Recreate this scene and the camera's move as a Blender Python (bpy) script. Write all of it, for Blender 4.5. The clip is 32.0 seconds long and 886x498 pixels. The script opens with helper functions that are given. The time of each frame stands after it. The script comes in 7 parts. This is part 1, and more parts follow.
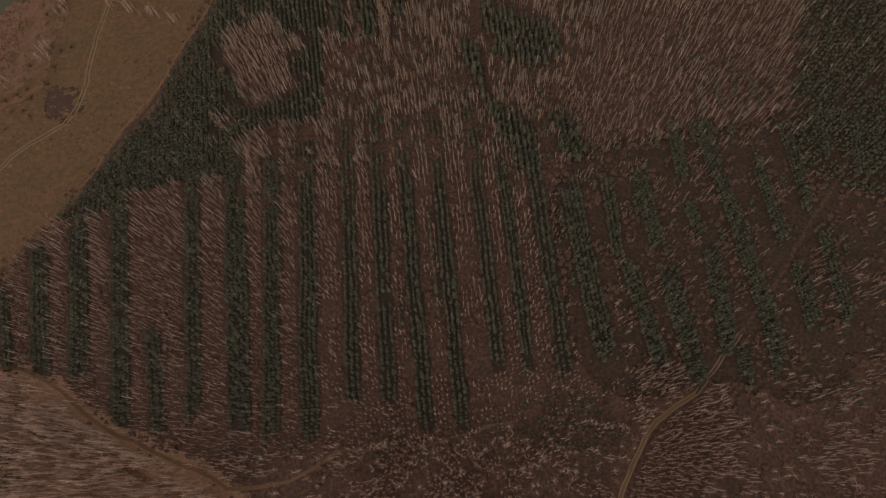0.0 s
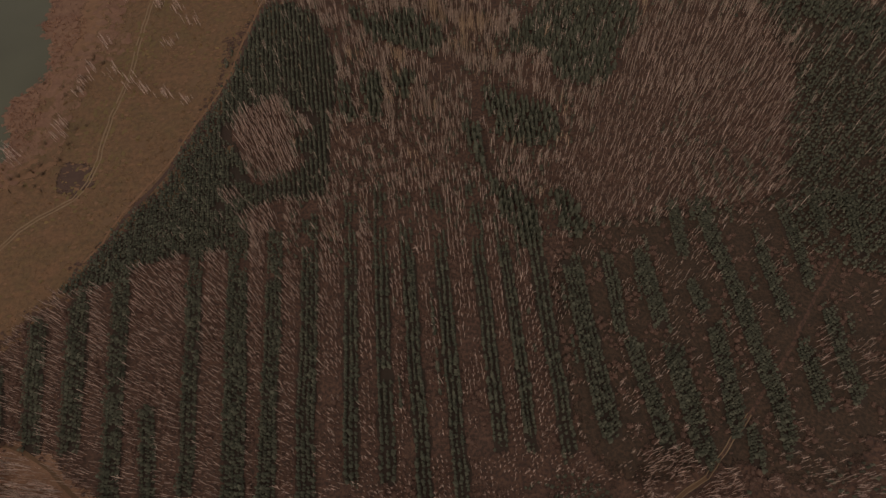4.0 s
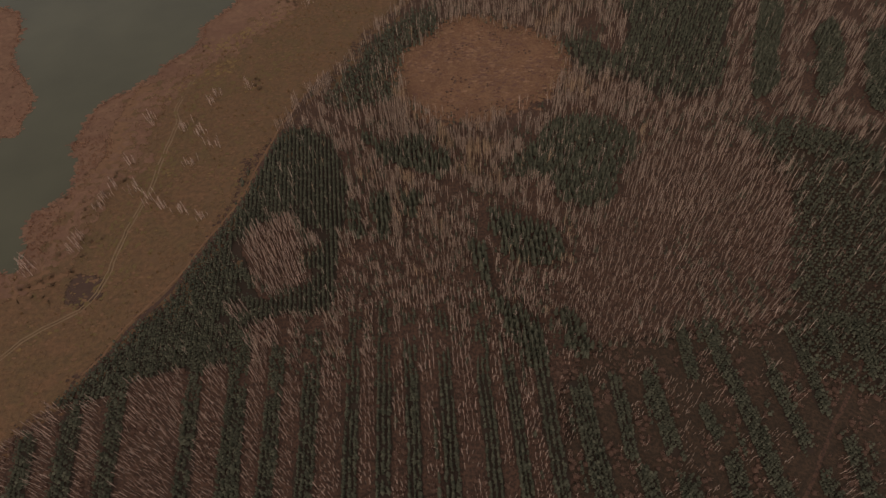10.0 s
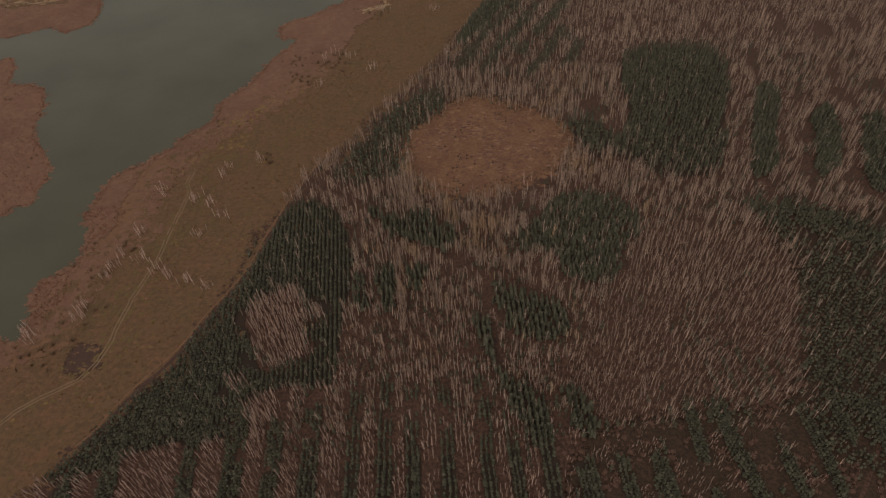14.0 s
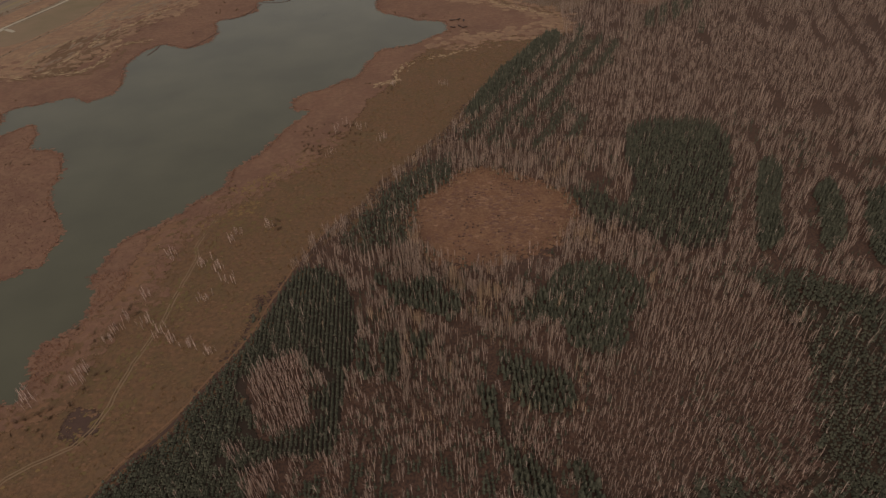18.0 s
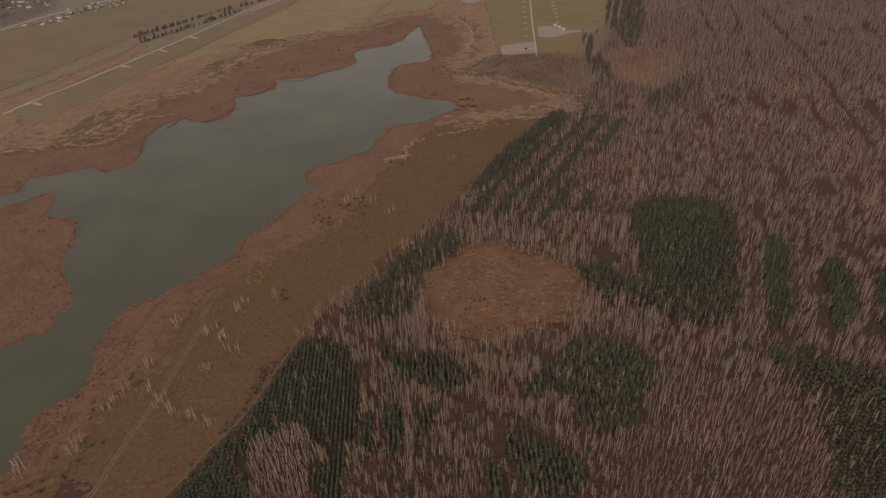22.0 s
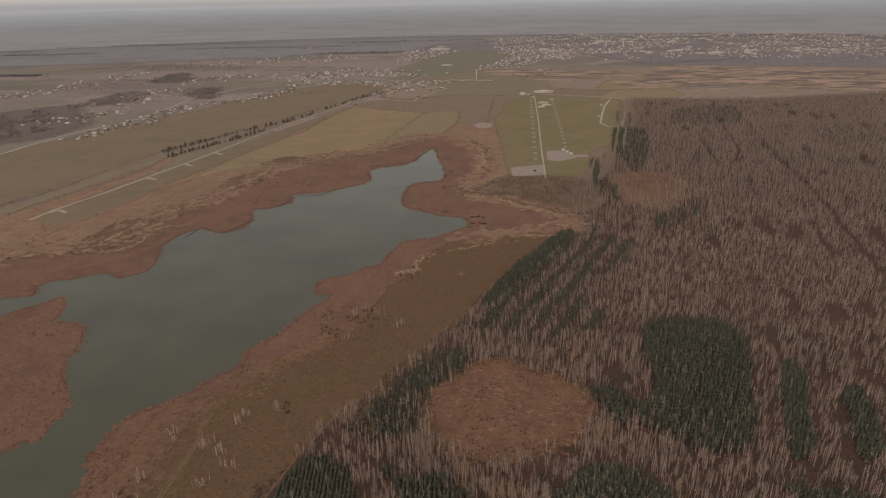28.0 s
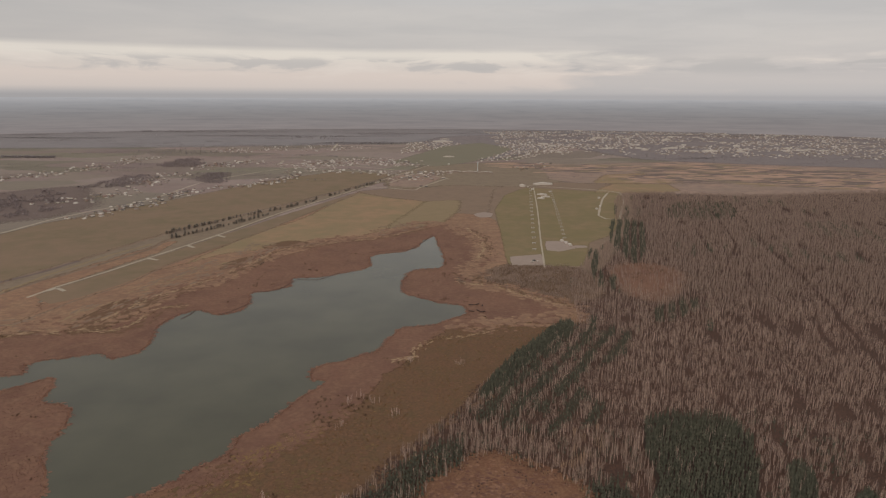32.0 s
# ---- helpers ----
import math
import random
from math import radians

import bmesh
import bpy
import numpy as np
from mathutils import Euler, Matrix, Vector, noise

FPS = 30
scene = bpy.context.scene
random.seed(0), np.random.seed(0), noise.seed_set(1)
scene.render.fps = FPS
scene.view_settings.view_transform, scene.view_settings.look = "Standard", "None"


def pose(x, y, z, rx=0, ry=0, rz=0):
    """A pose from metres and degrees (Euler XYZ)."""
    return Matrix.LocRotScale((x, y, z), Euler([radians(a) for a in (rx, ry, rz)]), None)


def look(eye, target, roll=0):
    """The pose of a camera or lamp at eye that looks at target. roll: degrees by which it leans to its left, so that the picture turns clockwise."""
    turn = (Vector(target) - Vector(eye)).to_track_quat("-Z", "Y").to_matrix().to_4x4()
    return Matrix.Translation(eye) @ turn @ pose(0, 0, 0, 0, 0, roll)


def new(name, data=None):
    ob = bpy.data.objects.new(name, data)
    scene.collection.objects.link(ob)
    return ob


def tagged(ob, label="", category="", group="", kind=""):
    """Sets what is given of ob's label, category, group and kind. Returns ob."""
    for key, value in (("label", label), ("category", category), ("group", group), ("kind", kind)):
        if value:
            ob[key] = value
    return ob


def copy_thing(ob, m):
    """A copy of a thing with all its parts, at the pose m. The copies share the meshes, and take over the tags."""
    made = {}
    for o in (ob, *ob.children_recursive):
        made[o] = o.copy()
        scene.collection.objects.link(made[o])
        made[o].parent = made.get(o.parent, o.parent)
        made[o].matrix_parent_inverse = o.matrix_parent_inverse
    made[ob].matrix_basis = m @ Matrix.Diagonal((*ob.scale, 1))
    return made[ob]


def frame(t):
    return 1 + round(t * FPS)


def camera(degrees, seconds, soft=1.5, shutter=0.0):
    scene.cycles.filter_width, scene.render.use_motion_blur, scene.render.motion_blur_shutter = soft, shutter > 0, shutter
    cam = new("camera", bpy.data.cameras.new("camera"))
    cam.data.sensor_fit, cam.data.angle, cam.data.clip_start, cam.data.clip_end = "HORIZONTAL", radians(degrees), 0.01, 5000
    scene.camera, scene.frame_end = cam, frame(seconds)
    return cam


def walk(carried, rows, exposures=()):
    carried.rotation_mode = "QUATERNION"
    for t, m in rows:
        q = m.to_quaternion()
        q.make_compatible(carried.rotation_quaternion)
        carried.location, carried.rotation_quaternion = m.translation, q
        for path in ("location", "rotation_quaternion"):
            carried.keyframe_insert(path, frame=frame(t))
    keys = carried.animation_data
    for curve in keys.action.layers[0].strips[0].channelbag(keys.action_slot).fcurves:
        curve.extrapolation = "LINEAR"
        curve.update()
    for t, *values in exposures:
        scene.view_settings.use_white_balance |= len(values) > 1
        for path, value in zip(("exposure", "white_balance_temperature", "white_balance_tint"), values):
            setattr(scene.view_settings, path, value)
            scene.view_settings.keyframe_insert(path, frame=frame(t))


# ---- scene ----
# Late-autumn plantation, marshy lake and far town, seen from a hovering aircraft 250 m up that raises its gaze.
from mathutils.geometry import tessellate_polygon

cam = camera(71.0, 32.0, soft=1.25)
walk(cam, [
    (0, pose(0, 0, 250, 19.88, 2.90, -6.10)),
    (1, pose(0, 0, 250, 21.60, 2.93, -6.08)),
    (2, pose(0, 0, 250, 23.33, 2.93, -5.99)),
    (3, pose(0, 0, 250, 25.08, 2.93, -5.86)),
    (4.5, pose(0, 0, 250, 27.76, 2.93, -5.60)),
    (6, pose(0, 0, 250, 30.46, 2.90, -5.31)),
    (7.5, pose(0, 0, 250, 33.22, 2.89, -5.07)),
    (9, pose(0, 0, 250, 35.97, 2.87, -4.83)),
    (10.5, pose(0, 0, 250, 38.56, 2.82, -4.53)),
    (12, pose(0, 0, 250, 41.14, 2.76, -4.21)),
    (13.5, pose(0, 0, 250, 43.67, 2.68, -3.88)),
    (15, pose(0, 0, 250, 46.11, 2.57, -3.53)),
    (16.5, pose(0, 0, 250, 48.43, 2.48, -3.19)),
    (18, pose(0, 0, 250, 50.81, 2.37, -2.80)),
    (19.5, pose(0, 0, 250, 53.29, 2.24, -2.42)),
    (21, pose(0, 0, 250, 55.82, 2.08, -2.00)),
    (22.5, pose(0, 0, 250, 58.38, 1.96, -1.62)),
    (24, pose(0, 0, 250, 60.90, 1.84, -1.25)),
    (25.5, pose(0, 0, 250, 63.46, 1.62, -0.85)),
    (27, pose(0, 0, 250, 66.20, 1.27, -0.48)),
    (28, pose(0, 0, 250, 68.10, 1.03, -0.32)),
    (29, pose(0, 0, 250, 70.05, 0.79, -0.21)),
    (30, pose(0, 0, 250, 72.04, 0.50, -0.13)),
    (31, pose(0, 0, 250, 74.06, 0.14, -0.05)),
    (32, pose(0, 0, 250, 76.13, -0.26, 0.01)),
], exposures=[(0, -0.53, 6900, 10), (9, -0.49, 6900, 10), (16, -0.45, 6850, 10), (20, -0.38, 6800, 10), (24, -0.29, 6680, 10),
               (28, -0.22, 6450, 10), (32, -0.18, 6400, 10)])

# ---- sky and sun: a closed deck of grey cloud with a paler, warmer gap low down ----
SUN_UP, SUN_TURN = radians(34), radians(200)
world = bpy.data.worlds.new("overcast_sky")
scene.world = world
world.use_nodes = True
wt = world.node_tree
wt.nodes.clear()


def node(tree, kind, **values):
    n = tree.nodes.new(kind)
    for key, value in values.items():
        n.inputs[key.replace("_", " ")].default_value = value
    return n


def ramp(tree, fac, stops):
    n = tree.nodes.new("ShaderNodeValToRGB")
    e = n.color_ramp.elements
    while len(e) < len(stops):
        e.new(0.5)
    for el, (pos, col) in zip(e, stops):
        el.position, el.color = pos, (*col, 1)
    tree.links.new(fac, n.inputs["Fac"])
    return n.outputs["Color"]


def blend(tree, fac, a, b, mode="MIX"):
    n = tree.nodes.new("ShaderNodeMix")
    n.data_type, n.blend_type = "RGBA", mode
    for value, key in ((fac, 0), (a, 6), (b, 7)):
        if isinstance(value, (int, float)):
            n.inputs[key].default_value = value
        elif isinstance(value, tuple):
            n.inputs[key].default_value = (*value, 1)
        else:
            tree.links.new(value, n.inputs[key])
    return n.outputs[2]


def maths(tree, op, a, b=0.0):
    n = tree.nodes.new("ShaderNodeMath")
    n.operation = op
    for value, k in ((a, 0), (b, 1)):
        if isinstance(value, (int, float)):
            n.inputs[k].default_value = value
        else:
            tree.links.new(value, n.inputs[k])
    return n.outputs[0]


sky = wt.nodes.new("ShaderNodeTexSky")
sky.sky_type, sky.sun_disc = "NISHITA", False
sky.sun_elevation, sky.sun_rotation, sky.air_density, sky.dust_density = SUN_UP, SUN_TURN, 1.5, 3.0
way = wt.nodes.new("ShaderNodeTexCoord").outputs["Generated"]
split = wt.nodes.new("ShaderNodeSeparateXYZ")
wt.links.new(way, split.inputs[0])
height = maths(wt, "MAXIMUM", split.outputs["Z"], 0.0)
flat = maths(wt, "ADD", height, 0.035)
deck = wt.nodes.new("ShaderNodeCombineXYZ")
wt.links.new(maths(wt, "DIVIDE", split.outputs["X"], flat), deck.inputs[0])
wt.links.new(maths(wt, "DIVIDE", split.outputs["Y"], flat), deck.inputs[1])
puffs = node(wt, "ShaderNodeTexNoise", Scale=0.3, Detail=6.0, Roughness=0.52, Distortion=0.3)
wt.links.new(deck.outputs[0], puffs.inputs["Vector"])
calm = ramp(wt, height, [(0.012, (0, 0, 0)), (0.06, (1, 1, 1))])
deck_fac = maths(wt, "ADD", 0.5, maths(wt, "MULTIPLY", maths(wt, "SUBTRACT", puffs.outputs["Fac"], 0.5), calm))
cloud = ramp(wt, deck_fac, [(0.34, (6.0, 5.85, 5.8)), (0.46, (6.55, 6.33, 6.2)), (0.64, (7.2, 6.87, 6.6))])
low = ramp(wt, height, [(0.0, (0.76, 0.755, 0.77)), (0.003, (0.85, 0.84, 0.845)), (0.010, (0.95, 0.925, 0.91)), (0.022, (1.0, 0.96, 0.935)), (0.07, (1.0, 0.97, 0.95)), (0.127, (1.0, 0.975, 0.955)), (0.134, (0.965, 0.955, 0.95)), (0.5, (1, 1, 1))])
cloud = blend(wt, 1.0, cloud, low, "MULTIPLY")
sides = ramp(wt, maths(wt, "ADD", maths(wt, "MULTIPLY", split.outputs["X"], 0.5), 0.5), [(0.2, (0.90, 0.895, 0.895)), (0.5, (0.985, 0.98, 0.98)), (0.8, (1.02, 1.015, 1.02))])
cloud = blend(wt, 1.0, cloud, sides, "MULTIPLY")
stretch = wt.nodes.new("ShaderNodeMapping")
stretch.inputs["Scale"].default_value = (8.5, 8.5, 48.0)
wt.links.new(way, stretch.inputs["Vector"])
heaps = node(wt, "ShaderNodeTexNoise", Scale=1.0, Detail=6.0, Roughness=0.55, Distortion=0.4)
wt.links.new(stretch.outputs[0], heaps.inputs["Vector"])
west = maths(wt, "SUBTRACT", 0.62, split.outputs["X"])
streak = maths(wt, "MULTIPLY", ramp(wt, height, [(0.003, (0, 0, 0)), (0.012, (0.6, 0.6, 0.6)), (0.030, (0.8, 0.8, 0.8)), (0.044, (0.6, 0.6, 0.6)), (0.056, (1, 1, 1)), (0.063, (0.9, 0.9, 0.9)), (0.069, (0, 0, 0))]),
               ramp(wt, maths(wt, "ADD", west, maths(wt, "MULTIPLY", heaps.outputs["Fac"], 0.9)), [(0.75, (0, 0, 0)), (1.15, (1, 1, 1))]))
warm = ramp(wt, height, [(0.03, (9.0, 7.6, 6.7)), (0.055, (9.3, 8.45, 7.5))])
cloud = blend(wt, maths(wt, "MULTIPLY", streak, 0.9), cloud, warm)
glow = maths(wt, "MULTIPLY", ramp(wt, heaps.outputs["Fac"], [(0.56, (0, 0, 0)), (0.68, (1, 1, 1))]),
             ramp(wt, height, [(0.018, (0, 0, 0)), (0.04, (1, 1, 1)), (0.055, (0.7, 0.7, 0.7)), (0.07, (0, 0, 0))]))
cloud = blend(wt, maths(wt, "MULTIPLY", glow, 0.7), cloud, (9.0, 8.0, 7.2))
heavy = maths(wt, "MULTIPLY", ramp(wt, heaps.outputs["Fac"], [(0.42, (1, 1, 1)), (0.50, (0, 0, 0))]),
              ramp(wt, height, [(0.030, (0, 0, 0)), (0.037, (1, 1, 1)), (0.050, (1, 1, 1)), (0.057, (0.1, 0.1, 0.1)), (0.11, (0.25, 0.25, 0.25))]))
cloud = blend(wt, maths(wt, "MULTIPLY", heavy, 0.7), cloud, (5.7, 5.4, 5.25))
air = blend(wt, 0.9, sky.outputs["Color"], cloud)
back = node(wt, "ShaderNodeBackground", Strength=0.1)
wt.links.new(air, back.inputs["Color"])
wt.links.new(back.outputs[0], wt.nodes.new("ShaderNodeOutputWorld").inputs["Surface"])

sun = new("sun", bpy.data.lights.new("sun", "SUN"))
sun.data.energy, sun.data.angle, sun.data.color = 0.9, radians(14), (1.0, 0.93, 0.85)
sun.matrix_world = look((0, 0, 0), (-math.sin(SUN_TURN) * math.cos(SUN_UP), -math.cos(SUN_TURN) * math.cos(SUN_UP), -math.sin(SUN_UP)))


# ---- materials ----
def surface(name, colours, sizes=(40, 5, 0.8), rough=0.9, bump=0.3, weights=(0.5, 0.35, 0.4), vary=0.0):
    """Matt procedural surface: a base, a second and a third tone mixed at three sizes in metres."""
    m = bpy.data.materials.new(name)
    m.use_nodes = True
    t = m.node_tree
    bsdf = t.nodes["Principled BSDF"]
    at = t.nodes.new("ShaderNodeTexCoord").outputs["Object"]
    col, fine = colours[0], None
    for i, (size, weight) in enumerate(zip(sizes, weights)):
        n = node(t, "ShaderNodeTexNoise", Scale=1.0 / size, Detail=5.0, Roughness=0.62)
        t.links.new(at, n.inputs["Vector"])
        mask = maths(t, "MULTIPLY", ramp(t, n.outputs["Fac"], [(0.41, (0, 0, 0)), (0.60, (1, 1, 1))]), weight)
        col = blend(t, mask, col, colours[(i + 1) % len(colours)])
        fine = n
    if vary:
        luck = t.nodes.new("ShaderNodeNewGeometry").outputs["Random Per Island"]
        tint = ramp(t, luck, [(0.0, (1 - vary,) * 3), (0.6, (1, 1, 1)), (1.0, (1 + vary, 1 + vary * 0.93, 1 + vary * 0.85))])
        col = blend(t, 1.0, col, tint, "MULTIPLY")
    if isinstance(col, tuple):
        bsdf.inputs["Base Color"].default_value = (*col, 1)
    else:
        t.links.new(col, bsdf.inputs["Base Color"])
    bsdf.inputs["Roughness"].default_value = rough
    bsdf.inputs["Specular IOR Level"].default_value = 0.2
    if bump:
        b = node(t, "ShaderNodeBump", Strength=bump, Distance=sizes[-1] * 0.3)
        t.links.new(fine.outputs["Fac"], b.inputs["Height"])
        t.links.new(b.outputs[0], bsdf.inputs["Normal"])
    return m


def water_surface():
    m = bpy.data.materials.new("lake_water")
    m.use_nodes = True
    t = m.node_tree
    bsdf = t.nodes["Principled BSDF"]
    at = t.nodes.new("ShaderNodeTexCoord").outputs["Object"]
    n = node(t, "ShaderNodeTexNoise", Scale=0.012, Detail=4.0)
    t.links.new(at, n.inputs["Vector"])
    t.links.new(ramp(t, n.outputs["Fac"], [(0.35, (0.078, 0.073, 0.047)), (0.65, (0.105, 0.098, 0.063))]), bsdf.inputs["Base Color"])
    w = node(t, "ShaderNodeTexNoise", Scale=0.6, Detail=4.0)
    t.links.new(at, w.inputs["Vector"])
    b = node(t, "ShaderNodeBump", Strength=0.25, Distance=0.12)
    t.links.new(w.outputs["Fac"], b.inputs["Height"])
    t.links.new(b.outputs[0], bsdf.inputs["Normal"])
    bsdf.inputs["Roughness"].default_value, bsdf.inputs["IOR"].default_value = 0.16, 1.333
    return m


def patchwork(name, tones):
    """Farmland: long fields of different tones, with finer mottling."""
    m = surface(name, [(0.5, 0.5, 0.5), (0.42, 0.42, 0.42), (0.58, 0.57, 0.56)], (140, 30, 6), 0.95, 0.0, (0.6, 0.5, 0.3))
    t = m.node_tree
    bsdf = t.nodes["Principled BSDF"]
    mottle = bsdf.inputs["Base Color"].links[0].from_socket
    at = t.nodes.new("ShaderNodeTexCoord").outputs["Object"]
    mp = t.nodes.new("ShaderNodeMapping")
    mp.inputs["Scale"].default_value, mp.inputs["Rotation"].default_value = (0.0028, 0.0058, 1.0), (0, 0, 0.3)
    t.links.new(at, mp.inputs["Vector"])
    cells = t.nodes.new("ShaderNodeTexVoronoi")
    cells.distance = "CHEBYCHEV"
    cells.inputs["Scale"].default_value, cells.inputs["Randomness"].default_value = 1.0, 0.9
    t.links.new(mp.outputs[0], cells.inputs["Vector"])
    pick = t.nodes.new("ShaderNodeSeparateColor")
    t.links.new(cells.outputs["Color"], pick.inputs[0])
    col = ramp(t, pick.outputs[0], [(i / (len(tones) - 1), c) for i, c in enumerate(tones)])
    both = blend(t, 1.0, col, mottle, "MULTIPLY")
    t.links.new(blend(t, 1.0, both, (2.0, 2.0, 2.0), "MULTIPLY"), bsdf.inputs["Base Color"])
    return m


FARMLAND = patchwork("farmland", [(0.235, 0.178, 0.158), (0.30, 0.225, 0.195), (0.222, 0.193, 0.140), (0.325, 0.248, 0.218), (0.20, 0.176, 0.126), (0.275, 0.20, 0.18)])
MEADOW = surface("meadow_grass", [(0.184, 0.102, 0.056), (0.160, 0.102, 0.051), (0.212, 0.110, 0.062), (0.102, 0.064, 0.039)], (34, 9, 2.6), bump=0.9, weights=(0.95, 0.75, 0.6))
REEDBED = surface("reed_litter", [(0.229, 0.121, 0.080), (0.173, 0.090, 0.063), (0.262, 0.149, 0.094), (0.149, 0.077, 0.054)], (60, 15, 4.0), bump=0.7, weights=(0.9, 0.7, 0.5))
STRAW = surface("straw_sedge", [(0.40, 0.275, 0.165), (0.32, 0.21, 0.125), (0.26, 0.165, 0.10)], (25, 6, 1.0), bump=0.8)
FLOOR = surface("leaf_litter", [(0.118, 0.063, 0.045), (0.088, 0.049, 0.036), (0.152, 0.080, 0.055), (0.039, 0.027, 0.022)], (30, 5, 1.4), bump=0.8, weights=(0.6, 0.6, 0.75))
DAMP = surface("damp_litter", [(0.078, 0.047, 0.031), (0.056, 0.037, 0.025), (0.10, 0.057, 0.037), (0.03, 0.023, 0.018)], (30, 5, 1.4), bump=0.8, weights=(0.6, 0.6, 0.75))
SHADE_FLOOR = surface("shaded_needle_litter", [(0.055, 0.036, 0.028), (0.038, 0.032, 0.022), (0.07, 0.042, 0.03)], (18, 5, 0.9), bump=0.5)
CLEAR = surface("bog_grass", [(0.235, 0.118, 0.068), (0.18, 0.09, 0.056), (0.28, 0.155, 0.088), (0.115, 0.058, 0.04)], (26, 9, 2.0), bump=0.8, weights=(0.8, 0.65, 0.5))
DIRT = surface("pale_dirt", [(0.255, 0.165, 0.10), (0.21, 0.135, 0.083), (0.17, 0.11, 0.066)], (15, 3, 0.5), bump=0.3)
ASPHALT = surface("worn_concrete", [(0.44, 0.37, 0.28), (0.37, 0.31, 0.24), (0.48, 0.41, 0.32)], (40, 8, 1), bump=0.1)
GRAVEL = surface("pale_gravel", [(0.35, 0.27, 0.22), (0.29, 0.225, 0.185), (0.41, 0.325, 0.27)], (25, 6, 1), bump=0.2)
PEAT = surface("wet_peat", [(0.090, 0.052, 0.041), (0.066, 0.039, 0.032), (0.12, 0.07, 0.05)], (6, 2, 0.6), bump=0.5)
WATER = water_surface()
GREEN = surface("winter_crop", [(0.228, 0.163, 0.104), (0.192, 0.147, 0.085), (0.276, 0.184, 0.123)], (170, 40, 9), bump=0.1, weights=(0.9, 0.55, 0.4))
OLIVE_F = surface("olive_pasture", [(0.283, 0.205, 0.117), (0.362, 0.225, 0.135), (0.232, 0.186, 0.102)], (110, 30, 6), bump=0.1, weights=(0.9, 0.5, 0.3))
# Grey in the far plain's tones stands for distance haze.
HAZED_PLAIN = surface("hazed_plain", [(0.262, 0.234, 0.229), (0.225, 0.202, 0.2), (0.295, 0.262, 0.25)], (300, 90, 25), bump=0, weights=(0.8, 0.6, 0.4))
BROWN_F = surface("brown_fallow", [(0.243, 0.171, 0.119), (0.200, 0.140, 0.102), (0.297, 0.202, 0.136)], (60, 20, 4), bump=0.1)
HEATH_F = surface("heath", [(0.31, 0.222, 0.17), (0.39, 0.26, 0.195), (0.23, 0.165, 0.135)], (120, 30, 6), bump=0.1, weights=(0.8, 0.7, 0.4))
BARK = surface("birch_bark", [(0.78, 0.59, 0.50), (0.58, 0.425, 0.355), (0.84, 0.67, 0.58), (0.38, 0.262, 0.21)], (45, 6, 2.2), bump=0, weights=(0.6, 0.6, 0.5), vary=0.4)
TWIG = surface("birch_twigs", [(0.42, 0.265, 0.215), (0.33, 0.205, 0.165), (0.51, 0.335, 0.26)], (45, 6, 1.5), bump=0, weights=(0.6, 0.6, 0.5), vary=0.32)
NEEDLE = surface("spruce_needles", [(0.089, 0.087, 0.061), (0.061, 0.061, 0.044), (0.141, 0.132, 0.093)], (28, 3.0, 1.0), bump=0, weights=(0.6, 0.75, 0.75), vary=0.32)
GREENER = surface("mown_grass", [(0.224, 0.173, 0.086), (0.270, 0.190, 0.110), (0.186, 0.153, 0.076)], (120, 25, 4), bump=0.1, weights=(0.9, 0.5, 0.3))
FAR_TWIG = surface("far_twigs", [(0.335, 0.242, 0.198), (0.283, 0.202, 0.165), (0.386, 0.282, 0.227)], (70, 25, 8), bump=0, weights=(0.7, 0.6, 0.4), vary=0.14)
FAR_BARK = surface("far_bark", [(0.402, 0.299, 0.242), (0.340, 0.245, 0.199), (0.464, 0.350, 0.283)], (70, 25, 8), bump=0, weights=(0.7, 0.6, 0.4), vary=0.16)
TALL_BARK = surface("tall_birch_bark", [(0.640, 0.482, 0.396), (0.451, 0.325, 0.262), (0.723, 0.560, 0.469), (0.291, 0.202, 0.160)], (40, 8, 2.5), bump=0, weights=(0.6, 0.6, 0.45), vary=0.42)
TALL_TWIG = surface("tall_birch_twigs", [(0.317, 0.212, 0.161), (0.241, 0.158, 0.122), (0.389, 0.263, 0.195)], (40, 8, 2), bump=0, weights=(0.7, 0.6, 0.5), vary=0.32)
TAN_BARK = surface("tan_birch_bark", [(0.62, 0.445, 0.31), (0.46, 0.32, 0.22), (0.70, 0.51, 0.36)], (40, 8, 2.5), bump=0, weights=(0.6, 0.6, 0.45), vary=0.38)
TAN_TWIG = surface("tan_birch_twigs", [(0.36, 0.225, 0.145), (0.28, 0.172, 0.112), (0.43, 0.275, 0.175)], (40, 8, 2), bump=0, weights=(0.7, 0.6, 0.5), vary=0.32)
FEN = surface("ochre_fen_grass", [(0.232, 0.124, 0.073), (0.19, 0.102, 0.061), (0.265, 0.145, 0.084), (0.165, 0.088, 0.055)], (40, 10, 3.0), bump=0.7, weights=(0.8, 0.6, 0.5))
ALDER = surface("alder_litter", [(0.19, 0.124, 0.086), (0.15, 0.10, 0.072), (0.225, 0.15, 0.10)], (40, 12, 4), bump=0.3)
PALE = surface("pale_dry_grass", [(0.32, 0.180, 0.112), (0.245, 0.134, 0.085), (0.375, 0.215, 0.132), (0.19, 0.102, 0.068)], (14, 5, 1.2), bump=0.6, weights=(0.7, 0.6, 0.6))
FRESH = surface("fresh_green_crop", [(0.215, 0.188, 0.13), (0.19, 0.172, 0.115), (0.24, 0.20, 0.145)], (120, 30, 6), bump=0.1)
GOLD = surface("yellow_sedge", [(0.235, 0.145, 0.062), (0.195, 0.122, 0.056), (0.27, 0.172, 0.075)], (12, 4, 1.0), bump=0.6)
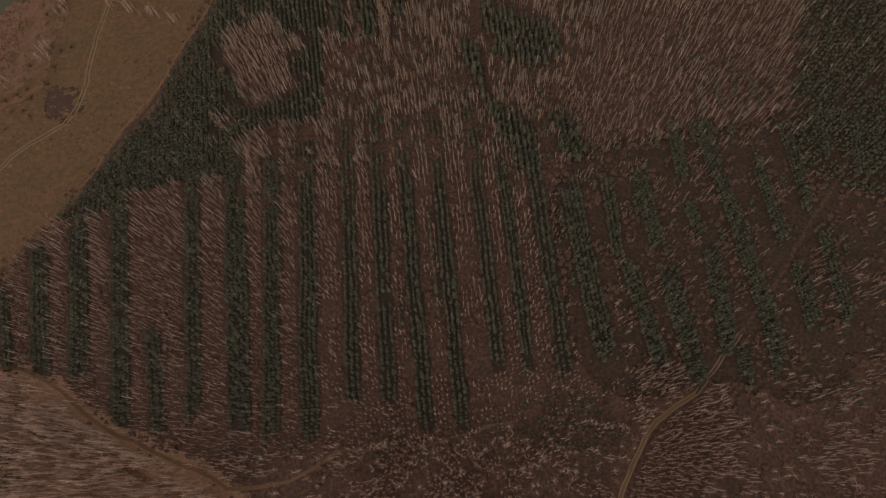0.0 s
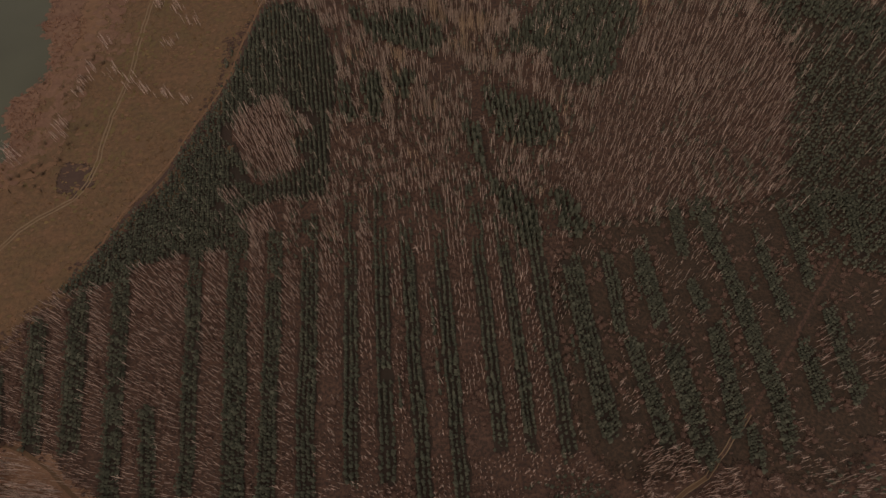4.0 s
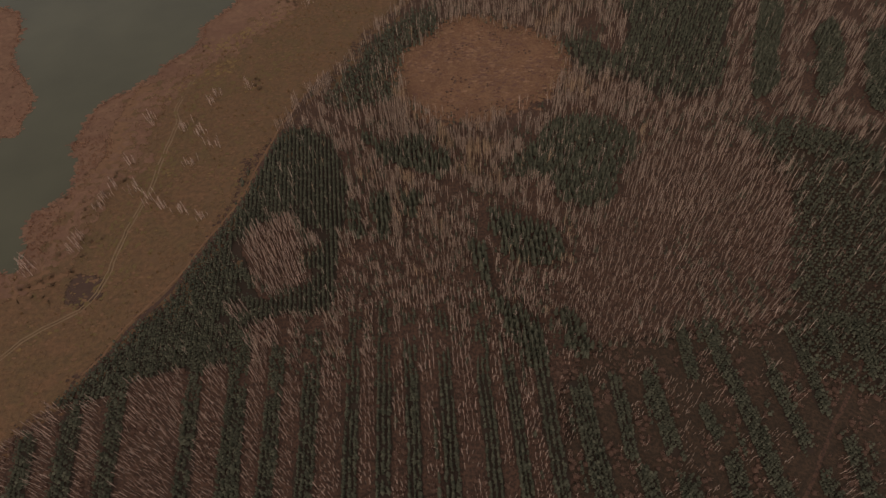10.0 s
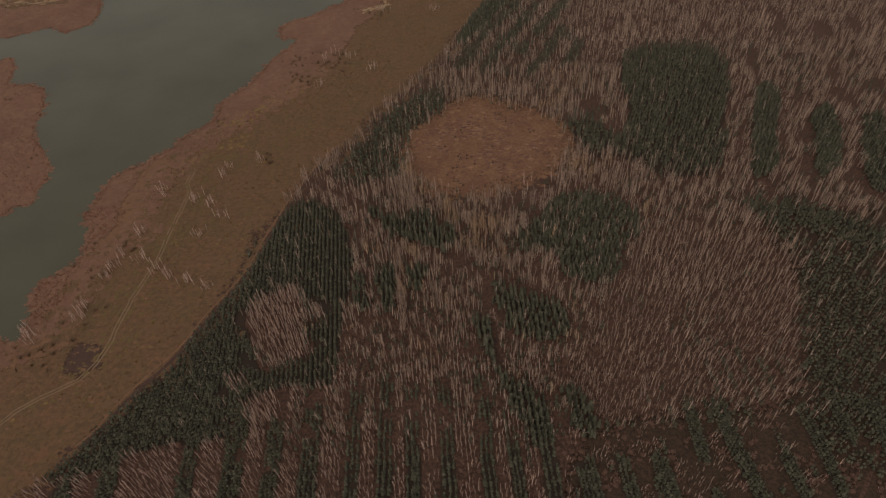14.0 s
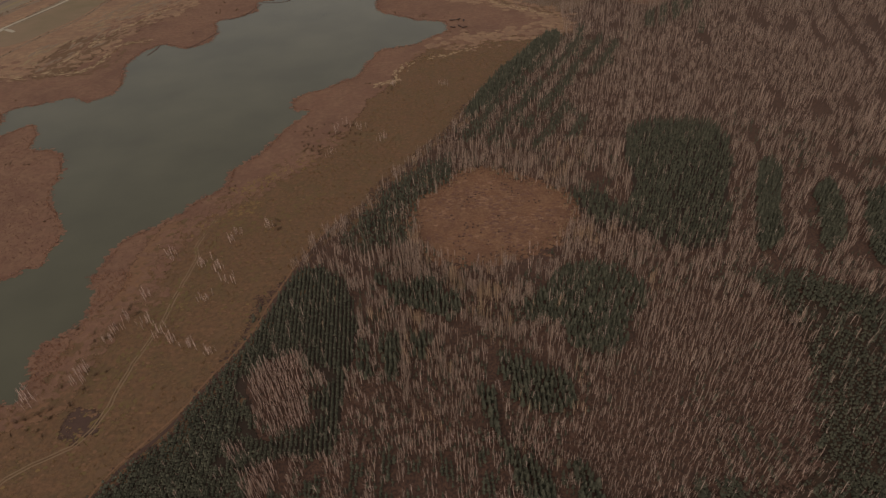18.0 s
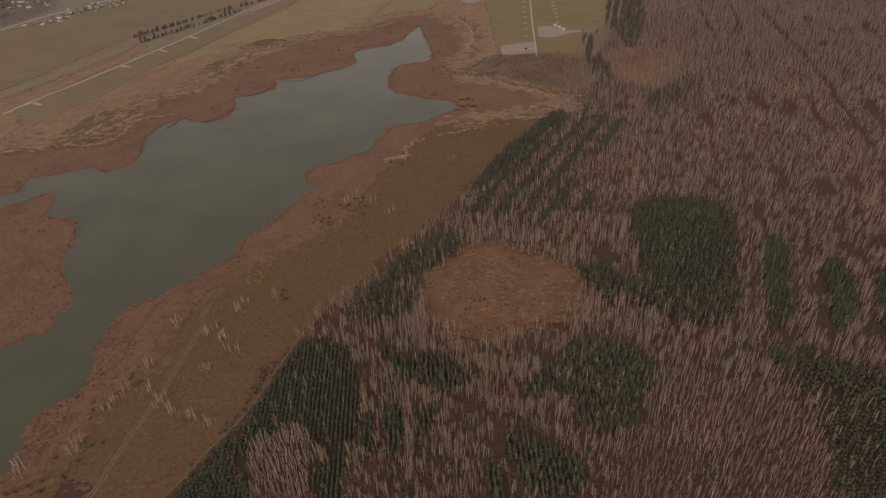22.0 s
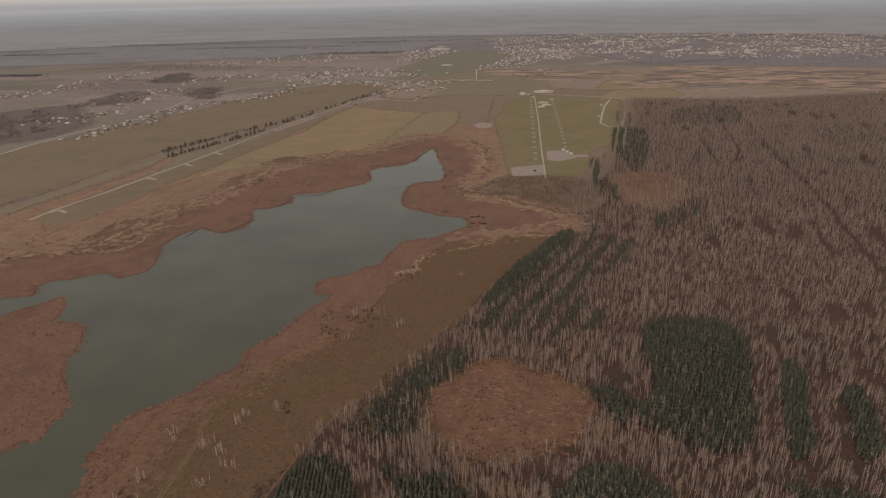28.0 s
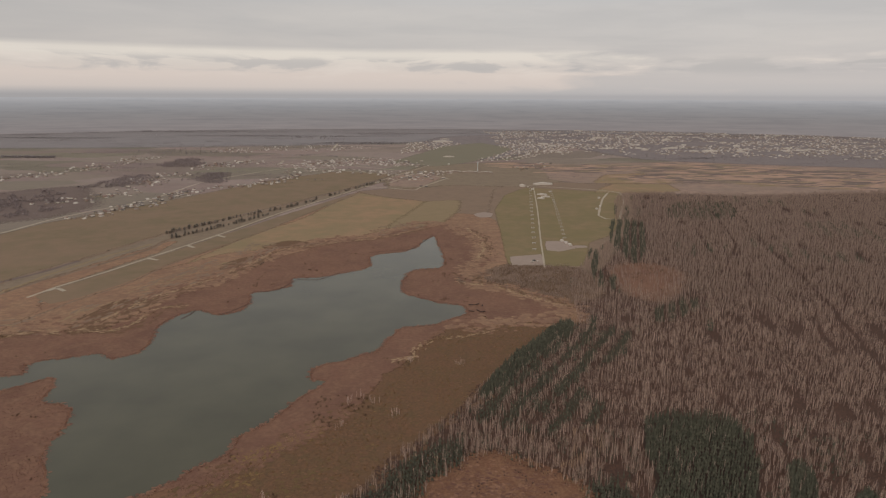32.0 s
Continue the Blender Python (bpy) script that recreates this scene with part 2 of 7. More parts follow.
MOSS = surface("olive_moss", [(0.165, 0.112, 0.050), (0.140, 0.098, 0.045), (0.185, 0.120, 0.056)], (12, 4, 1.0), bump=0.6)
BROWN_LITTER = surface("trodden_grass", [(0.165, 0.095, 0.055), (0.13, 0.078, 0.046), (0.20, 0.118, 0.066)], (10, 4, 1.0), bump=0.6)
DARK_REED = surface("dark_reed", [(0.155, 0.079, 0.058), (0.125, 0.064, 0.049), (0.185, 0.096, 0.068)], (12, 4, 1.0), bump=0.6)
RUST_F = surface("rusty_heath", [(0.43, 0.275, 0.20), (0.36, 0.23, 0.165), (0.48, 0.32, 0.235)], (60, 20, 6), bump=0.1)
DARK_HEATH = surface("dark_heath", [(0.18, 0.132, 0.112), (0.15, 0.11, 0.095), (0.21, 0.155, 0.13)], (60, 20, 6), bump=0.1)
VERGE_F = surface("rough_verge", [(0.243, 0.186, 0.127), (0.200, 0.149, 0.108), (0.286, 0.211, 0.146)], (50, 14, 5), bump=0.2, weights=(0.8, 0.6, 0.4))
STRAW_F = surface("golden_pasture", [(0.275, 0.203, 0.118), (0.24, 0.185, 0.102), (0.31, 0.215, 0.13)], (40, 15, 3), bump=0.1)
MARSH = surface("wet_meadow", [(0.310, 0.178, 0.111), (0.246, 0.142, 0.092), (0.360, 0.227, 0.134), (0.195, 0.117, 0.082)], (60, 22, 7), bump=0.4, weights=(0.85, 0.7, 0.5))
# Town ground tones hold a little blue-grey distance haze.
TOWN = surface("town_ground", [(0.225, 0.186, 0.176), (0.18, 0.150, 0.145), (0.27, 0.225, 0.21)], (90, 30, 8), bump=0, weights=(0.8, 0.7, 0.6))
STEM = surface("spruce_bark", [(0.10, 0.065, 0.045), (0.07, 0.045, 0.033)], (3, 1, 0.3), bump=0)
REED = surface("dry_reed", [(0.37, 0.205, 0.138), (0.325, 0.178, 0.122), (0.41, 0.24, 0.155), (0.28, 0.15, 0.105)], (50, 12, 2.5), bump=0, weights=(0.75, 0.5, 0.35))
TUFT = surface("dry_tussock", [(0.29, 0.175, 0.09), (0.23, 0.14, 0.07), (0.36, 0.225, 0.115)], (40, 7, 1.2), bump=0, weights=(0.6, 0.6, 0.6))


def plain(name, col, rough=0.8):
    return surface(name, [col, tuple(c * 0.78 for c in col), tuple(min(1, c * 1.15) for c in col)], (6, 1.5, 0.4), rough, 0)


WALLS = [plain("plaster_white", (0.60, 0.535, 0.465)), plain("brick_buff", (0.33, 0.255, 0.205)), plain("timber_grey", (0.23, 0.195, 0.17)), plain("plaster_cream", (0.42, 0.35, 0.275))]
ROOFS = [plain("slate_grey", (0.27, 0.228, 0.205)), plain("sheet_rust", (0.25, 0.165, 0.13)), plain("sheet_pale", (0.50, 0.43, 0.36)), plain("tar_dark", (0.155, 0.13, 0.115))]
STEEL = plain("galvanised_steel", (0.55, 0.54, 0.52), 0.5)
UNDER = surface("shrub_twigs", [(0.118, 0.066, 0.050), (0.085, 0.050, 0.039), (0.16, 0.09, 0.066)], (20, 4, 1.5), bump=0, weights=(0.7, 0.7, 0.6))
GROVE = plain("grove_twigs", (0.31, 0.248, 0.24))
# Rim, far-tree and far-copse twigs carry distance haze in their pale greys.
HAZY_RIM = plain("hazy_rim_twigs", (0.42, 0.385, 0.38))
HAZY_TREE = plain("hazy_tree_twigs", (0.27, 0.22, 0.21))
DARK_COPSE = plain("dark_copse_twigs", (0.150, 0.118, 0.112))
HAZY_COPSE = plain("hazy_copse_twigs", (0.335, 0.292, 0.286))
BROWN_TWIG = plain("verge_twigs", (0.27, 0.185, 0.125))
SCRUB = plain("scrub_twigs", (0.18, 0.115, 0.075))
DARK_TWIG = plain("dark_twigs", (0.125, 0.088, 0.078))
DARK = plain("dark_paint", (0.06, 0.06, 0.065), 0.5)


# ---- building blocks ----
rng = np.random.default_rng(7)


def mesh_of(name, verts, tris, mats, faces_mat=None):
    me = bpy.data.meshes.new(name)
    verts, tris = np.asarray(verts, np.float32), np.asarray(tris, np.int32)
    me.vertices.add(len(verts)), me.loops.add(tris.size), me.polygons.add(len(tris))
    me.vertices.foreach_set("co", verts.ravel())
    me.loops.foreach_set("vertex_index", tris.ravel())
    me.polygons.foreach_set("loop_start", np.arange(0, tris.size, 3, dtype=np.int32))
    for m in mats:
        me.materials.append(m)
    if faces_mat is not None:
        me.polygons.foreach_set("material_index", np.asarray(faces_mat, np.int32))
    me.update(calc_edges=True)
    return me


def dense(points, step, wobble=0.0, seed=0, closed=True, bow=0.6):
    """An outline walked in steps, with an uneven edge."""
    pts = [Vector((*p, 0)) for p in points]
    out, n = [], len(pts)
    for i in range(n if closed else n - 1):
        p0, p1, p2, p3 = (pts[(i + k) % n] if closed else pts[min(max(i + k, 0), n - 1)] for k in (-1, 0, 1, 2))
        k = max(1, int((p2 - p1).length / max(step, p1.length / 220)))
        for j in range(k):
            u = j / k
            q = 0.5 * (2 * p1 + (p2 - p0) * u + (2 * p0 - 5 * p1 + 4 * p2 - p3) * u * u + (3 * p1 - p0 - 3 * p2 + p3) * u ** 3)
            straight = p1.lerp(p2, u)
            q = straight.lerp(q, bow)
            if wobble:
                q = q + wobble * Vector(noise.noise_vector(Vector((q.x, q.y, seed * 31)) / (wobble * 7))) \
                    + 0.55 * wobble * Vector(noise.noise_vector(Vector((q.x, q.y, seed * 17 + 5)) / (wobble * 2.4))) \
                    + 0.3 * wobble * Vector(noise.noise_vector(Vector((q.x, q.y, seed * 13 + 2)) / (wobble * 0.8)))
            out.append((q.x, q.y))
    if not closed:
        out.append(tuple(points[-1]))
    return out


FRINGES = {}


def fringe_material(material):
    """The same ground thinning out towards its rim in ragged patches."""
    if material.name in FRINGES:
        return FRINGES[material.name]
    m = material.copy()
    m.name = material.name + "_fringe"
    t = m.node_tree
    bsdf, out = t.nodes["Principled BSDF"], t.nodes["Material Output"]
    rim = t.nodes.new("ShaderNodeAttribute")
    rim.attribute_name = "cover"
    at = t.nodes.new("ShaderNodeTexCoord").outputs["Object"]
    big = node(t, "ShaderNodeTexNoise", Scale=0.16, Detail=7.0, Roughness=0.72)
    t.links.new(at, big.inputs["Vector"])
    raw = maths(t, "ADD", rim.outputs["Fac"], maths(t, "MULTIPLY", maths(t, "SUBTRACT", big.outputs["Fac"], 0.5), 2.2))
    cover = ramp(t, raw, [(0.38, (0, 0, 0)), (0.62, (1, 1, 1))])
    mix, clear = t.nodes.new("ShaderNodeMixShader"), t.nodes.new("ShaderNodeBsdfTransparent")
    t.links.new(cover, mix.inputs[0])
    t.links.new(clear.outputs[0], mix.inputs[1])
    t.links.new(bsdf.outputs[0], mix.inputs[2])
    t.links.new(mix.outputs[0], out.inputs["Surface"])
    FRINGES[material.name] = m
    return m


def sheet(name, outline, z, material, label, category="ground", kind="structure", soft=0.0):
    vs = [Vector((x, y, z)) for x, y in outline]
    tris = np.array(tessellate_polygon([vs]), np.int32)
    v = np.array(vs)
    a, b, c = (v[tris[:, k]] for k in range(3))
    flip = ((b - a)[:, 0] * (c - a)[:, 1] - (b - a)[:, 1] * (c - a)[:, 0]) < 0
    tris[flip] = tris[flip][:, ::-1]
    if not soft:
        return tagged(new(name, mesh_of(name, v, tris, [material])), label, category, kind=kind)
    n = len(v)
    area = np.sum(v[:, 0] * np.roll(v[:, 1], -1) - np.roll(v[:, 0], -1) * v[:, 1])
    way = np.roll(v, -2, 0)[:, :2] - np.roll(v, 2, 0)[:, :2]
    way = way + np.roll(way, 1, 0) + np.roll(way, -1, 0)
    way /= np.linalg.norm(way, axis=1)[:, None] + 1e-9
    side = np.stack([way[:, 1], -way[:, 0]], 1) * np.sign(area)
    rim = np.c_[v[:, :2] + side * soft, v[:, 2] - 0.004 - 0.003 * (np.arange(n) % 3)]
    i, j = np.arange(n), (np.arange(n) + 1) % n
    skirt = np.concatenate([np.stack([i, i + n, j + n], 1), np.stack([i, j + n, j], 1)])
    if area < 0:
        skirt = skirt[:, ::-1]
    me = mesh_of(name, np.concatenate([v, rim]), np.concatenate([tris, skirt]), [material, fringe_material(material)], np.r_[np.zeros(len(tris), int), np.ones(len(skirt), int)])
    me.attributes.new("cover", "FLOAT", "POINT").data.foreach_set("value", np.r_[np.ones(n), np.zeros(n)].astype(np.float32))
    return tagged(new(name, me), label, category, kind=kind)


def ribbon(name, line, width, z, material, label, category="road", step=6.0, wobble=0.4, seed=0, kind="structure"):
    pts = np.array(dense(line, step, wobble, seed, closed=False))
    d = np.gradient(pts, axis=0)
    d /= np.linalg.norm(d, axis=1)[:, None] + 1e-9
    side = np.stack([-d[:, 1], d[:, 0]], 1) * width / 2 * (1 + 0.15 * np.sin(np.arange(len(pts)) * 1.7))[:, None]
    v = np.concatenate([np.c_[pts + side, np.full(len(pts), z)], np.c_[pts - side, np.full(len(pts), z)]])
    n = len(pts)
    i = np.arange(n - 1)
    tris = np.concatenate([np.stack([i, i + n, i + n + 1], 1), np.stack([i, i + n + 1, i + 1], 1)])
    return tagged(new(name, mesh_of(name, v, tris, [material])), label, category, kind=kind)


def patches(name, line, material, per_metre, spread_, size, z, label, seed=0, only=None, long=1.25, follow=False):
    """Many small uneven flat patches strewn along a line, so that two grounds run into each other."""
    pts = np.array(line)
    seg = np.linalg.norm(np.diff(pts, axis=0), axis=1)
    at = np.sort(rng.random(int(seg.sum() * per_metre))) * seg.sum()
    k = np.clip(np.searchsorted(np.cumsum(seg), at), 0, len(seg) - 1)
    c = pts[k] + (pts[k + 1] - pts[k]) * rng.random((len(k), 1)) + rng.normal(0, spread_, (len(k), 2))
    way = pts[k + 1] - pts[k]
    turn = np.arctan2(way[:, 1], way[:, 0]) if follow else np.zeros(len(k))
    if only is not None:
        good = only(c)
        c, turn = c[good], turn[good]
    n, sides = len(c), 8
    r = rng.uniform(*size, (n, 1)) * rng.uniform(0.55, 1.2, (n, sides))
    a = np.linspace(0, 2 * np.pi, sides, endpoint=False)[None] + rng.uniform(0, 6, (n, 1))
    u, w = r * np.cos(a) * long, r * np.sin(a)
    co, si = np.cos(turn)[:, None], np.sin(turn)[:, None]
    rim = np.stack([c[:, :1] + u * co - w * si, c[:, 1:] + u * si + w * co, np.full((n, sides), z) + rng.uniform(0, 0.015, (n, 1))], 2).reshape(-1, 3)
    base = (np.arange(n) * sides)[:, None, None]
    fan = np.array([(0, i, i + 1) for i in range(1, sides - 1)])[None] + base
    return tagged(new(name, mesh_of(name, rim, fan.reshape(-1, 3), [material])), label, "ground patches", kind="stuff")


def inside(poly, p):
    poly = np.asarray(poly, float)
    x, y, hit = p[:, 0], p[:, 1], np.zeros(len(p), bool)
    for (x1, y1), (x2, y2) in zip(poly, np.roll(poly, -1, 0)):
        with np.errstate(divide="ignore", invalid="ignore"):
            hit ^= ((y1 > y) != (y2 > y)) & (x < (x2 - x1) * (y - y1) / (y2 - y1 + 1e-12) + x1)
    return hit


LATTICE = rng.random((256, 256))


def patchy(p, size, shift=0.0):
    """Smooth random values from 0 to 1 over the plan, in patches of about that size."""
    total = 0.0
    for turn, scale, weight in ((0.5 + shift, 1.0, 0.62), (1.9 + 2 * shift, 0.57, 0.38)):
        c, s = math.cos(turn), math.sin(turn)
        q = np.stack([p[:, 0] * c - p[:, 1] * s, p[:, 0] * s + p[:, 1] * c], 1) / (size * scale) + shift * 17.3 + 40
        i = np.floor(q).astype(int)
        f = q - i
        f = f * f * (3 - 2 * f)
        g = lambda a, b: LATTICE[(i[:, 0] + a) % 256, (i[:, 1] + b) % 256]
        total = total + weight * ((g(0, 0) * (1 - f[:, 0]) + g(1, 0) * f[:, 0]) * (1 - f[:, 1]) + (g(0, 1) * (1 - f[:, 0]) + g(1, 1) * f[:, 0]) * f[:, 1])
    return np.clip((total - 0.5) * 1.35 + 0.5, 0, 1)


def spread(x0, x1, y0, y1, gap, jitter=0.42):
    """Spots on a jittered lattice."""
    gx, gy = np.meshgrid(np.arange(x0, x1, gap), np.arange(y0, y1, gap))
    p = np.stack([gx.ravel(), gy.ravel()], 1)
    return p + rng.uniform(-jitter, jitter, p.shape) * gap


def near_line(p, line, far):
    """True where p lies within that distance of a polyline."""
    best = np.full(len(p), 1e9)
    for a, b in zip(np.array(line[:-1], float), np.array(line[1:], float)):
        d = b - a
        u = np.clip(((p - a) @ d) / (d @ d), 0, 1)
        best = np.minimum(best, np.linalg.norm(p - a - u[:, None] * d, axis=1))
    return best < far


def plant(name, spots, kinds, heights, mats, label, category, lean=0.04, widen=1.0):
    """Many plants joined into one object. kinds: (verts, tris, face materials) of unit height."""
    which = rng.integers(0, len(kinds), len(spots))
    vs, ts, fm, base = [], [], [], 0
    for k, (tv, tt, tm) in enumerate(kinds):
        s = np.nonzero(which == k)[0]
        if not len(s):
            continue
        a, h = rng.uniform(0, 2 * np.pi, len(s)), heights[s]
        w = h * widen * rng.uniform(0.85, 1.2, len(s))
        c, n = np.cos(a)[:, None], np.sin(a)[:, None]
        x = (tv[None, :, 0] * c - tv[None, :, 1] * n) * w[:, None]
        y = (tv[None, :, 0] * n + tv[None, :, 1] * c) * w[:, None]
        z = tv[None, :, 2] * h[:, None]
        x = x + spots[s, 0][:, None] + z * rng.normal(0, lean, len(s))[:, None]
        y = y + spots[s, 1][:, None] + z * rng.normal(0, lean, len(s))[:, None]
        vs.append(np.stack([x, y, z], 2).reshape(-1, 3))
        ts.append((tt[None] + (np.arange(len(s)) * len(tv))[:, None, None] + base).reshape(-1, 3))
        fm.append(np.tile(tm, len(s)))
        base += len(s) * len(tv)
    if not vs:
        return None
    ob = new(name, mesh_of(name, np.concatenate(vs), np.concatenate(ts), mats, np.concatenate(fm)))
    return tagged(ob, label, category, kind="stuff")


class Shape:
    """Collects triangles of a plant of unit height."""

    def __init__(self):
        self.v, self.t, self.m = [], [], []

    def rod(self, path, radii, mat, sides=3, turn=0.0):
        rings = []
        for p, r in zip(path, radii):
            ring = []
            for s in range(sides if r > 0 else 1):
                a = turn + 2 * math.pi * s / sides
                ring.append(len(self.v))
                self.v.append((p[0] + r * math.cos(a), p[1] + r * math.sin(a), p[2]))
            rings.append(ring)
        for lo, hi in zip(rings, rings[1:]):
            for s in range(sides):
                a, b = lo[s], lo[(s + 1) % sides]
                if len(hi) == 1:
                    self.add(a, b, hi[0], mat)
                else:
                    self.add(a, b, hi[(s + 1) % sides], mat), self.add(a, hi[(s + 1) % sides], hi[s], mat)

    def add(self, a, b, c, mat):
        self.t.append((a, b, c)), self.m.append(mat)

    def blade(self, p, q, width, mat, r):
        """A thin tapering sliver from p to q."""
        d = Vector(q) - Vector(p)
        s = d.cross(Vector((r.uniform(-1, 1), r.uniform(-1, 1), r.uniform(-0.3, 0.3)))).normalized() * width / 2
        k = len(self.v)
        self.v += [tuple(Vector(p) - s), tuple(Vector(p) + s), tuple(q)]
        self.add(k, k + 1, k + 2, mat)

    def done(self):
        return np.array(self.v, float), np.array(self.t, int), np.array(self.m, int)


def birch_shape(seed, limbs=11, twigs=14, spread_=0.06, first=0.3, sides=3, thick=1.0):
    r, s = random.Random(seed), Shape()
    bend = [(0, 0, 0), (r.uniform(-.012, .012), r.uniform(-.012, .012), 0.36), (r.uniform(-.02, .02), r.uniform(-.02, .02), 0.72), (r.uniform(-.03, .03), r.uniform(-.03, .03), 1.0)]
    s.rod(bend, (0.0105 * thick, 0.0095 * thick, 0.007 * thick, 0.0), 0, sides, r.random())
    tips = []
    for i in range(limbs):
        z = first + (0.93 - first) * (i + r.random() * 0.8) / limbs
        k = 0 if z < 0.36 else 1 if z < 0.72 else 2
        u = (z - bend[k][2]) / (bend[k + 1][2] - bend[k][2])
        p = Vector(bend[k]).lerp(Vector(bend[k + 1]), u)
        a = i * 2.4 + r.uniform(-.5, .5)
        out = spread_ * (1.15 - 0.75 * (z - first)) * r.uniform(0.7, 1.25)
        q = p + Vector((math.cos(a) * out, math.sin(a) * out, r.uniform(0.10, 0.19) * (1.15 - 0.5 * z)))
        s.rod([tuple(p), tuple(q)], (0.0062 * thick, 0.0), 0 if r.random() < 0.4 else 1, 3, a)
        tips.append((p, q))
    for i in range(twigs):
        p, q = r.choice(tips)
        b = p.lerp(q, r.uniform(0.35, 0.95))
        e = b + Vector((r.uniform(-.04, .04), r.uniform(-.04, .04), r.uniform(0.03, 0.11)))
        s.blade(b, e, 0.008 * thick, 1, r)
    return s.done()


def slim_birch_shape(seed, limbs=9, twigs=9, spread_=0.10, first=0.3, thick=1.0, stem=1.0):
    """A bare birch for joined woods: thin pale trunk and a broom of steep fine limbs and twigs."""
    r, s = random.Random(seed), Shape()
    top = (r.uniform(-.03, .03), r.uniform(-.03, .03), 0.97)
    s.rod([(0, 0, 0), top], (0.0105 * stem, 0.0035 * stem), 0, 3, r.random())
    tips = []
    for i in range(limbs):
        z = first + (0.72 - first) * (i + r.random() * 0.8) / limbs
        p = Vector((0, 0, 0)).lerp(Vector(top), z / 0.97)
        a = i * 2.4 + r.uniform(-.5, .5)
        out = spread_ * r.uniform(0.3, 1.15)
        q = p + Vector((math.cos(a) * out, math.sin(a) * out, r.uniform(0.20, 0.34) * (1.25 - 0.55 * z)))
        s.blade(p, q, 0.0085 * thick, 0 if i % 2 == 0 else 1, r)
        tips.append((p, q))
    for i in range(twigs):
        p, q = r.choice(tips)
        b = p.lerp(q, r.uniform(0.3, 0.8))
        e = b + Vector((r.uniform(-.045, .045), r.uniform(-.045, .045), r.uniform(0.09, 0.19)))
        s.blade(b, e, 0.0075 * thick, 1, r)
    return s.done()


def dome_shape(seed, sides=5):
    """A low rounded leafless shrub: uneven shoots over a broken dome."""
    r, s = random.Random(seed), Shape()
    rings = [(0.5, 0.05), (0.42, 0.55)]
    ids = []
    for w, z in rings:
        ids.append([])
        for k in range(sides):
            a = 2 * math.pi * (k + r.uniform(-.2, .2)) / sides
            rr = w * r.uniform(0.75, 1.25)
            ids[-1].append(len(s.v))
            s.v.append((rr * math.cos(a), rr * math.sin(a), z * r.uniform(0.8, 1.2)))
    top = len(s.v)
    s.v.append((r.uniform(-.1, .1), r.uniform(-.1, .1), 0.95))
    for k in range(sides):
        j = (k + 1) % sides
        s.add(ids[0][k], ids[0][j], ids[1][k], 0), s.add(ids[0][j], ids[1][j], ids[1][k], 0), s.add(ids[1][k], ids[1][j], top, 0)
    for k in range(5):
        a = k * 2.4
        p = (0.3 * math.cos(a), 0.3 * math.sin(a), 0.5)
        q = (r.uniform(0.35, 0.75) * math.cos(a), r.uniform(0.35, 0.75) * math.sin(a), r.uniform(0.8, 1.3))
        s.blade(p, q, 0.1, 1, r)
    return s.done()


def spruce_shape(seed, tiers=3, points=4, width=0.17):
    r, s = random.Random(seed), Shape()
    s.rod([(0, 0, 0), (0, 0, 0.5)], (0.02, 0.0), 1, 3)
    for i in range(tiers):
        z0 = 0.10 + 0.62 * i / (tiers - 1) if tiers > 1 else 0.15
        z1 = min(1.0, z0 + 0.42)
        w = width * (1 - 0.72 * i / tiers) * r.uniform(0.9, 1.1)
        top = len(s.v)
        s.v.append((r.uniform(-.01, .01), r.uniform(-.01, .01), z1 if i < tiers - 1 else 1.0))
        off = r.random() * 6
        ring = []
        for k in range(points * 2):
            a = off + math.pi * k / points
            rr = w * (r.uniform(0.9, 1.15) if k % 2 == 0 else r.uniform(0.55, 0.7))
            ring.append(len(s.v))
            s.v.append((rr * math.cos(a), rr * math.sin(a), z0 + (0.0 if k % 2 == 0 else 0.055) + r.uniform(-.02, .02)))
        for k in range(points * 2):
            s.add(ring[k], ring[(k + 1) % (points * 2)], top, 0)
    return s.done()


def tuft_shape(seed, blades=7, flare=0.35, width=0.16):
    r, s = random.Random(seed), Shape()
    for i in range(blades):
        a = i * 2.4 + r.random()
        p = (0.12 * math.cos(a), 0.12 * math.sin(a), 0)
        q = (flare * r.uniform(0.4, 1) * math.cos(a), flare * r.uniform(0.4, 1) * math.sin(a), r.uniform(0.6, 1))
        s.blade(p, q, width, 0, r)
    return s.done()


BIRCHES = [slim_birch_shape(i, 10, 6, 0.165, 0.26, 1.45, 1.3) for i in range(14)]
MID_BIRCHES = [slim_birch_shape(300 + i, 5, 4, 0.115, 0.32, 2.0, 1.15) for i in range(8)]
YOUNG_BIRCHES = [birch_shape(60 + i, 9, 12, 0.10, 0.22, 3, 1.6) for i in range(7)]
SLIM_BIRCHES = [slim_birch_shape(160 + i, 8, 7, 0.15, 0.22, 2.0, 1.55) for i in range(10)]
FAR_BIRCHES = [slim_birch_shape(40 + i, 4, 2, 0.13, 0.3, 2.8, 1.3) for i in range(8)]
DOMES = [dome_shape(i) for i in range(7)]
SPRUCES = [spruce_shape(i, 3, 5, 0.138) for i in range(6)]
SLENDER_SPRUCES = [spruce_shape(110 + i, 2, 5, 0.165) for i in range(6)]
ROW_SPRUCES = [spruce_shape(50 + i, 3, 4, 0.215) for i in range(6)]
CLOSE_SPRUCES = [spruce_shape(80 + i, 2, 4, 0.215) for i in range(6)]
YOUNG_SPRUCES = [spruce_shape(30 + i, 2, 4, 0.25) for i in range(6)]
FAR_SPRUCES = [spruce_shape(20 + i, 2, 4, 0.22) for i in range(4)]
